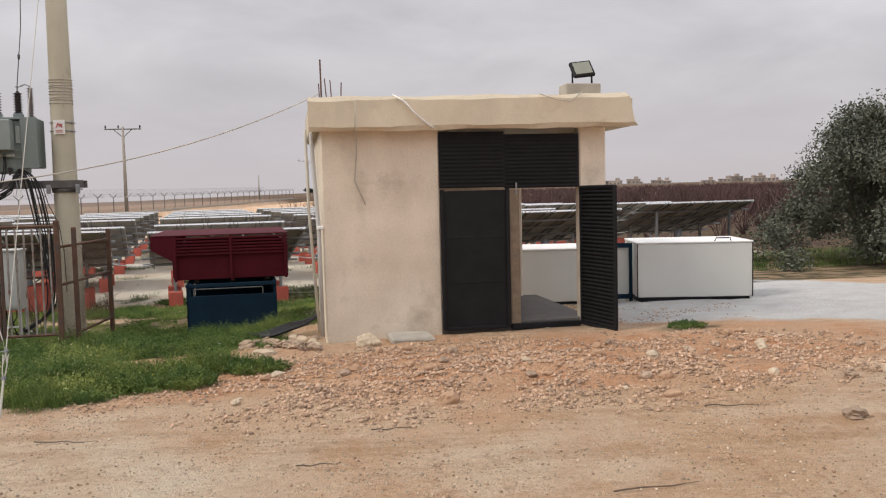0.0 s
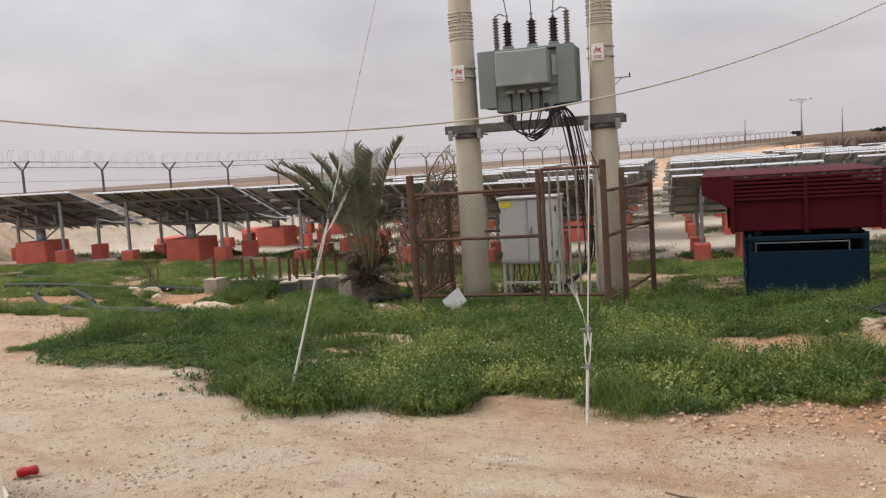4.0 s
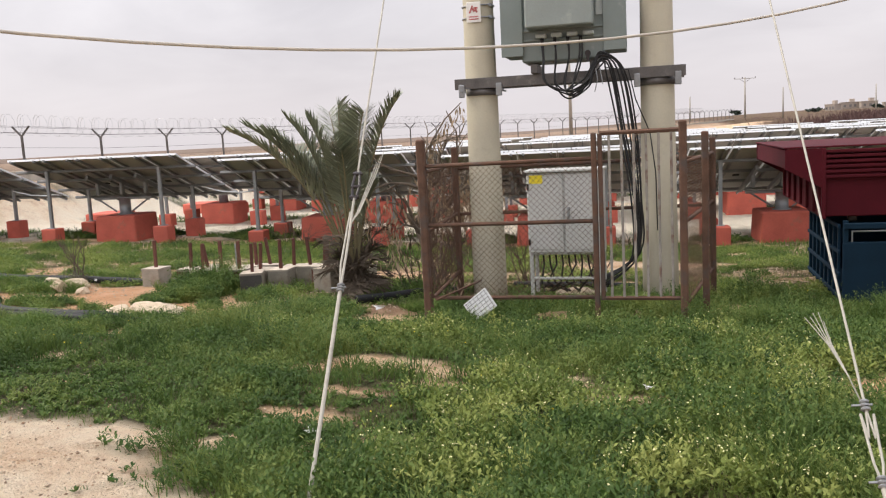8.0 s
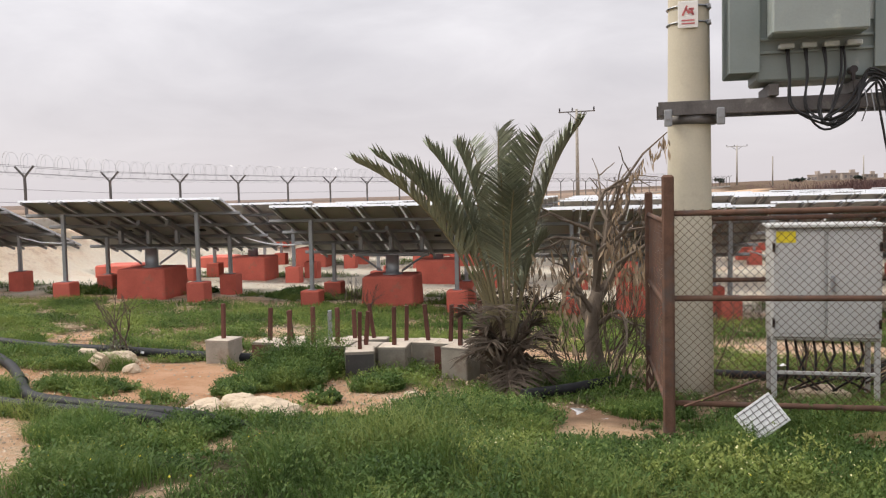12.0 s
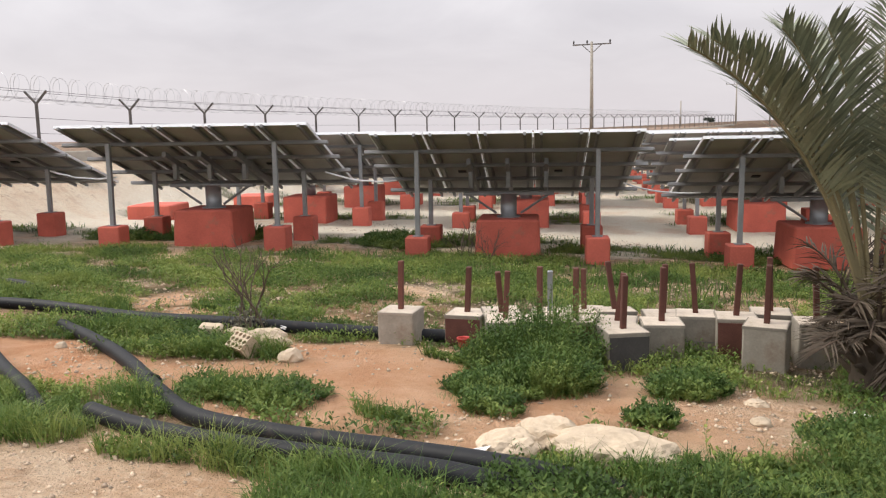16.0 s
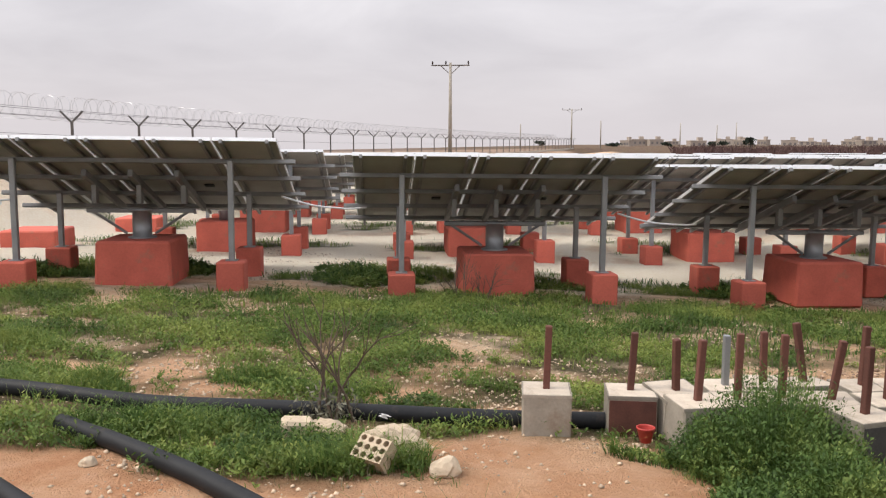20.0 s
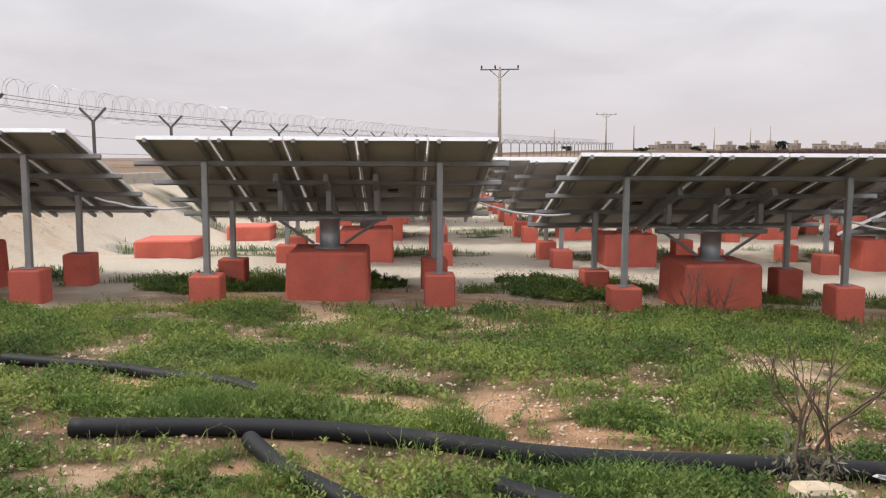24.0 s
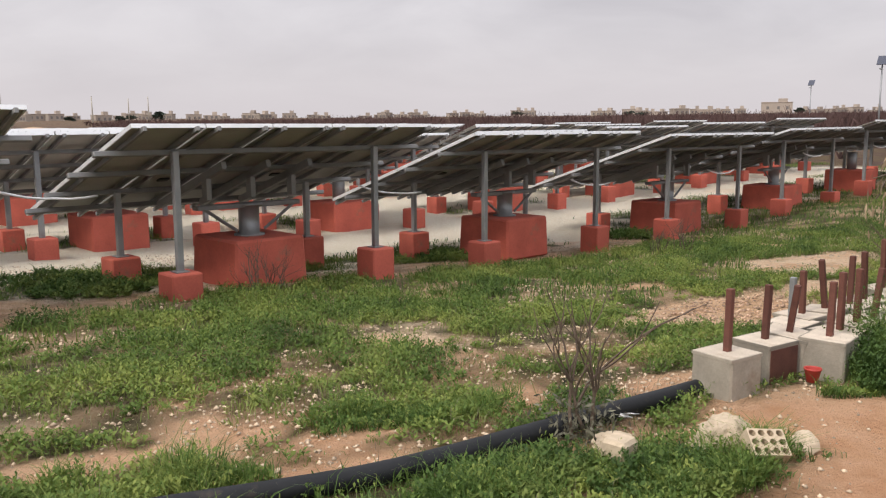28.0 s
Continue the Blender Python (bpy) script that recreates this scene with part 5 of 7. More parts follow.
# ---- white insulated boxes behind the hut ----
def white_box(x, y, w, d, h, turn, label, handle):
    r = thing("insulated_box", pose(x, y, gz(x, y), 0, 0, turn), label, "box", "white boxes behind the hut")
    part("body", Geo().box((0, 0, 0.10 + h / 2), (w, d, h), 0.01), M_PANELW, r)
    part("top_sheet", Geo().box((0, 0, 0.10 + h + 0.018), (w + 0.03, d + 0.03, 0.03), 0.008), M_WHITE, r, "bright white top sheet")
    part("plinth", Geo().box((0, 0, 0.05), (w - 0.08, d - 0.08, 0.11), 0.005), M_BLACK, r, "dark plinth")
    e = Geo()
    for sx in (-1, 1):
        e.box((sx * (w / 2), -d / 2, 0.10 + h / 2), (0.02, 0.02, h), 0.003)
    part("edge_trim", e, M_DARK, r, "dark edge trim")
    if handle:
        part("handle", Geo().tube([(w * 0.18, -d / 2 + 0.06, h + 0.13), (w * 0.19, -d / 2 + 0.02, h + 0.19), (w * 0.31, -d / 2 + 0.02, h + 0.19), (w * 0.32, -d / 2 + 0.06, h + 0.13)], 0.012, 6), M_DARK, r)
    return r


white_box(3.60, 17.15, 2.06, 1.5, 0.98, 0, "off-white insulated box with a bright top on pale ground", True)
white_box(0.9, 17.6, 2.2, 1.5, 0.98, 4, "off-white insulated box standing behind the open hut door", False)
fr = thing("steel_frame", pose(2.28, 16.75, gz(2.3, 16.8)), "dark blue steel frame between two white boxes", "frame")
for x in (-0.20, 0.22):
    part("upright", Geo().box((x, 0, 0.55), (0.06, 0.06, 1.1), 0.006), M_NAVY, fr)
for z in (0.10, 1.06):
    part("rail", Geo().box((0.01, 0, z), (0.36, 0.05, 0.09), 0.006), M_NAVY, fr)
part("infill", Geo().box((0.01, 0.03, 0.58), (0.36, 0.02, 0.86), 0.003), M_PANELW, fr)


# ---- painted steel cargo boxes ----
CT = 17.0
blue = thing("cargo_box", pose(-5.60, 15.72, gz(-5.0, 16.2) - 0.02, 0, 0, CT), "navy blue steel cargo box with ribbed sides on the grass", "cargo box")


def tray(root, w, d, h, material, ribs, z0=0.0, x0=0.0, y0=0.0, wall=0.05):
    part("front_panel", Geo().box((x0 + w / 2, y0 + wall / 2, z0 + h / 2), (w, wall, h), 0.012), material, root)
    part("rear_panel", Geo().box((x0 + w / 2, y0 + d - wall / 2, z0 + h / 2), (w, wall, h), 0.012), material, root)
    for x in (x0 + w - wall / 2, x0 + wall / 2):
        part("side_panel", Geo().box((x, y0 + d / 2, z0 + h / 2), (wall, d - 2 * wall - 0.004, h - 0.01), 0.012), material, root)
    part("floor_panel", Geo().box((x0 + w / 2, y0 + d / 2, z0 + 0.05), (w - 0.12, d - 0.12, 0.05), 0.005), material, root)
    for k in range(ribs):
        part("side_rib", Geo().box((x0 - 0.018, y0 + d * (k + 0.5) / ribs, z0 + h / 2), (0.034, 0.05, h - 0.08), 0.006), material, root)


part("front_panel", Geo().box((0.79, 0.025, 0.37), (1.58, 0.05, 0.74), 0.012), M_NAVY, blue)
part("rear_panel", Geo().box((0.79, 2.175, 0.49), (1.58, 0.05, 0.98), 0.012), M_NAVY, blue)
part("side_panel", Geo().box((1.555, 1.1, 0.49), (0.05, 2.09, 0.97), 0.012), M_NAVY, blue)
part("floor_panel", Geo().box((0.79, 1.1, 0.05), (1.46, 2.08, 0.05), 0.005), M_NAVY, blue)
for k in range(8):
    part("side_rib", Geo().box((-0.018, 0.14 + 0.275 * k, 0.49), (0.034, 0.06, 0.90), 0.006), M_NAVY, blue)
for x in (0.03, 1.55):
    part("corner_post", Geo().box((x, 0.03, 0.865), (0.055, 0.055, 0.25), 0.006), M_NAVY, blue)
for x in (0.10, 1.33):
    part("stanchion", Geo().box((x, 0.03, 0.80), (0.018, 0.018, 0.13), 0.003), M_STEEL, blue, "worn bare steel stanchion")
part("inner_rail", Geo().tube([(0.10, 0.03, 0.862), (1.33, 0.03, 0.862)], 0.010, 6), M_STEEL, blue, "worn bare steel rail")
part("top_rail", Geo().box((0.79, -0.018, 0.93), (1.58, 0.034, 0.07), 0.008), M_NAVY, blue)
for z in (0.10, 0.36, 0.62, 0.92):
    part("side_rail", Geo().box((-0.03, 1.1, z), (0.03, 2.1, 0.045), 0.006), M_NAVY, blue)
for x in (0.12, 1.46):
    part("skid", Geo().box((x, 1.1, -0.02), (0.09, 2.1, 0.08), 0.008), M_NAVY, blue)
red = thing("cargo_box", pose(-5.60, 15.72, gz(-5.0, 16.2) + 0.98, 0, 0, CT), "maroon louvred steel cargo box stacked on a blue one", "cargo box")
tray(red, 2.05, 3.0, 0.62, M_MAROON, 6, 0.03, -0.24, 0.12)
for k in range(6):
    part("louvre", Geo().box((0.80, 0.085, 0.50 + 0.058 * k), (2.04, 0.05, 0.036), 0.006), M_MAROON, red)
for y in (0.09, 3.05):
    part("overhang_bracket", Geo().add([(x, yy, z) for yy in (y - 0.03, y + 0.03) for x, z in ((-0.20, 0.36), (-0.62, 0.60), (-0.62, 0.83), (-0.20, 0.83))],
                                       [(0, 1, 2, 3), (7, 6, 5, 4), (0, 4, 5, 1), (1, 5, 6, 2), (2, 6, 7, 3), (3, 7, 4, 0)]), M_MAROON, red)
part("overhang_side", Geo().box((-0.60, 1.57, 0.715), (0.03, 2.88, 0.22), 0.006), M_MAROON, red)
part("top_sheet", Geo().box((0.60, 1.60, 0.845), (2.46, 3.05, 0.02), 0.004), M_MAROON, red)
for y in (0.3, 2.0):
    for x in (0.15, 0.8, 1.42):
        part("bearer", Geo().box((x, y, 0.0), (0.10, 0.10, 0.09), 0.01), M_DARK, red, "dark packing block")
for x in (-0.2, 0.785, 1.77):
    part("corner_post", Geo().box((x, 0.075, 0.42), (0.045, 0.05, 0.82), 0.006), M_MAROON, red)


# ---- rusty enclosure round the cabinet ----
F = {"a": Vector((-9.42, 12.78)), "b": Vector((-7.66, 13.30)), "c": Vector((-6.82, 13.54)), "d": Vector((-10.13, 14.68)), "e": Vector((-7.10, 15.85))}
enc = thing("fence", pose(0, 0, 0), "rusty pipe fence with chain-link mesh round the cabinet", "fence")


def post(p, top, r, parent, name="post", material=M_RUST):
    z = gz(p.x, p.y)
    g = Geo().box((p.x, p.y, (z - 0.2 + top) / 2), (r, r, top - z + 0.2), r * 0.18, rot2(BT - 4))
    return part(name, g, material, parent)


for k, top, r in (("a", 1.76, 0.09), ("b", 1.74, 0.055), ("c", 1.82, 0.078), ("d", 1.63, 0.075), ("e", 1.60, 0.075)):
    post(F[k], top, r, enc)
post(F["c"] + Vector((0.16, 0.22)), 1.70, 0.07, enc)


def rails(p, q, zs, parent, r=0.022):
    for z in zs:
        part("rail", Geo().tube([(p.x, p.y, z), (q.x, q.y, z + 0.01)], r, 8), M_RUST, parent, smooth=True)


rails(F["a"], F["b"], (1.47, 0.83, 0.03), enc)
rails(F["a"], F["d"], (1.40, 0.75, -0.02), enc)
rails(F["c"], F["e"], (1.40, 0.80, -0.05), enc)
rails(F["d"], F["e"], (1.35, 0.75), enc)


def chain_link(p, q, z0, z1, cell=0.062):
    """Diagonal wires of a chain-link panel."""
    g = Geo()
    d = q - p
    L, h = d.length, z1 - z0
    d = d / L
    n = Vector((-d.y, d.x)) * 0.0018
    s = -h
    while s < L:
        for o in (1, -1):
            a, b = (s, s + h) if o > 0 else (s + h, s)
            za, zb = z0, z1
            if a == b:
                continue
            lo, hi = max(min(a, b), 0), min(max(a, b), L)
            if hi <= lo:
                continue
            f = lambda t: za + (zb - za) * (t - a) / (b - a)
            P, Q = p + d * lo, p + d * hi
            g.tube([(P.x + n.x * o, P.y + n.y * o, f(lo)), (Q.x + n.x * o, Q.y + n.y * o, f(hi))], 0.0022, 3, False)
        s += cell
    return g


part("chain_link", chain_link(F["a"], F["b"], 0.0, 1.50), M_RUST, enc, "thin rusty chain-link mesh")
part("chain_link", chain_link(F["a"], F["d"], -0.05, 1.42), M_RUST, enc, "thin rusty chain-link mesh")
part("chain_link", chain_link(F["c"], F["e"], -0.05, 1.42), M_RUST, enc, "thin rusty chain-link mesh")
part("loose_bar", Geo().tube([(F["a"].x + 0.12, F["a"].y - 0.03, 0.02), (F["a"].x + 0.62, F["a"].y + 0.10, 0.24)], 0.011, 6), M_RUST, enc)

fgate = thing("metal_gate", pose(0, 0, 0), "barred steel gate in the rusty fence, standing shut", "gate")
gp, gd = F["b"] + Vector((0.06, 0.016)), (F["c"] - F["b"])
gd2 = gd * 0.92
for s in (0.0, 1.0):
    p = gp + gd2 * s
    part("stile", Geo().box((p.x, p.y, 0.87), (0.045, 0.045, 1.72), 0.006, rot2(16)), M_RUST, fgate)
for z in (1.73, 0.03):
    a, b = gp, gp + gd2
    part("gate_rail", Geo().tube([(a.x, a.y, z), (b.x, b.y, z)], 0.024, 6), M_RUST, fgate)
for k in range(6):
    p = gp + gd2 * ((k + 0.75) / 6.6)
    part("bar", Geo().box((p.x, p.y, 0.87), (0.026, 0.026, 1.70), 0.004, rot2(16)), M_BARS, fgate, "grey flaking bar")

# ---- the cabinet ----
CM = pose(-8.93, 14.32, 0.0, 0, 0, 15.6)
cab = thing("electrical_cabinet", CM, "light grey two-door steel cabinet on legs with a yellow sticker", "cabinet")
part("body", Geo().box((0.45, 0.22, 0.79), (0.90, 0.42, 1.00), 0.012), M_CAB, cab)
part("roof_plate", Geo().box((0.45, 0.21, 1.305), (0.95, 0.50, 0.03), 0.006), M_CAB, cab)
for x, n in ((0.225, 1), (0.675, -1)):
    d = part("cabinet_door", Geo().box((x, 0.0, 0.79), (0.425, 0.024, 0.94), 0.008), M_CAB, cab)
    part("panel", Geo().box((x, -0.014, 0.79), (0.36, 0.008, 0.86), 0.003), M_CAB, d)
    for z in (0.45, 1.12):
        part("hinge", Geo().tube([(x - n * 0.205, -0.018, z - 0.04), (x - n * 0.205, -0.018, z + 0.04)], 0.012, 6), M_DARK, d)
part("handle", Geo().box((0.50, -0.03, 0.80), (0.03, 0.04, 0.14), 0.006), M_STEEL, cab)
part("sticker", Geo().box((0.12, -0.0195, 1.21), (0.16, 0.004, 0.10), 0), M_YELLOW, cab, "yellow warning sticker")
for x in (0.03, 0.87):
    for y in (0.04, 0.40):
        part("leg", Geo().box((x, y, 0.04), (0.045, 0.045, 0.56), 0.005), M_CAB, cab)
part("foot_rail", Geo().box((0.45, 0.03, 0.0), (0.8, 0.03, 0.03), 0.004), M_CAB, cab)
for k in range(9):
    x = 0.14 + 0.078 * k
    part("cable", Geo().tube([(x, 0.2, 0.31), (x + 0.02, 0.15, 0.15), (x + 0.10 * math.sin(k * 2.1), 0.05, -0.05), (x + 0.25 * math.sin(k * 1.3), 0.25, -0.20)], 0.012, 6), M_RUBBER, cab, smooth=True)

t_ = thing("loose_tile", pose(-8.74, 12.72, gz(-8.74, 12.72) + 0.19, 68, -38, 18), "pale patterned tile leaning on the bottom rail", "tile")
part("tile", Geo().box((0, 0, 0), (0.30, 0.24, 0.018), 0.003), M_CARD, t_)
for k in range(6):
    part("grid_line", Geo().box((0, -0.1 + 0.04 * k, 0.0105), (0.28, 0.005, 0.003), 0), M_BEAM, t_)
    part("grid_line", Geo().box((-0.125 + 0.05 * k, 0, 0.0105), (0.005, 0.22, 0.0025), 0), M_BEAM, t_)
g = Geo()
for k in range(6):
    a = k * 1.1
    g.add([(0, 0, 0.02), (0.17 * math.cos(a), 0.10 * math.sin(a), 0.05), (0.20 * math.cos(a + 0.5), 0.11 * math.sin(a + 0.5), 0.10 - 0.01 * k), (0.03, 0.02, 0.11)], [(0, 1, 2), (0, 2, 3)])
solo("torn_carton", g, M_CARTON, "torn brown carton lying in the grass", "carton", m=pose(-8.05, 12.95, gz(-8.05, 12.95) + 0.03, 10, 0, 30))


# ---- concrete footings with stub posts ----
def footing(x, y, top, turn, lean, tall, face=None, tipped=0.0, post_mat=None, stacked=False):
    """A cast block whose top face lies at the height top, with a stub of square tube in it."""
    z = gz(x, y)
    h = max(0.29, top - z + 0.03)
    r = thing("footing", pose(x, y, top - 0.245, tipped, 0, turn), "square concrete footing with a rusty stub post" if face is None else "square footing with a dark front face and a rusty stub post", "footing", "spare footings")
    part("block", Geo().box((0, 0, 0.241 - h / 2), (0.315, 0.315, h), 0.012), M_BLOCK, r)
    # top face in a paler colour than the sides
    part("cap", Geo().box((0, 0, 0.245), (0.302, 0.302, 0.008), 0.003), M_CAP, r, "pale top face")
    rim = Geo()
    for k in range(4):
        m3 = Matrix.Rotation(radians(90 * k), 3, "Z")
        rim.box(m3 @ Vector((0, -0.157, 0.236)), (0.318, 0.006, 0.022), 0.001, m3)
    part("mould_rim", rim, M_BLOCK, r)
    if stacked:
        part("crack", Geo().box((0, -0.1585, 0.241 - h * 0.55), (0.316, 0.003, 0.010), 0), M_CONC_D, r, "dark crack across the face")
    # thin plate that gives the front a darker colour than the block
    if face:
        part("front_face", Geo().box((0.0, -0.160, 0.232 - h / 2), (0.30, 0.006, h - 0.03), 0.001), face, r, "dark front face")
    lx = math.sin(radians(lean))
    part("stub_post", Geo().box((lx * tall / 2, 0.0, 0.235 + tall / 2), (0.044, 0.044, tall), 0.005, Matrix.Rotation(radians(lean), 3, "Y")), post_mat or M_RUSTPOST, r)
    return r


for a in ((-14.97, 13.69, 0.01, 13, 1.5, 0.43), (-14.45, 13.92, -0.015, 12, 3, 0.40, M_RUSTPOST), (-14.18, 14.02, -0.005, 34, -6, 0.37, None, 8), (-14.02, 13.76, 0.0, 26, 3, 0.40), (-13.78, 13.90, -0.01, 10, 0.5, 0.44),
          (-13.85, 14.30, -0.03, 20, 0, 0.36, None, 0, M_STEEL), (-13.51, 14.00, 0.0, 12, 0.5, 0.42, M_RUSTPOST), (-13.60, 14.45, -0.02, 15, -1, 0.36), (-13.33, 14.46, -0.005, 28, -8, 0.42, None, -4),
          (-13.21, 14.13, -0.015, 14, 7, 0.40, M_RUSTPOST, 3), (-13.06, 13.80, 0.0, 35, 1.5, 0.42, M_DARK_FACE), (-12.87, 14.19, -0.005, 22, 1, 0.44), (-12.96, 14.58, -0.025, 24, 2, 0.42), (-12.71, 14.66, -0.02, 14, -5, 0.43, None, 0, None, True),
          (-12.38, 14.60, 0.0, 16, 3, 0.43, M_RUSTPOST), (-12.11, 14.34, 0.015, 2, 1, 0.46), (-12.17, 14.95, -0.015, 12, -2, 0.46), (-11.80, 14.75, -0.02, 18, -3, 0.44)):
    footing(*a)
bk = thing("bucket", pose(-14.32, 13.60, gz(-14.32, 13.60) + 0.03) @ Matrix.Scale(0.64, 4), "small red plastic bucket beside the footings", "bucket")
part("shell", Geo().lathe([(0.055, 0.0), (0.085, 0.13), (0.092, 0.135), (0.092, 0.15), (0.080, 0.15), (0.078, 0.135), (0.05, 0.012)], 18), M_BUCKET, bk, smooth=True)
part("inner_disc", Geo().lathe([(0.058, 0.075), (0.01, 0.08)], 14), M_CONC_D, bk, "dark disc inside")


# ---- black pipes ----
def spline(pts, k=8):
    P = [Vector(p) for p in pts]
    out = []
    for i in range(len(P) - 1):
        p0, p1, p2, p3 = P[max(i - 1, 0)], P[i], P[i + 1], P[min(i + 2, len(P) - 1)]
        for s in range(k):
            t = s / k
            out.append(0.5 * ((2 * p1) + (p2 - p0) * t + (2 * p0 - 5 * p1 + 4 * p2 - p3) * t * t + (3 * p1 - p0 - 3 * p2 + p3) * t ** 3))
    return out + [P[-1]]


def ground_pipe(xy, r, label, lift=0.0, material=M_PIPE, flange=None):
    end = len(xy) - 1
    pts = spline([(x, y, gz(x, y) + r * 0.92 + lift - (0.16 if i == end else 0)) for i, (x, y) in enumerate(xy)])
    ob = thing("pipe", pose(0, 0, 0), label, "pipe", "pipes on the ground")
    part("barrel", Geo().tube(pts, r, 14), material, ob, smooth=True)
    d = (pts[1] - pts[0]).normalized()
    # the end is closed: a black disc stands for the shade inside the bore
    part("bore_shade", Geo().tube([pts[0] - d * 0.004, pts[0] - d * 0.001], r * 0.82, 14), M_RUBBER, ob, "black disc for the shaded bore of the pipe")
    if flange:
        part("joint", Geo().tube([pts[flange] - d * 0.06, pts[flange] + d * 0.06], r * 1.18, 14), material, ob, smooth=True)
    return ob


ground_pipe(((-20.45, 12.47), (-19.53, 12.86), (-18.73, 13.05), (-17.6, 13.08), (-16.6, 13.3), (-15.9, 13.52), (-15.2, 13.74), (-14.3, 14.0), (-13.2, 14.35), (-12.0, 15.0)), 0.058, "long black plastic water pipe across the grass", flange=34)
ground_pipe(((-19.36, 12.70), (-18.95, 12.38), (-18.43, 12.08), (-17.85, 11.74), (-17.3, 11.50), (-16.7, 11.22), (-16.05, 10.94), (-15.55, 10.74)), 0.052, "black plastic pipe branching towards the track")
ground_pipe(((-17.8, 12.48), (-17.5, 12.38), (-17.22, 12.27), (-16.54, 12.0), (-15.9, 11.68), (-15.3, 11.34), (-14.72, 11.07), (-14.08, 11.05), (-13.37, 11.12), (-12.69, 11.15), (-12.05, 11.45)), 0.055, "bent black plastic pipe over the red soil", flange=36)
ground_pipe(((-15.36, 10.86), (-14.9, 10.80), (-14.3, 10.80), (-13.6, 10.86), (-12.9, 10.95), (-12.3, 11.1)), 0.055, "black plastic pipe with an open end in the grass")
ground_pipe(((-22.4, 13.8), (-21.87, 13.87), (-21.3, 13.86), (-20.85, 13.80), (-20.03, 13.70), (-19.6, 13.62)), 0.048, "thin dark pipe half hidden in grass")
ground_pipe(((-10.95, 13.45), (-10.7, 13.95), (-10.42, 14.75), (-10.3, 15.6)), 0.055, "black plastic pipe running past the palm", 0.02)
ground_pipe(((-10.0, 16.0), (-9.0, 16.1), (-8.0, 16.3), (-6.9, 16.5)), 0.05, "dark pipe behind the enclosure")
ground_pipe(((-19.0, 11.35), (-18.5, 11.30), (-18.0, 11.12), (-17.6, 10.9)), 0.012, "thin dark hose on the red soil")


# ---- rocks and stones ----
def rock(x, y, sx, sy, sz, seed, label, turn=0, material=M_ROCK, sink=0.25, group="limestone rocks"):
    bm = bmesh.new()
    bmesh.ops.create_icosphere(bm, subdivisions=4 if sx > 0.25 else 3, radius=0.5)
    o = Vector((seed * 3.7, seed * 1.3, seed * 0.7))
    for v in bm.verts:
        n = noise.fractal(v.co * 1.7 + o, 0.8, 2.1, 5) * 0.26 + abs(noise.noise(v.co * 4.5 + o)) * 0.16 - 0.05
        if material is M_STONE:
            n += (noise.cell(v.co * 2.6 + o) - 0.5) * 0.22
        v.co *= 1 + n
        v.co = Vector((v.co.x * sx, v.co.y * sy, max(v.co.z, -0.42) * sz))
    me = bpy.data.meshes.new("rock")
    bm.to_mesh(me)
    bm.free()
    me.materials.append(material)
    ob = new("rock", me)
    ob.matrix_basis = pose(x, y, gz(x, y) + sz * (0.42 - sink), 0, 0, turn)
    return tagged(ob, label, "rock", group)


for a in ((-12.45, 11.62, 0.62, 0.40, 0.24, 1, "broad pale limestone rock half sunk in sand", 15), (-12.92, 11.42, 0.34, 0.26, 0.20, 2, "pale limestone chunk beside a broad rock", 40), (-12.80, 11.70, 0.36, 0.30, 0.20, 7, "pale limestone lump on sand", 10),
          (-15.72, 12.80, 0.42, 0.30, 0.26, 3, "rounded pale limestone rock in the grass", 30), (-15.33, 12.64, 0.19, 0.15, 0.15, 5, "small pale stone in the grass", 50),
          (-16.25, 13.05, 0.26, 0.2, 0.14, 8, "flat tan stone beside the pipe", 0), (-17.2, 12.02, 0.10, 0.09, 0.08, 9, "fist-sized stone on red soil", 0),
          (-0.42, 8.15, 0.20, 0.16, 0.16, 11, "dark brown stone on the track", 20), (-1.35, 8.9, 0.15, 0.12, 0.11, 12, "dark stone on the track", 50), (-1.75, 12.05, 0.34, 0.26, 0.26, 13, "pale broken block at the foot of the hut", 10),
          (-2.95, 12.25, 0.22, 0.17, 0.15, 14, "grey rubble stone by the hut", 30), (-3.2, 12.6, 0.2, 0.15, 0.15, 15, "grey rubble stone by the hut", 70), (-3.5, 12.3, 0.22, 0.2, 0.14, 16, "grey rubble stone by the hut", 10),
          (-2.75, 12.0, 0.2, 0.18, 0.14, 17, "brown rubble stone by the hut", 0), (-3.05, 11.6, 0.34, 0.22, 0.12, 18, "flat stone in the grass edge", 0), (2.6, 7.1, 0.16, 0.14, 0.12, 19, "brown stone on the track", 0),
          (1.5, 8.1, 0.2, 0.13, 0.09, 20, "dark clod on the track", 20), (1.6, 8.9, 0.14, 0.12, 0.1, 21, "dark clod on the track", 0), (-8.6, 15.0, 0.5, 0.34, 0.24, 22, "tan limestone rock inside the fence", 15),
          (-12.0, 13.15, 0.16, 0.12, 0.06, 23, "flat stone on bare soil", 0), (-11.9, 12.7, 0.12, 0.1, 0.08, 24, "small stone on bare soil", 0)):
    rock(*a, material=M_CRUMB if "dark" in a[6] else M_STONE if "rubble" in a[6] or "brown" in a[6] else M_ROCK)


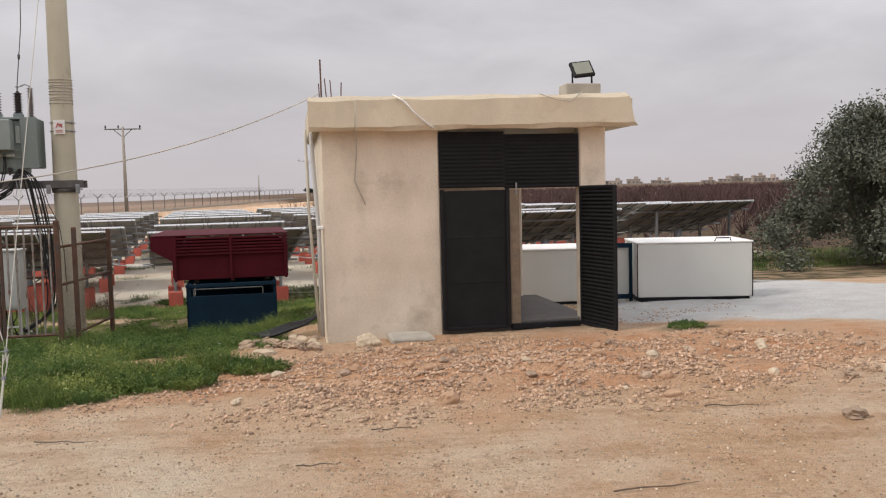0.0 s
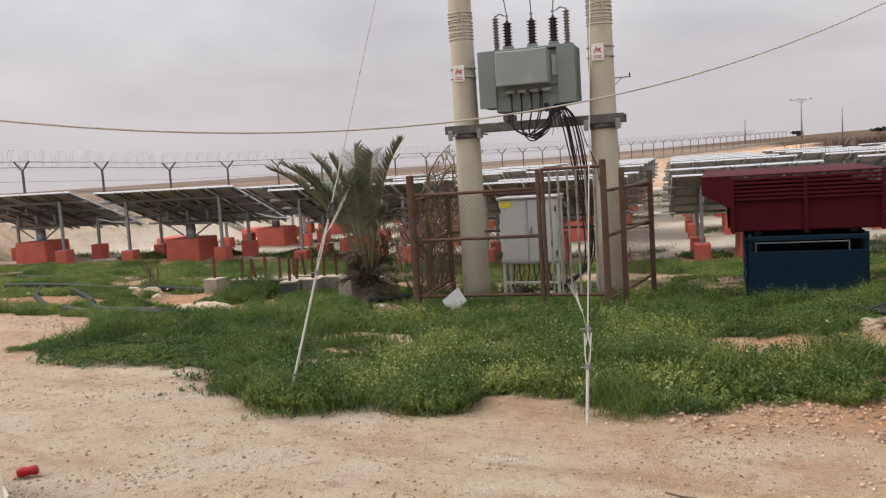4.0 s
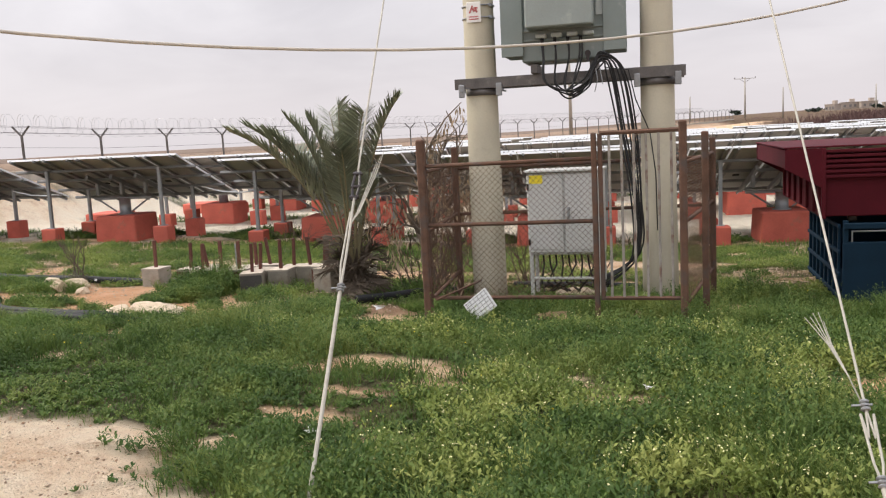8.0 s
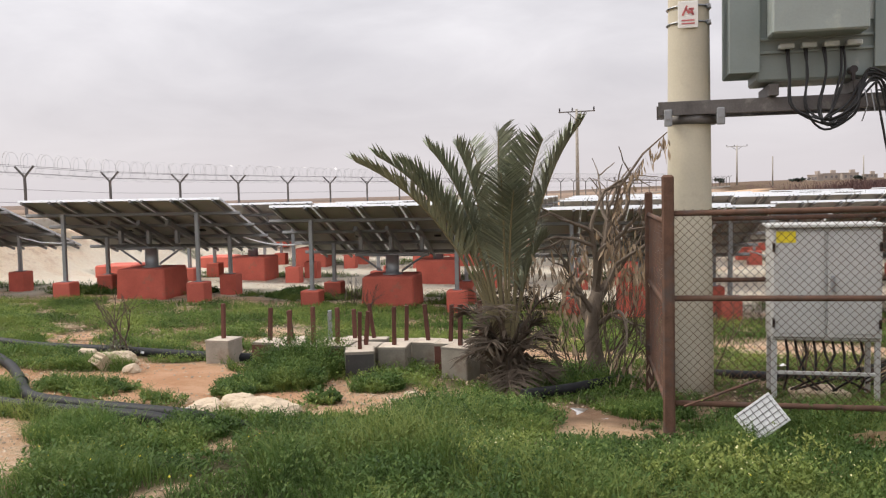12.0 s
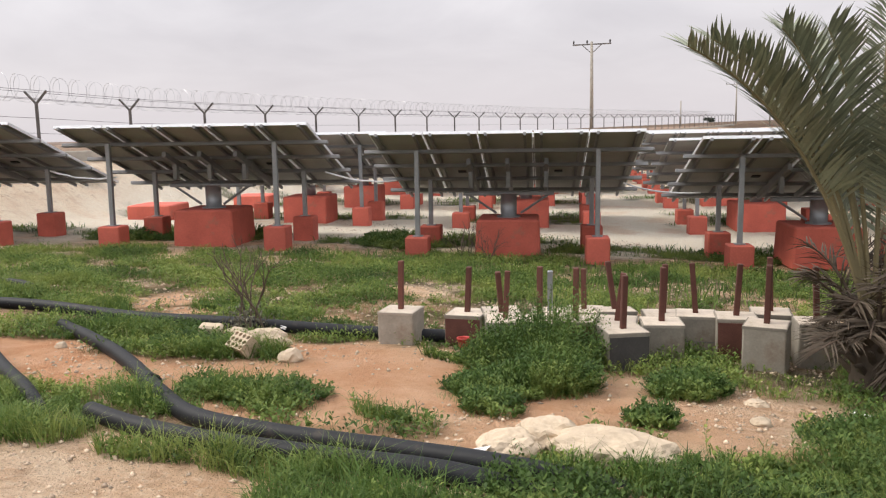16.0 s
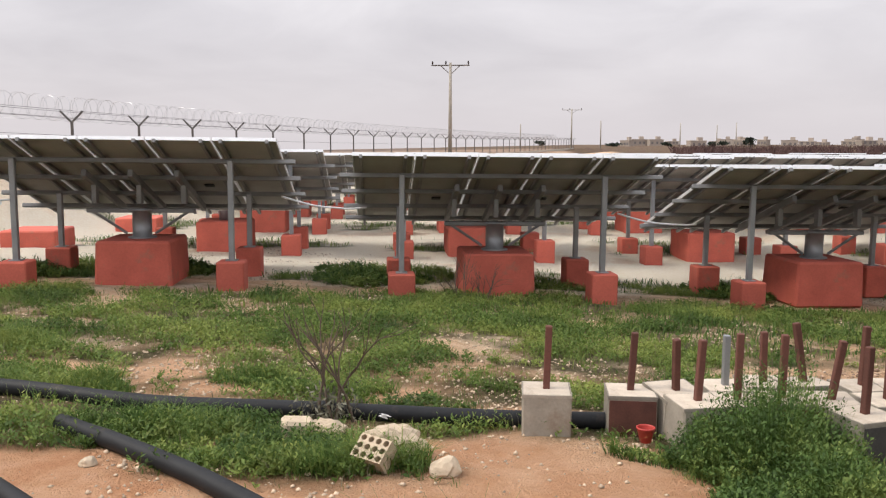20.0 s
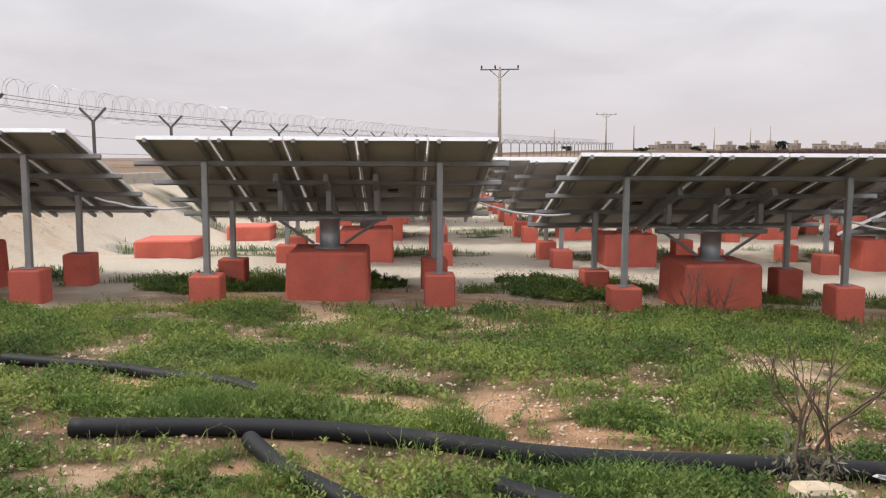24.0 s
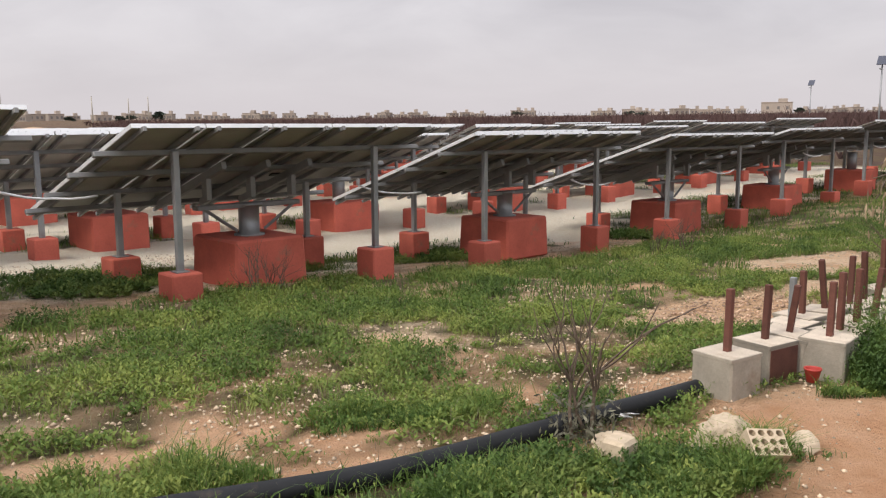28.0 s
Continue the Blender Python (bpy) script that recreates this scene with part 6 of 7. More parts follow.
def hollow_block(m):
    """A pale building block whose face shows a comb of round cells."""
    r = thing("hollow_block", m, "pale hollow building block with round cells", "building block")
    nx, nz, c, d = 4, 3, 0.068, 0.10
    for i in range(nx):
        for j in range(nz):
            cx, cz = (i - (nx - 1) / 2) * c, (j + 0.5) * c
            sq = [(cx + c / 2 * a, cz + c / 2 * b) for a, b in ((1, 0), (1, 1), (0, 1), (-1, 1), (-1, 0), (-1, -1), (0, -1), (1, -1))]
            hole = [(cx + 0.026 * math.cos(k * math.pi / 4), cz + 0.026 * math.sin(k * math.pi / 4)) for k in range(8)]
            vs = [(p[0], -0.1, p[1]) for p in sq] + [(p[0], -0.1, p[1]) for p in hole] + [(p[0], -0.1 + d, p[1]) for p in hole]
            fs = [(k, (k + 1) % 8, 8 + (k + 1) % 8, 8 + k) for k in range(8)] + [(8 + k, 8 + (k + 1) % 8, 16 + (k + 1) % 8, 16 + k) for k in range(8)] + [tuple(range(16, 24))]
            part("cell", Geo().add(vs, fs), M_BRICK, r)
    w, h = nx * c, nz * c
    part("shell", Geo().add([(-w / 2, -0.1, 0), (w / 2, -0.1, 0), (w / 2, -0.1, h), (-w / 2, -0.1, h), (-w / 2, 0.12, 0), (w / 2, 0.12, 0), (w / 2, 0.12, h), (-w / 2, 0.12, h)],
                            [(0, 4, 5, 1), (1, 5, 6, 2), (2, 6, 7, 3), (3, 7, 4, 0), (4, 7, 6, 5)]), M_BRICK, r)
    return r


hollow_block(pose(-15.72, 12.48, gz(-15.7, 12.5) + 0.04, -50, 5, -12) @ Matrix.Scale(0.72, 4))
tb = thing("stone_block", pose(-16.36, 12.84, gz(-16.36, 12.84) - 0.02, 4, 6, 35), "small tan squared stone block in the grass", "stone block")
part("block", Geo().box((0, 0, 0.08), (0.19, 0.14, 0.16), 0.018), M_ROCK, tb)


def pebbles(name, x, y, lo, hi, material, label, seed):
    r = np.random.default_rng(seed)
    n = len(x)
    s = lo + (hi - lo) * r.random(n) ** 3
    z = soil(x, y)
    base = np.array([(1, 0, 0), (0, 1, 0), (-1, 0, 0), (0, -1, 0), (0, 0, 0.7), (0, 0, -0.7)])
    k = base[None] * (0.6 + 0.8 * r.random((n, 6, 3)))
    a = r.random(n) * 6.28
    c_, s_ = np.cos(a)[:, None], np.sin(a)[:, None]
    k = np.stack([k[..., 0] * c_ - k[..., 1] * s_, k[..., 0] * s_ + k[..., 1] * c_, k[..., 2]], -1)
    vs = k * s[:, None, None] + np.stack([x, y, z + s * 0.25], -1)[:, None]
    f = np.array([(0, 1, 4), (1, 2, 4), (2, 3, 4), (3, 0, 4), (1, 0, 5), (2, 1, 5), (3, 2, 5), (0, 3, 5)])
    fs = (np.arange(n)[:, None, None] * 6 + f[None]).reshape(-1, 3)
    return tagged(new(name, np_mesh(name, vs.reshape(-1, 3), fs, material)), label, "stones", kind="stuff")


_near_hut = lambda x, y: np.clip(ell(x, y, 0.2, 9.9, 4.8, 2.6, 10) * 2, 0.0, 1) * np.clip((fbm(x, y, 1.6, 5) - 0.40) / 0.12, 0.05, 1)
_x, _y = scatter(-4.5, 5.5, 6.5, 13.2, 110000, _near_hut, 11)
pebbles("rubble", _x, _y, 0.003, 0.030, M_RUBBLE, "loose limestone rubble on the track before the hut", 12)
_x, _y = scatter(-12, 6, 0.5, 11.5, 60000, lambda x, y: np.clip((fbm(x + 3, y + 7, 2.1, 5) - 0.50) / 0.08, 0.02, 1.0), 113)
pebbles("earth_crumbs", _x, _y, 0.002, 0.014, M_CRUMB, "brown crumbs of earth and dead leaves on the track", 114)
_x, _y = scatter(-12, 6, 0.5, 9.5, 46000, lambda x, y: np.clip((fbm(x, y, 0.8) - 0.3) * 2.4, 0.1, 0.9), 13)
pebbles("pebbles", _x, _y, 0.0025, 0.016, M_PEBBLE, "small pebbles strewn over the sandy track", 14)
_x, _y = scatter(-8, -3, 4.0, 8.0, 26000, lambda x, y: np.clip(np.maximum(ell(x, y, -6.4, 6.1, 1.3, 0.5, 35), ell(x, y, -4.6, 5.7, 1.0, 0.35, 20)) * 1.6, 0, 0.8) * np.clip((fbm(x, y, 2.3, 4) - 0.42) / 0.1, 0.1, 1), 115)
pebbles("pebbles", _x, _y, 0.002, 0.017, M_PEBBLE, "crushed pale stone trodden into the track", 116)
_x, _y = scatter(-22, -10.5, 9.5, 15.5, 26000, lambda x, y: np.clip((fbm(x + 5, y, 1.1) - 0.35) * 3, 0.06, 0.9), 15)
pebbles("pebbles", _x, _y, 0.003, 0.022, M_PEBBLE, "pale stones strewn over red soil by the pipes", 16)
_x, _y = scatter(-24, 4, 13.2, 24, 110000, lambda x, y: np.clip((0.47 - fbm(x, y, 1.5, 5)) / 0.06, 0.04, 1) * np.clip((fbm(x - 5, y, 0.8) - 0.34) * 6, 0.10, 1), 17)
pebbles("pebbles", _x, _y, 0.003, 0.022, M_PEBBLE, "pale stones among the short grass", 18)
_x, _y = scatter(-15, -9.5, 15.2, 17.6, 6000, lambda x, y: np.clip(ell(x, y, -12.5, 16.4, 2.2, 0.9, 22) * 2, 0, 1), 19)
pebbles("rubble", _x, _y, 0.005, 0.030, M_RUBBLE, "spread of tan gravel beyond the footings", 20)

_r = random.Random(77)
for k in range(70):
    x, y = -3.0 + _r.gauss(0, 0.42), 12.45 + _r.gauss(0, 0.28)
    if y > 12.32 + (x + 2.4) * 0.25 and x > -2.5:
        continue
    w = _r.uniform(0.05, 0.14)
    rock(x, y, w * 1.3, w, w * 0.8, 40 + k, "broken grey-brown stone heaped at the corner of the hut", _r.uniform(0, 180), M_STONE if k % 6 else M_ROCK, 0.05, "rubble heap by the hut")
for k in range(80):
    x, y = _r.uniform(-2.6, 4.6), _r.uniform(8.4, 11.8)
    w = 0.04 + 0.10 * _r.random() ** 2.5
    rock(x, y, w * 1.3, w, w * 0.8, 90 + k, "fist-sized stone among rubble before the hut", _r.uniform(0, 180), (M_STONE, M_ROCK, M_STONE, M_CRUMB)[k % 4], 0.15, "stones before the hut")

# ---- plastered post with a coil of hose, and litter ----
pl = thing("plastered_post", pose(-7.25, 5.23, gz(-7.1, 5.3) - 0.03, 0, 0, 2), "short cream plastered post with rounded edges", "post")
part("shaft", Geo().box((0, 0, 0.36), (0.74, 0.74, 0.78), 0.055), M_LIME, pl)
part("skirt", Geo().lathe([(0.53, -0.06), (0.50, 0.02), (0.36, 0.05)], 18), M_LIME, pl)
co = thing("hose_coil", pose(-7.25, 5.25, gz(-7.1, 5.3) + 0.72, 0, 0, 20), "coil of white plastic hose lying on a plastered post", "hose")
for k in range(6):
    part("loop", Geo().tube([((0.25 + 0.012 * math.sin(k)) * math.cos(a), (0.25 + 0.012 * math.sin(k)) * math.sin(a), 0.022 + 0.034 * k + 0.006 * math.sin(3 * a + k)) for a in np.linspace(0, 6.283, 33)], 0.019, 8), M_COIL, co, smooth=True)
can = thing("drink_can", pose(-7.25, 5.91, gz(-7.25, 5.91) + 0.035, 90, 0, 150), "crushed red drink can on the track", "can")
part("shell", Geo().lathe([(0.024, -0.06), (0.032, -0.052), (0.030, -0.01), (0.026, 0.01), (0.032, 0.05), (0.025, 0.06)], 14), M_CAN, can, smooth=True)
part("rim", Geo().lathe([(0.0255, 0.06), (0.027, 0.064), (0.024, 0.066)], 14), M_STEEL, can)


def litter(x, y, s, seed, label="scrap of white plastic litter"):
    r = random.Random(seed)
    g = Geo()
    a0 = [(r.uniform(-1, 1) * s, r.uniform(-1, 1) * s, r.uniform(0, 0.6) * s) for _ in range(7)]
    g.add(a0, [(0, 1, 2), (1, 2, 3), (2, 3, 4), (3, 4, 5), (4, 5, 6)])
    solo("litter", g, M_LITTER, label, "litter", "scraps of litter", m=pose(x, y, gz(x, y) + 0.06))


for k, (x, y, s) in enumerate(((-7.7, 8.75, 0.07), (-7.55, 8.65, 0.05), (-6.2, 10.4, 0.05), (-15.95, 13.3, 0.07), (-13.0, 11.25, 0.06), (-10.2, 12.9, 0.08), (-9.9, 12.7, 0.05), (-18.4, 11.9, 0.06), (-11.4, 13.0, 0.07), (-9.2, 16.8, 0.07), (-8.3, 13.1, 0.05), (-3.9, 12.4, 0.06))):
    litter(x, y, s, k)
for k, (x, y, l, t) in enumerate(((-1.9, 5.6, 0.45, 10), (-1.2, 6.4, 0.3, -20), (-0.2, 5.2, 0.35, 40), (-3.4, 7.2, 0.5, -5), (0.9, 5.6, 0.5, 15), (-2.9, 5.0, 0.3, -30), (1.9, 7.6, 0.5, -15), (-0.8, 7.3, 0.35, 5))):
    z = gz(x, y) + 0.012
    solo("stick", Geo().tube([(x + l * (j / 6 - 0.5), y + l * 0.035 * math.sin(j * 1.9 + k) + l * 0.3 * (j / 6 - 0.5) * math.sin(k * 2.1), z + 0.004 * math.sin(j * 2.3)) for j in range(7)], [0.0055, 0.005, 0.005, 0.004, 0.004, 0.003, 0.002], 5), M_TWIG, "dry stick on the sandy track", "stick", "dry sticks")
pb = thing("rubble_hoses", pose(0, 0, 0), "dark hose offcuts piled at the corner of the hut", "hose")
for k in range(6):
    x, y = -3.1 - 0.07 * k, 13.35 + 0.05 * k
    part("hose", Geo().tube([(x + 0.45, y + 0.5, gz(x, y) + 0.40 - 0.04 * k), (x + 0.2, y + 0.15, gz(x, y) + 0.2), (x - 0.25, y - 0.12, gz(x, y) + 0.07), (x - 0.45, y - 0.1 + 0.06 * k, gz(x, y) + 0.04)], 0.022, 8), M_RUBBER, pb, smooth=True)
solo("broken_slab", Geo().box((0, 0, 0.02), (0.62, 0.42, 0.09), 0.02), M_CONC, "pale blue-grey slab of mortar at the foot of the hut", "slab", m=pose(-1.2, 12.42, gz(-1.2, 12.42) + 0.02, 6, 3, 20))


# ---- the young palm ----
def palm(x, y):
    r = random.Random(5)
    z = gz(x, y)
    root = thing("palm", pose(x, y, z), "young date palm with a skirt of dry fronds", "palm")
    part("trunk", Geo().lathe([(0.15, -0.1), (0.17, 0.10), (0.15, 0.30), (0.09, 0.45), (0.04, 0.55)], 14), M_PALMDRY, root, smooth=True)
    stubs = Geo()
    for k in range(46):
        a, h = k * 2.399, 0.05 + 0.5 * k / 46
        d = Vector((math.cos(a), math.sin(a), 0))
        stubs.tube([d * 0.10 + Vector((0, 0, h)), d * 0.20 + Vector((0, 0, h + 0.10)), d * 0.27 + Vector((0, 0, h + 0.24 * r.random()))], [0.030, 0.022, 0.008], 5)
    tagged(part("trunk_stubble", stubs, M_PALMDRY, root, "cut brown leaf bases"), kind="stuff")

    def frond(tip, dry, sag=0.0):
        """A stalk that rises from the crown and bows over to its tip, with two ranks of stiff leaflets."""
        tip = Vector(tip)
        flat = Vector((tip.x, tip.y, 0))
        d = flat.normalized() if flat.length > 1e-3 else Vector((1, 0, 0))
        p0 = Vector((0, 0, 0.40 if not dry else 0.26)) + d * 0.06
        mid = p0 + flat * 0.30 + Vector((0, 0, (tip.z - p0.z) * 0.72 + 0.12 + sag))
        n = 18
        pts = [p0 * (1 - t) ** 2 + mid * 2 * t * (1 - t) + tip * t * t for t in (i / n for i in range(n + 1))]
        f = part("frond", Geo().tube(pts, [0.016 * (1 - 0.85 * i / n) + 0.003 for i in range(n + 1)], 5), M_STALK if not dry else M_TWIG, root)
        vs, fs = [], []
        side0 = d.cross(Vector((0, 0, 1))).normalized()
        count = int(24 + 22 * (tip - p0).length)
        for i in range(count):
            t = 0.36 + 0.64 * (i + r.random() * 0.6) / count
            q = min(t, 0.999) * n
            j = min(int(q), n - 1)
            c = pts[j].lerp(pts[j + 1], q - j)
            tang = (pts[j + 1] - pts[j]).normalized()
            up = side0.cross(tang).normalized()
            ll = (0.37 * math.sin(math.pi * min(1, 0.34 + (t - 0.36) * 0.80)) + 0.05) * r.uniform(0.85, 1.12)
            if dry and r.random() < 0.45:
                continue
            for sgn in (-1, 1):
                fold = r.uniform(0.15, 0.5) if not dry else r.uniform(-0.5, 0.5)
                v = (tang * r.uniform(0.5, 0.75) * (0.75 + 0.5 * t) + side0 * sgn * r.uniform(0.75, 1.05) + up * fold).normalized()
                w = v.cross(up * 0.6 - side0 * sgn).normalized() * (0.0105 if not dry else 0.0065)
                ld = ll if not dry else ll * 0.75
                end = c + v * ld - Vector((0, 0, 0.06 * ld if not dry else 0.15 * ld))
                k = len(vs)
                vs += [c - w * 0.6, c + w * 0.6, c + v * ld * 0.45 + w, end, c + v * ld * 0.45 - w]
                fs += [(k, k + 1, k + 2, k + 4), (k + 4, k + 2, k + 3)]
        part("foliage", Geo().add(vs, fs), M_PALM if not dry else M_PALMDRY, f, "stiff grey-green leaflets" if not dry else "dry brown leaflets")

    # the tall fronds that shape the crown, then shorter ones between them
    for tip in ((-1.07, -1.00, 2.30), (-0.62, -0.40, 2.43), (-0.98, -0.78, 2.36), (-0.80, -0.62, 2.28), (-0.68, 0.55, 2.52), (-0.03, -0.05, 2.58), (0.54, -0.28, 2.46), (0.68, 0.30, 2.62), (0.27, -0.62, 2.15), (-0.85, 0.0, 2.02), (-0.36, -0.30, 2.42), (0.26, -0.02, 2.44)):
        frond(tip, False)
    for k in range(4):
        a, q = k * 2.399 + 0.5, r.uniform(0.35, 0.7)
        frond((q * math.cos(a), q * math.sin(a), r.uniform(1.5, 2.05)), False)
    for k in range(34):
        a, q = k * 2.399 + 0.4, r.uniform(0.2, 0.62)
        frond((q * math.cos(a), q * math.sin(a), r.uniform(0.12, 1.0)), True, r.uniform(-0.1, 0.25))


palm(-11.35, 13.95)


# ---- leafless trees and shrubs ----
def branching(g, p, d, length, rad, depth, r, spread=0.6, droop=0.0, tips=None, seg=4):
    pts, rs = [p.copy()], [rad]
    for i in range(seg):
        d = (d + Vector((r.gauss(0, 0.13), r.gauss(0, 0.13), r.gauss(0, 0.10) - droop))).normalized()
        p = p + d * length / seg
        pts.append(p.copy())
        rs.append(rad * (1 - 0.45 * (i + 1) / seg))
    g.tube(pts, rs, 6 if rad > 0.012 else 4, False)
    if depth == 0:
        if tips is not None:
            tips.append(p.copy())
        return
    for k in range(r.choice((2, 2, 3))):
        axis = d.orthogonal().normalized()
        axis.rotate(Matrix.Rotation(r.uniform(0, 6.283), 3, d))
        nd = d.copy()
        nd.rotate(Matrix.Rotation(r.uniform(0.35, 1.0) * spread * 1.4, 3, axis))
        branching(g, pts[-1 - (k % 2)], nd, length * r.uniform(0.62, 0.85), rad * 0.58, depth - 1, r, spread, droop, tips, seg)


def bare_tree(x, y):
    r = random.Random(9)
    root = thing("bare_tree", pose(x, y, gz(x, y)), "small leafless fig tree with hanging dead leaves", "tree")
    tips = []
    part("trunk", Geo().tube([(0.04, 0, -0.1), (0.0, 0.0, 0.25), (-0.04, -0.02, 0.50), (-0.02, -0.02, 0.75), (0.05, -0.05, 0.98)], [0.13, 0.095, 0.085, 0.08, 0.07], 10), M_BARK, root, smooth=True)
    # (direction, first height, length, thickness, generations)
    for (dx, dy, dz), z, long, rad, deep in (((-0.55, -0.1, 0.8), 0.55, 0.50, 0.040, 3), ((0.35, -0.45, 1.0), 0.95, 0.55, 0.042, 3), ((-0.15, 0.35, 1.0), 0.95, 0.62, 0.042, 3), ((0.60, 0.1, 0.75), 0.80, 0.52, 0.036, 3), ((0.05, -0.35, 1.0), 0.98, 0.70, 0.034, 3),
                                               ((-0.35, -0.5, 0.7), 0.70, 0.45, 0.030, 3), ((0.75, -0.2, 0.45), 0.62, 0.42, 0.028, 3), ((0.25, 0.5, 0.8), 0.90, 0.5, 0.03, 3)):
        g = Geo()
        branching(g, Vector((0, 0, z)), Vector((dx, dy, dz)).normalized(), long, rad * 1.3, deep, r, 0.55, 0.02, tips)
        part("limb", g, M_BARK, root)
    leaning = [Vector((0.25, -0.30, 1.55)), Vector((0.48, -0.57, 2.10)), Vector((0.70, -0.55, 2.40)), Vector((0.92, -0.49, 2.60))]
    part("limb", Geo().tube(leaning, [0.022, 0.016, 0.011, 0.006], 6), M_BARK, root, "leaning dead limb hung with dry leaves")
    spots = [(t.x + r.gauss(0, 0.06), t.y + r.gauss(0, 0.06), min(t.z, 1.25 + 0.45 * r.random()) - r.random() * 0.45) for t in tips for _ in range(8)]
    for k in range(90):
        q = r.random() * 2.99
        p = leaning[int(q)].lerp(leaning[int(q) + 1], q - int(q))
        spots.append((p.x + r.gauss(0, 0.015), p.y + r.gauss(0, 0.02), p.z - r.random() * 0.16))
    # dead leaves hang straight down from the twigs
    P = np.array(spots)
    rr = np.random.default_rng(3)
    down = np.stack([rr.normal(size=len(P)) * 0.25, rr.normal(size=len(P)) * 0.25, -np.ones(len(P))], -1) * (0.07 + 0.09 * rr.random(len(P)))[:, None]
    a_ = rr.random(len(P)) * 6.283
    side = np.stack([np.cos(a_), np.sin(a_), 0 * a_], -1) * (0.008 + 0.012 * rr.random(len(P)))[:, None]
    vs = np.stack([P, P + down * 0.5 + side, P + down, P + down * 0.5 - side], 1).reshape(-1, 3)
    ob = new("dead_leaves", np_mesh("dead_leaves", vs, np.arange(len(vs)).reshape(-1, 4), M_STRAW))
    ob.parent = root
    tagged(ob, "straw-coloured dead leaves")


bare_tree(-10.82, 15.02)


def shrub(x, y, h, n, seed, label, leafy):
    r = random.Random(seed)
    root = thing("shrub", pose(x, y, gz(x, y)), label, "shrub", "dry shrubs")
    for k in range(n):
        a = r.uniform(0, 6.28)
        g = Geo()
        branching(g, Vector((r.gauss(0, 0.07), r.gauss(0, 0.07), -0.02)), Vector((math.cos(a) * 0.26, math.sin(a) * 0.26, 1)).normalized(), h * r.uniform(0.36, 0.5), (0.013 if leafy else 0.010) * h ** 0.5, 2, r, 0.24 if leafy else 0.30, 0.0, None, 4)
        part("stem", g, M_TWIG, root)
    if leafy:
        pts = np.array([(r.gauss(0, 0.11), r.gauss(0, 0.10), abs(r.gauss(0.0, 0.13)) + 0.02) for _ in range(520)])
        vs, fs = leaf_cloud(pts, 0.013, seed, 1.6, 3.2)
        ob = new("leaves", np_mesh("leaves", vs, fs, mat("grey_green_shrub_leaves", (0.125, 0.12, 0.085), 0.8, vary=0.2, bump=0, island=0.3)))
        ob.parent = root
        tagged(ob, "small grey-green leaves near the ground")


shrub(-16.33, 13.24, 0.92, 5, 3, "dry leafless shrub with grey-green leaves at its foot", True)
for k, (x, y, h) in enumerate(((-17.2, 19.2, 0.6), (-9.7, 21.1, 0.6), (-16.9, 19.4, 0.5), (-10.1, 21.3, 0.5))):
    shrub(x, y, h, 9, 20 + k, "dead tan weeds beside a red base block", False)
for k, (x, y, h) in enumerate(((-10.95, 14.72, 1.15), (-10.55, 14.85, 1.25), (-10.75, 15.25, 1.3))):
    shrub(x, y, h, 9, 50 + k, "tangle of dry brown twigs under the bare tree", False)
shrub(-10.4, 15.9, 1.0, 8, 41, "tangle of dry twigs by the fence", False)
shrub(-10.0, 16.4, 1.2, 8, 42, "tangle of dry twigs by the fence", False)
shrub(-8.9, 16.4, 0.9, 8, 43, "tangle of dry twigs by the fence", False)


def olive(x, y, h, w):
    r = random.Random(12)
    root = thing("olive_tree", pose(x, y, gz(x, y)), "dense dark olive tree with an uneven crown", "tree")
    tips = []
    part("trunk", Geo().tube([(0, 0, -0.2), (0.1, 0, 0.7), (-0.1, 0.1, 1.5)], [0.34, 0.24, 0.18], 10), M_BARK, root, smooth=True)
    for k in range(9):
        a = k * 0.7
        g = Geo()
        branching(g, Vector((0, 0, 0.5 + 0.14 * k)), Vector((math.cos(a), math.sin(a), 0.9)).normalized(), h * 0.24, 0.09, 3, r, 0.6, 0.0, tips)
        part("limb", g, M_BARK, root)
    rr = np.random.default_rng(3)
    c = []
    for k in range(210):
        a, q, z = rr.random() * 6.283, rr.random() ** 0.5, rr.random()
        wide = w * (1 - 0.62 * z ** 1.5)
        c.append((q * wide * math.cos(a), q * wide * math.sin(a), 0.25 + z * (h - 0.7), 0.30 + 0.5 * rr.random()))
    c += [(t.x, t.y, t.z, 0.35) for t in tips[::3]]
    P = []
    for cx, cy, cz, cr in c:
        d = rr.normal(size=(640, 3))
        d /= np.linalg.norm(d, axis=1)[:, None]
        P.append(np.array([cx, cy, cz]) + d * (cr * (0.2 + 1.0 * rr.random((640, 1)))) * [1, 1, 0.9])
    vs, fs = leaf_cloud(np.concatenate(P), 0.043, 4, 0.9, 2.4)
    ob = new("crown", np_mesh("crown", vs, fs, M_OLIVE))
    ob.parent = root


olive(12.6, 27.2, 5.2, 4.6)


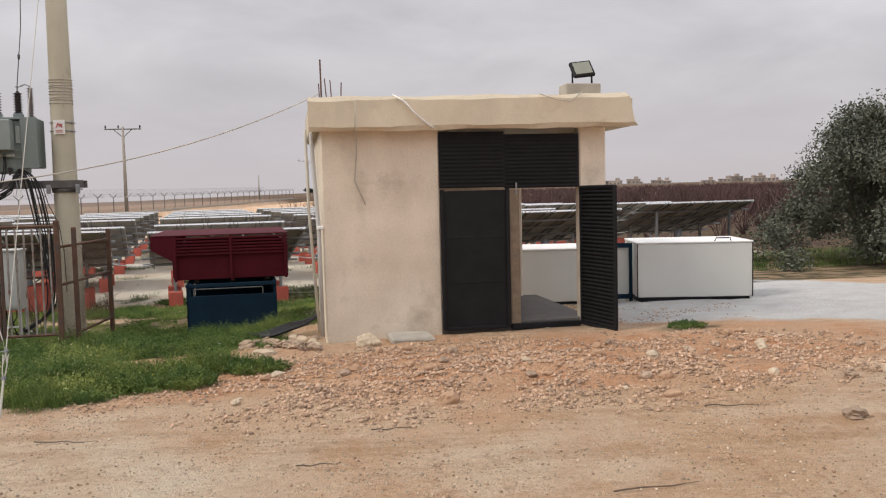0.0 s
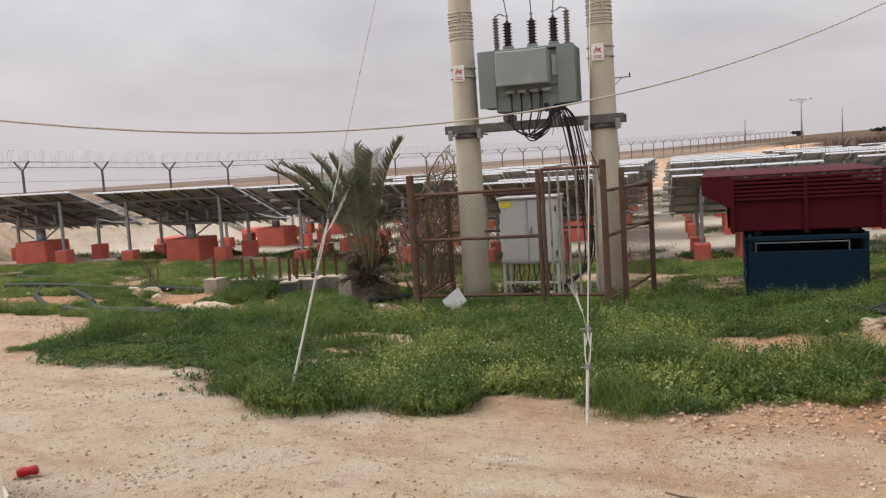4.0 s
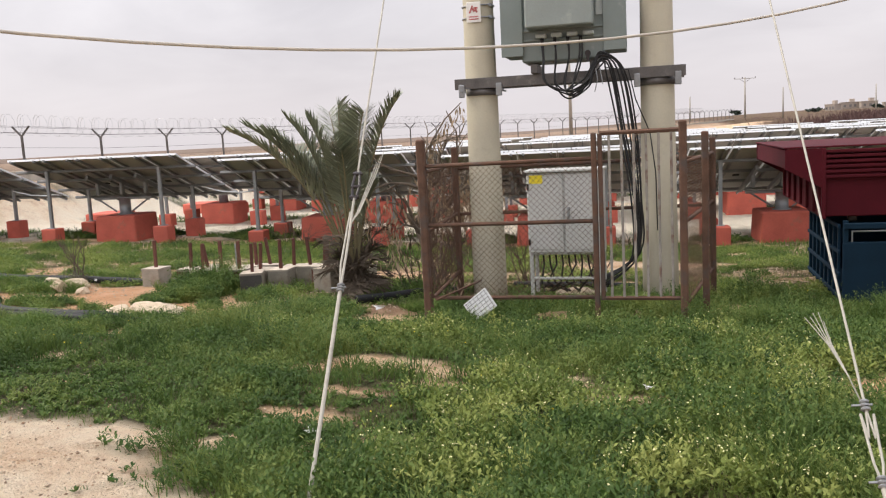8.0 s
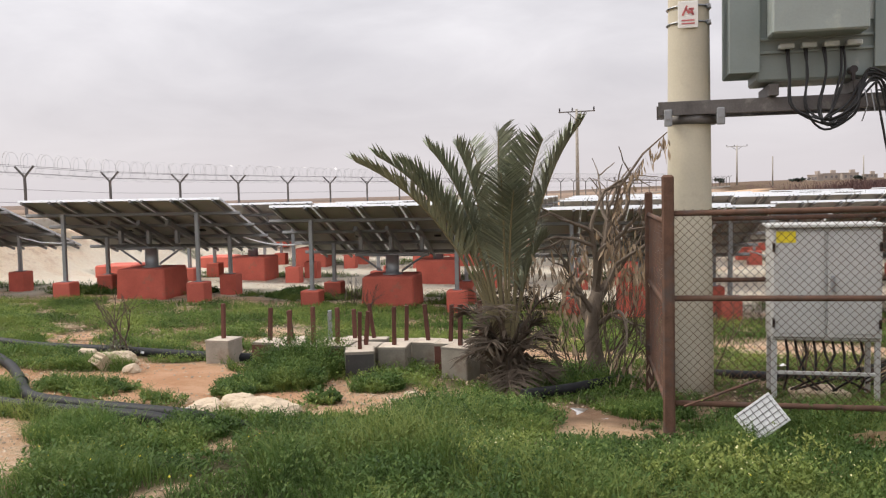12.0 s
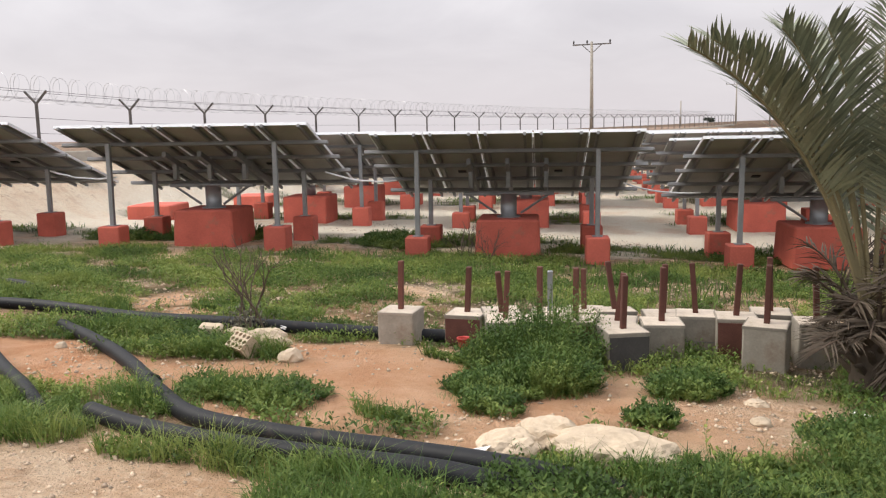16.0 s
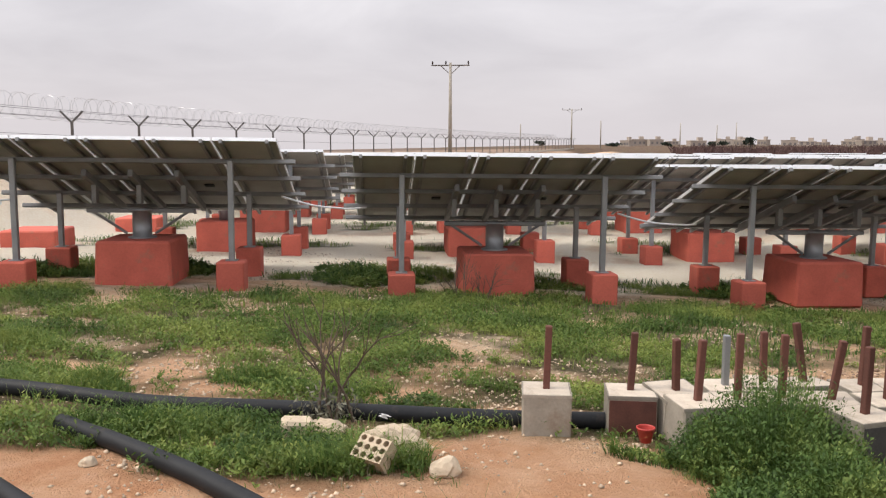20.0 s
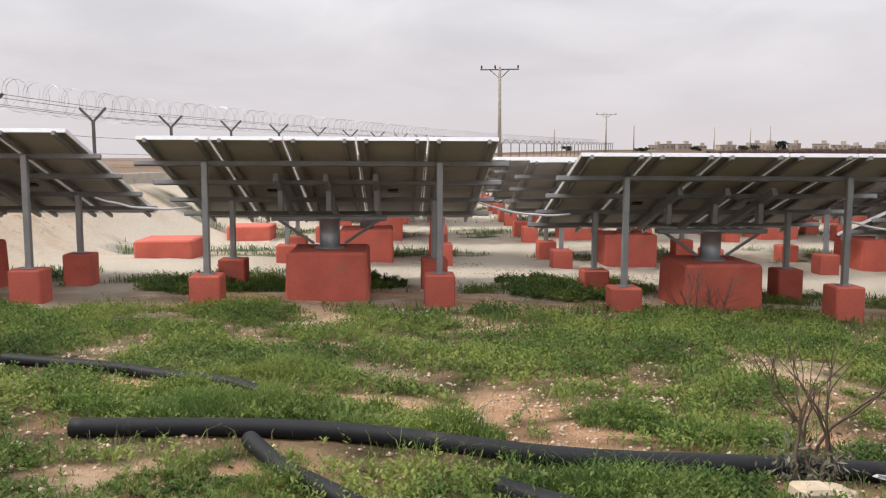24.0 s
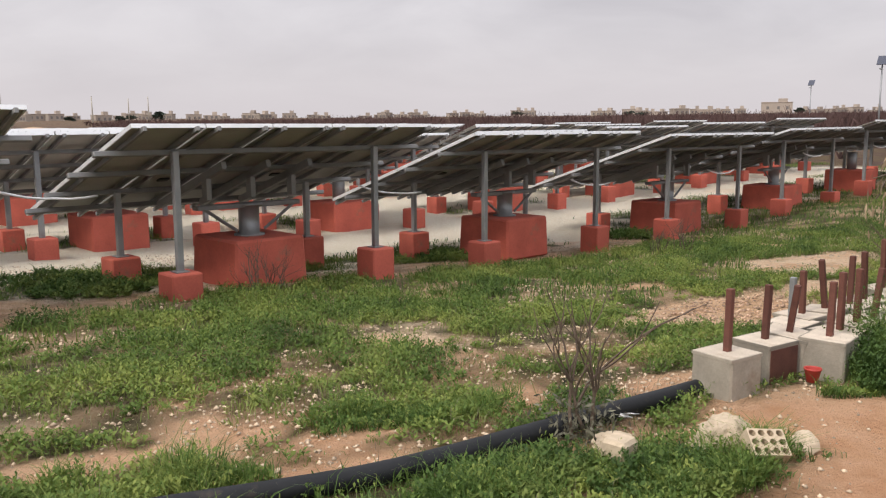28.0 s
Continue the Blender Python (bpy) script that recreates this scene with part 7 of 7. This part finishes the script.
# ---- grass and weeds ----
GREEN = ((-8.4, 14.05, 1.0, 0.4, 18), (-9.9, 13.55, 0.5, 0.35, 20), (-7.3, 14.6, 0.6, 0.5, 10), (-16.25, 10.98, 0.55, 0.24, 10), (-15.55, 10.52, 0.55, 0.26, 15), (-14.62, 10.56, 0.34, 0.11, 8), (-13.75, 10.68, 0.62, 0.13, 6), (-15.2, 11.2, 0.42, 0.12, 0), (-19.3, 12.0, 0.5, 0.2, 20), (-16.2, 10.6, 0.9, 0.26, 15), (-14.9, 11.62, 0.55, 0.15, 2), (-11.7, 11.6, 1.0, 0.36, 10), (-10.8, 12.0, 0.8, 0.4, 0), (-16.9, 14.1, 0.8, 0.25, 10), (-20.3, 14.2, 0.9, 0.3, 10), (-17.1, 12.62, 0.9, 0.30, 12), (-16.2, 12.5, 0.8, 0.26, 12), (-12.85, 10.45, 1.0, 0.3, 8), (-17.9, 13.0, 0.8, 0.14, 8), (-19.6, 13.25, 1.5, 0.4, 8),
         (-13.84, 11.72, 0.24, 0.07, 0), (-20.2, 13.4, 1.2, 0.35, 12), (-14.2, 13.3, 0.3, 0.12, 0), (-11.0, 12.7, 0.7, 0.35, 0), (-18.9, 11.9, 0.5, 0.16, 0), (-11.0, 14.6, 0.6, 0.5, 0))


def off_pipe(x, y):
    """Thinner growth close along the long pipe, where it was dragged into place."""
    d = np.full(np.shape(x), 9.0)
    for (ax, ay), (bx, by) in (((-20.5, 12.35), (-19.5, 12.74)), ((-19.5, 12.74), (-18.7, 12.93)), ((-18.7, 12.93), (-17.6, 12.97))):
        ex, ey = bx - ax, by - ay
        q = np.clip(((x - ax) * ex + (y - ay) * ey) / (ex * ex + ey * ey), 0, 1)
        d = np.minimum(d, np.hypot(x - ax - q * ex, y - ay - q * ey))
    return np.clip((d - 0.14) / 0.15, 0.06, 1)


def tufty(x, y):
    e = np.max([ell(x, y, *q) for q in GREEN], axis=0) + (fbm(x, y, 3.0) - 0.5) * 0.9
    return np.clip(e / 0.15, 0, 1) * off_pipe(x, y)


def height_lush(x, y):
    """Mounds of taller growth with low, worn places between."""
    m = np.clip((fbm(x + 2, y + 5, 0.9, 3) - 0.40) / 0.20, 0, 1)
    t = np.clip((fbm(x, y, 2.4, 3) - 0.42) / 0.26, 0, 1)
    return 0.026 + 0.09 * m + 0.17 * t * (0.3 + 0.7 * m)


_x, _y = scatter(-13.6, -2.2, 7.0, 18, 300000, lambda x, y: lush(x, y) * np.clip((fbm(x + 7, y, 3.3, 3) - 0.30) / 0.16, 0.10, 1), 31)
blades("grass", _x, _y, height_lush(_x, _y) * 0.85, 0.0062, M_LUSH, "thick fresh spring grass round the stay wires", 32, 1.5)
_x, _y = scatter(-21.5, -6.6, 10, 15.2, 440000, lambda x, y: tufty(x, y) * np.clip((fbm(x + 7, y, 4.0, 3) - 0.26) / 0.14, 0.05, 1), 33)
blades("grass", _x, _y, 0.03 + 0.13 * np.clip((fbm(_x, _y, 2.6, 3) - 0.30) / 0.4, 0, 1), 0.0055, M_GRASS, "tufts of fresh grass along the pipes", 34, 1.5)
_x, _y = scatter(-26, -4, 11, 22.5, 300000, lambda x, y: meadow(x, y) * off_pipe(x, y) * np.clip((fbm(x, y, 1.5, 5) - 0.38) / 0.08, 0.10, 1), 35)
blades("grass", _x, _y, 0.016 + 0.07 * np.clip((fbm(_x, _y, 1.6, 4) - 0.34) / 0.4, 0, 1), 0.0065, M_MEADOW, "short patchy meadow grass before the solar tables", 36, 1.8)
_x, _y = scatter(-30, 26, 17, 50, 260000, lambda x, y: meadow(x, y) * (x * N.x + y * N.y > 21), 37)
blades("grass", _x, _y, 0.05 + 0.09 * fbm(_x, _y, 1.2, 3), 0.016, M_GRASS, "strips of grass under the solar tables", 38, 1.2)


def weeds(name, field, box, n, per, leaf, height, material, label, seed):
    """Low leafy shoots scattered over a stretch of ground."""
    x, y = scatter(*box, n, field, seed)
    h = height(x, y) if callable(height) else np.full(len(x), height)
    h = h * (0.5 + 0.9 * np.random.default_rng(seed + 1).random(len(x)))
    vs, fs = sprigs(x, y, soil(x, y), h, per, leaf, seed + 2, 0.6)
    return tagged(new(name, np_mesh(name, vs, fs, material)), label, "weeds", kind="stuff")


weeds("weeds", lambda x, y: lush(x, y) * np.clip((fbm(x, y, 1.3) - 0.33) * 6, 0.15, 1), (-13.6, -2.2, 7.0, 18), 66000, 9, 0.042, lambda x, y: height_lush(x, y) * 1.15, M_CLOVER, "low broad-leaved weeds in the grass", 51)
def mats(x, y):
    """Low leafy mats of the meadow, close-grown in drifts with stony gaps between."""
    return meadow(x, y) * np.clip((fbm(x, y, 1.5, 5) - 0.42) / 0.08, 0.03, 1) * off_pipe(x, y)


def tall_drift(x, y):
    """Where the tall yellow-green flowering weeds stand, in tussocks."""
    e = np.maximum(ell(x, y, -5.6, 10.0, 2.1, 2.3, 20), ell(x, y, -8.6, 11.7, 2.2, 0.7, 15)) + (fbm(x, y, 1.1, 4) - 0.5) * 1.2
    return lush(x, y) * np.clip(e / 0.25, 0, 1) * np.clip((fbm(x - 4, y + 2, 3.0, 3) - 0.44) / 0.07, 0, 1)


weeds("weeds", mats, (-25, -4, 11, 22.5), 120000, 6, 0.046, lambda x, y: 0.025 + 0.11 * np.clip((fbm(x, y, 1.5, 5) - 0.40) / 0.2, 0, 1), M_WEED, "low broad-leaved weeds in the meadow", 54)
weeds("weeds", tall_drift, (-11, -3, 7.4, 13), 22000, 11, 0.050, lambda x, y: 0.12 + 0.16 * fbm(x, y, 2.1, 3), M_TALL, "tall yellow-green flowering weeds in tussocks", 71)
_x, _y = scatter(-11, -3, 7.4, 13, 15000, tall_drift, 74)
_vs, _fs = leaf_cloud(np.stack([_x, _y, soil(_x, _y) + 0.10 + 0.17 * np.random.default_rng(75).random(len(_x))], -1), 0.010, 76, 0.4, 1.0)
tagged(new("flowers", np_mesh("flowers", _vs, _fs, M_BLOOM)), "tiny cream flowers on the tall weeds", "flowers", kind="stuff")
weeds("weeds", tufty, (-21.5, -6.6, 10, 15.2), 47000, 8, 0.042, lambda x, y: 0.03 + 0.13 * np.clip((fbm(x, y, 2.6, 3) - 0.32) / 0.4, 0, 1), M_WEED, "broad-leaved weeds along the pipes", 57)
_x, _y = scatter(-13.6, -2.2, 7.0, 18, 2600, lambda x, y: lush(x, y) * np.clip((fbm(x, y, 0.6) - 0.48) * 8, 0, 1), 61)
_r = np.random.default_rng(62)
_vs, _fs = leaf_cloud(np.stack([_x, _y, soil(_x, _y) + height_lush(_x, _y) + 0.06 * _r.random(len(_x))], -1), 0.013, 63, 0.4, 1.0)
tagged(new("flowers", np_mesh("flowers", _vs, _fs, M_FLOWER)), "tiny yellow flowers scattered through the grass", "flowers", kind="stuff")
_x, _y = scatter(-21, -4, 8, 22, 16000, lambda x, y: np.maximum(meadow(x, y), tufty(x, y)) * np.clip((fbm(x + 3, y + 8, 0.8) - 0.45) * 6, 0, 1), 64)
blades("dry_grass", _x, _y, 0.09, 0.005, M_DRYG, "thin dry stalks among the meadow grass", 65, 1.0)


def clump(x, y, rad, h, n, seed, label, leaf=0.035, material=M_WEED):
    """A bushy weed: leafy shoots leaning out from a common root, uneven in height."""
    r = np.random.default_rng(seed)
    root = thing("weed_clump", pose(x, y, gz(x, y)), label, "weed", "weed clumps")
    m = max(60, int(n / 5))
    a, q = r.random(m) * 6.283, r.random(m) ** 0.5
    edge = 0.75 + 0.5 * vnoise(a * 1.9 + seed, np.full(m, seed * 1.7))
    px, py = q * rad * edge * np.cos(a), q * rad * edge * np.sin(a)
    lump = fbm(px * 3.2 + seed, py * 3.2, 1.2, 3)
    hh = (h * (1.08 - 0.78 * q ** 1.5) * (0.35 + 1.1 * lump) + 0.015) * (0.75 + 0.5 * r.random(m))
    z = soil(px + x, py + y) - gz(x, y)
    vs, fs = sprigs(px * 0.85, py * 0.85, z, hh, 10, leaf * 2.3, seed, 0.55)
    ob = new("foliage", np_mesh("foliage", vs, fs, material))
    ob.parent = root
    g = m
    ga, gq_ = r.random(g) * 6.283, r.random(g) ** 0.5
    bx, by = gq_ * rad * np.cos(ga), gq_ * rad * np.sin(ga)
    la, lh = r.random(g) * 6.283, h * (0.35 + 0.6 * r.random(g)) * (1.05 - 0.7 * gq_)
    bz = soil(bx + x, by + y) - gz(x, y)
    e = np.stack([np.cos(ga + 1.57), np.sin(ga + 1.57), 0 * ga], -1) * 0.003
    b0 = np.stack([bx, by, bz - 0.01], -1)
    b1 = b0 + np.stack([np.cos(la) * lh * 0.5, np.sin(la) * lh * 0.5, lh], -1)
    vs = np.stack([b0 - e, b0 + e, b1], 1).reshape(-1, 3)
    ob = new("grass_tuft", np_mesh("grass_tuft", vs, np.arange(len(vs)).reshape(-1, 3), M_GRASS))
    ob.parent = root
    tagged(ob, kind="stuff")


for k, a in enumerate(((-13.58, 13.50, 0.50, 0.64, 6800), (-13.85, 13.28, 0.34, 0.40, 2800), (-13.34, 12.98, 0.40, 0.38, 4400), (-13.62, 12.66, 0.40, 0.18, 2400), (-13.42, 12.25, 0.25, 0.18, 900), (-12.45, 13.25, 0.30, 0.24, 1900), (-12.46, 12.42, 0.18, 0.16, 800),
                       (-11.2, 12.55, 0.55, 0.28, 2300), (-10.65, 12.45, 0.5, 0.26, 2000), (-10.7, 14.5, 0.45, 0.3, 1700), (-14.72, 11.72, 0.40, 0.16, 1300), (-15.1, 11.62, 0.3, 0.16, 900),
                       (-6.2, 9.3, 0.5, 0.30, 2200), (-5.6, 9.9, 0.5, 0.34, 2200), (-5.9, 10.9, 0.6, 0.34, 2400), (-5.2, 12.0, 0.6, 0.36, 2400), (-6.6, 11.9, 0.5, 0.32, 2000), (-4.7, 9.8, 0.45, 0.32, 2000), (-7.6, 8.5, 0.45, 0.28, 1800), (-7.4, 11.7, 0.5, 0.26, 1800), (-9.6, 11.4, 0.5, 0.24, 1800), (-9.0, 9.6, 0.4, 0.2, 1400), (-10.4, 10.4, 0.5, 0.22, 1600), (-12.5, 10.9, 0.4, 0.2, 1500), (-6.85, 8.0, 0.42, 0.38, 2400), (-5.9, 8.3, 0.45, 0.36, 2200), (-3.35, 9.6, 0.4, 0.24, 1500), (-2.75, 10.4, 0.38, 0.24, 1400), (-3.3, 10.6, 0.4, 0.2, 1200), (-4.1, 9.4, 0.5, 0.2, 1500), (-4.9, 12.6, 0.6, 0.28, 2000), (-5.6, 13.2, 0.6, 0.3, 2000),
                       (-4.3, 13.1, 0.5, 0.25, 1600), (-6.5, 15.6, 0.4, 0.45, 1500), (-7.2, 14.6, 0.3, 0.35, 1000), (-17.15, 12.75, 0.34, 0.18, 1300), (-16.75, 12.85, 0.30, 0.16, 1000), (-16.3, 12.55, 0.4, 0.15, 1300),
                       (-19.0, 19.9, 0.7, 0.20, 1500), (-21.9, 19.6, 0.8, 0.22, 1600), (-23.6, 18.3, 0.7, 0.22, 1300), (-18.7, 20.5, 0.6, 0.18, 1100), (-13.6, 22.4, 0.8, 0.2, 1300), (-8.9, 23.8, 0.8, 0.2, 1200), (-19.6, 20.9, 0.6, 0.18, 1000), (-14.0, 22.9, 0.6, 0.18, 900), (-6.42, 4.98, 0.30, 0.11, 900), (-6.62, 5.22, 0.16, 0.06, 300), (2.6, 12.5, 0.3, 0.12, 500))):
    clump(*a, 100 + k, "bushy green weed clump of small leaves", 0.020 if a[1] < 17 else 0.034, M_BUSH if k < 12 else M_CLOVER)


# ---- perimeter fence with razor wire ----
def fence_x(y):
    return -31.9 - 0.043 * (y - 28.6)


def y_post():
    r = thing("fence_post", pose(0, 0, 0), "dark steel fence post with a forked top", "fence post", "perimeter fence posts")
    part("shaft", Geo().box((0, 0, 0.67), (0.07, 0.07, 1.74), 0.008), M_BEAM, r)
    for s in (-1, 1):
        part("arm", Geo().box((s * 0.165, 0, 1.70), (0.055, 0.05, 0.46), 0.006, Matrix.Rotation(radians(44 * s), 3, "Y")), M_BEAM, r)
    return r


_p, _first = y_post(), True
FY = [9.5 + 3.18 * k for k in range(46)]
for y in FY:
    x = fence_x(y)
    m = pose(x, y, gz(x, y) - 0.05, 0, 0, 20)
    if _first:
        _p.matrix_basis, _first = m, False
    else:
        copy_thing(_p, m)
wires = thing("fence_wires", pose(0, 0, 0), "strands and coils of razor wire along the perimeter fence", "razor wire")
for o, z in ((-0.30, 1.85), (0.30, 1.85), (-0.16, 1.65), (0.16, 1.65), (0, 1.15), (0, 0.75), (0, 0.4)):
    part("strand", Geo().tube([(fence_x(y) + o, y, gz(fence_x(y), y) + z - 0.05) for y in FY], 0.007, 4, False), M_WIRE, wires)
coil = []
for k in range(int(120 / 0.30 * 14)):
    y = 9.5 + k * 0.30 / 14
    a = k * 2 * math.pi / 14
    x = fence_x(y)
    coil.append((x + 0.36 * math.cos(a), y + 0.10 * math.sin(a * 0.5), gz(x, y) + 1.86 + 0.36 * math.sin(a)))
part("razor_coil", Geo().tube(coil, 0.0045, 3, False), M_RAZOR, wires, "loose coil of bright razor wire")
kb = Geo()
for y in FY[:-1]:
    kb.box((fence_x(y + 1.59), y + 1.59, gz(fence_x(y), y) - 0.05), (0.22, 3.18, 0.5), 0.02, rot2(2.4))
solo("fence_footing", kb, M_CONC, "low grey concrete footing wall below the fence", "wall", kind="structure")


# ---- distant poles ----
def mast(x, y, top, span, r, label, arm=True):
    z = gz(x, y)
    o = thing("power_pole", pose(x, y, z, 0, 0, 12), label, "power pole", "distant power poles")
    part("shaft", Geo().tube([(0, 0, -0.3), (0, 0, top - z)], [r, r * 0.6], 10), M_CONC, o, smooth=True)
    if arm:
        h = top - z
        part("crossarm", Geo().box((0, 0, h - 0.25), (span, 0.11, 0.11), 0.01), M_BEAM if y < 100 else M_CONC, o)
        part("brace", Geo().tube([(-span * 0.26, 0, h - 0.25), (0, 0, h - 1.1), (span * 0.26, 0, h - 0.25)], 0.045, 5), M_BEAM, o)
        for k in (-0.47, -0.12, 0.47):
            part("insulator", Geo().lathe([(0.05, h - 0.18), (0.09, h), (0.04, h + 0.16)], 8, (span * k, 0, 0)), M_DARK, o)


mast(-38.1, 85.1, 9.75, 3.6, 0.20, "tall power pole with a braced crossarm beyond the fence")
mast(-46.2, 205.0, 11.2, 4.6, 0.22, "far power pole on the skyline")
mast(-57.2, 200.0, 7.6, 2, 0.2, "short far pole on the skyline", False)
mast(-44.0, 240.0, 9.6, 4.0, 0.22, "far power pole on the skyline", False)
mast(-24.0, 260.0, 9.5, 3.0, 0.22, "far pole near the village", False)
mast(-14.0, 300.0, 10.2, 3.0, 0.22, "far pole near the village", False)
mast(-8.0, 300.0, 10.8, 3.0, 0.22, "far pole near the village", False)
for x, y, top in ((26.2, 49.2, 5.0), (51.5, 80.6, 5.3)):
    z = gz(x, y)
    o = thing("solar_street_lamp", pose(x, y, z, 0, 0, 35), "slim street lamp with a small tilted solar panel", "street lamp", "solar street lamps")
    h = top - z
    part("pole", Geo().tube([(0, 0, -0.2), (0, 0, h)], [0.06, 0.045], 8), M_STEEL, o, smooth=True)
    part("panel", Geo().box((0.1, 0, h + 0.15), (1.0, 0.6, 0.04), 0.005, Matrix.Rotation(radians(-35), 3, "Y")), M_GLASS, o)
    part("head", Geo().box((-0.45, 0, h - 0.4), (0.6, 0.16, 0.07), 0.01), M_STEEL, o)


# ---- bare orchard ----
def orchard():
    r = np.random.default_rng(21)
    V, Fc, k = [], [], 0
    spots_ = []
    for i in range(2600):
        y = 64 + 210 * r.random() ** 1.4
        x = -16 - (y - 64) * 0.05 + (190 + y * 0.6) * r.random()
        spots_.append((x, y))
    spots_ += [(13 + 8.0 * (i % 9) + r.normal() * 0.8, 56 + 7 * (i // 9) + r.normal() * 0.8) for i in range(36)]
    for i in range(13):
        for j in range(10):
            x, y = row_xy(23.5 + 5.2 * i + r.normal() * 0.5, 21.5 + 5.2 * j + r.normal() * 0.5)
            if math.hypot(x - 12.6, y - 27.2) > 6 and y > 26:
                spots_.append((x, y))
    for x, y in spots_:
        d = math.hypot(x + 8, y - 5)
        z, n = gz(x, y), (90 if d < 110 else 42 if d < 200 else 26)
        h, w = 1.9 + 0.7 * r.random() - 0.7 * min(1, max(0, d - 100) / 120), 0.010 + d * 0.00022
        th = r.random(n) * 6.283
        out, up = r.random(n) ** 0.7 * 1.5, 0.7 + r.random(n) * (h - 0.7)
        s = np.stack([out * 0.45 * np.cos(th), out * 0.45 * np.sin(th), 0.45 + (up - 0.45) * 0.4], -1)
        e = np.stack([out * np.cos(th + 0.3 * r.normal(size=n)), out * np.sin(th), up], -1)
        s[: n // 4], e[: n // 4] = np.array([0, 0, -0.1]), s[n // 4: 2 * (n // 4)] + 0.0
        q = np.cross(e - s, r.normal(size=(n, 3)))
        q = q / (np.linalg.norm(q, axis=1)[:, None] + 1e-9) * w
        q[: n // 4] *= 2.0
        P = np.stack([s - q, s + q, e + q * 0.4, e - q * 0.4], 1).reshape(-1, 3) + [x, y, z]
        V.append(P)
        Fc.append(np.arange(n)[:, None] * 4 + [0, 1, 2, 3] + k)
        k += n * 4
    return np.concatenate(V), np.concatenate(Fc)


_vs, _fs = orchard()
tagged(new("orchard", np_mesh("orchard", _vs, _fs, M_ORCH)), "wide orchard of leafless red-brown fruit trees", "orchard", kind="stuff")


# ---- village on the skyline ----
def house(w, d, h, storeys):
    o = thing("house", pose(0, 0, 0), "flat-roofed pale village house on the skyline", "house", "village houses")
    part("wall", Geo().box((0, 0, h / 2 - 1), (w, d, h + 2), 0.05), M_HOUSE, o)
    part("roof", Geo().box((0, 0, h + 0.15), (w + 0.4, d + 0.4, 0.4), 0.05), M_HOUSE, o)
    part("roof_shed", Geo().box((w * 0.2, 0, h + 1.2), (w * 0.3, d * 0.4, 1.9), 0.05), M_HOUSE, o)
    for k in range(storeys):
        for x in (-0.3, 0.05, 0.33):
            part("window", Geo().box((x * w, -d / 2, 1.7 + 3.1 * k), (1.3, 0.2, 1.5), 0), M_HAZEWIN, o)
    return o


_h = [house(8, 6, 2.4, 1), house(9, 7, 3.6, 1), house(6, 5, 3.4, 1)]
_set = set()
_r = random.Random(4)
for k in range(74):
    x = -55 + 660 * (k / 74) ** 1.15 + _r.uniform(-12, 12)
    y = _r.uniform(470, 640) - max(0, x - 120) * 0.45
    src = _h[_r.choice((0, 0, 1, 2, 1))]
    m = pose(x, y, gz(x, y) + _r.uniform(-1.2, 0.4), 0, 0, _r.uniform(-40, 30) - x * 0.06)
    if src not in _set:
        _set.add(src)
        src.matrix_basis = m
    else:
        copy_thing(src, m)
_b = house(15, 9, 7.5, 2)
_b.matrix_basis = pose(306, 362, gz(306, 362) - 1.2, 0, 0, -40)
tagged(_b, "taller tan village house among far roofs", "house", "village houses")
for k in range(12):
    x = -120 + 700 * _r.random()
    y = _r.uniform(380, 520) - max(0, x - 120) * 0.45
    P, rr = [], np.random.default_rng(k)
    hh, ww = _r.uniform(1.8, 4.2), _r.uniform(1.5, 3.6)
    for j in range(9):
        c = np.array([rr.normal() * ww * 0.45, rr.normal() * ww * 0.45, hh * (0.25 + 0.7 * rr.random())])
        P.append(c + rr.normal(size=(26, 3)) * [ww * 0.28, ww * 0.28, hh * 0.10])
    vs, fs = leaf_cloud(np.concatenate(P), 0.8, k, 0.8, 1.4)
    o = thing("tree", pose(x, y, gz(x, y)), "dark evergreen tree among far houses", "tree", "far village trees")
    part("trunk", Geo().tube([(0, 0, -0.5), (0, 0, hh * 0.6)], [0.25, 0.1], 6), M_BARK, o)
    ob = new("crown", np_mesh("crown", vs, fs, M_CYPRESS))
    ob.parent = o
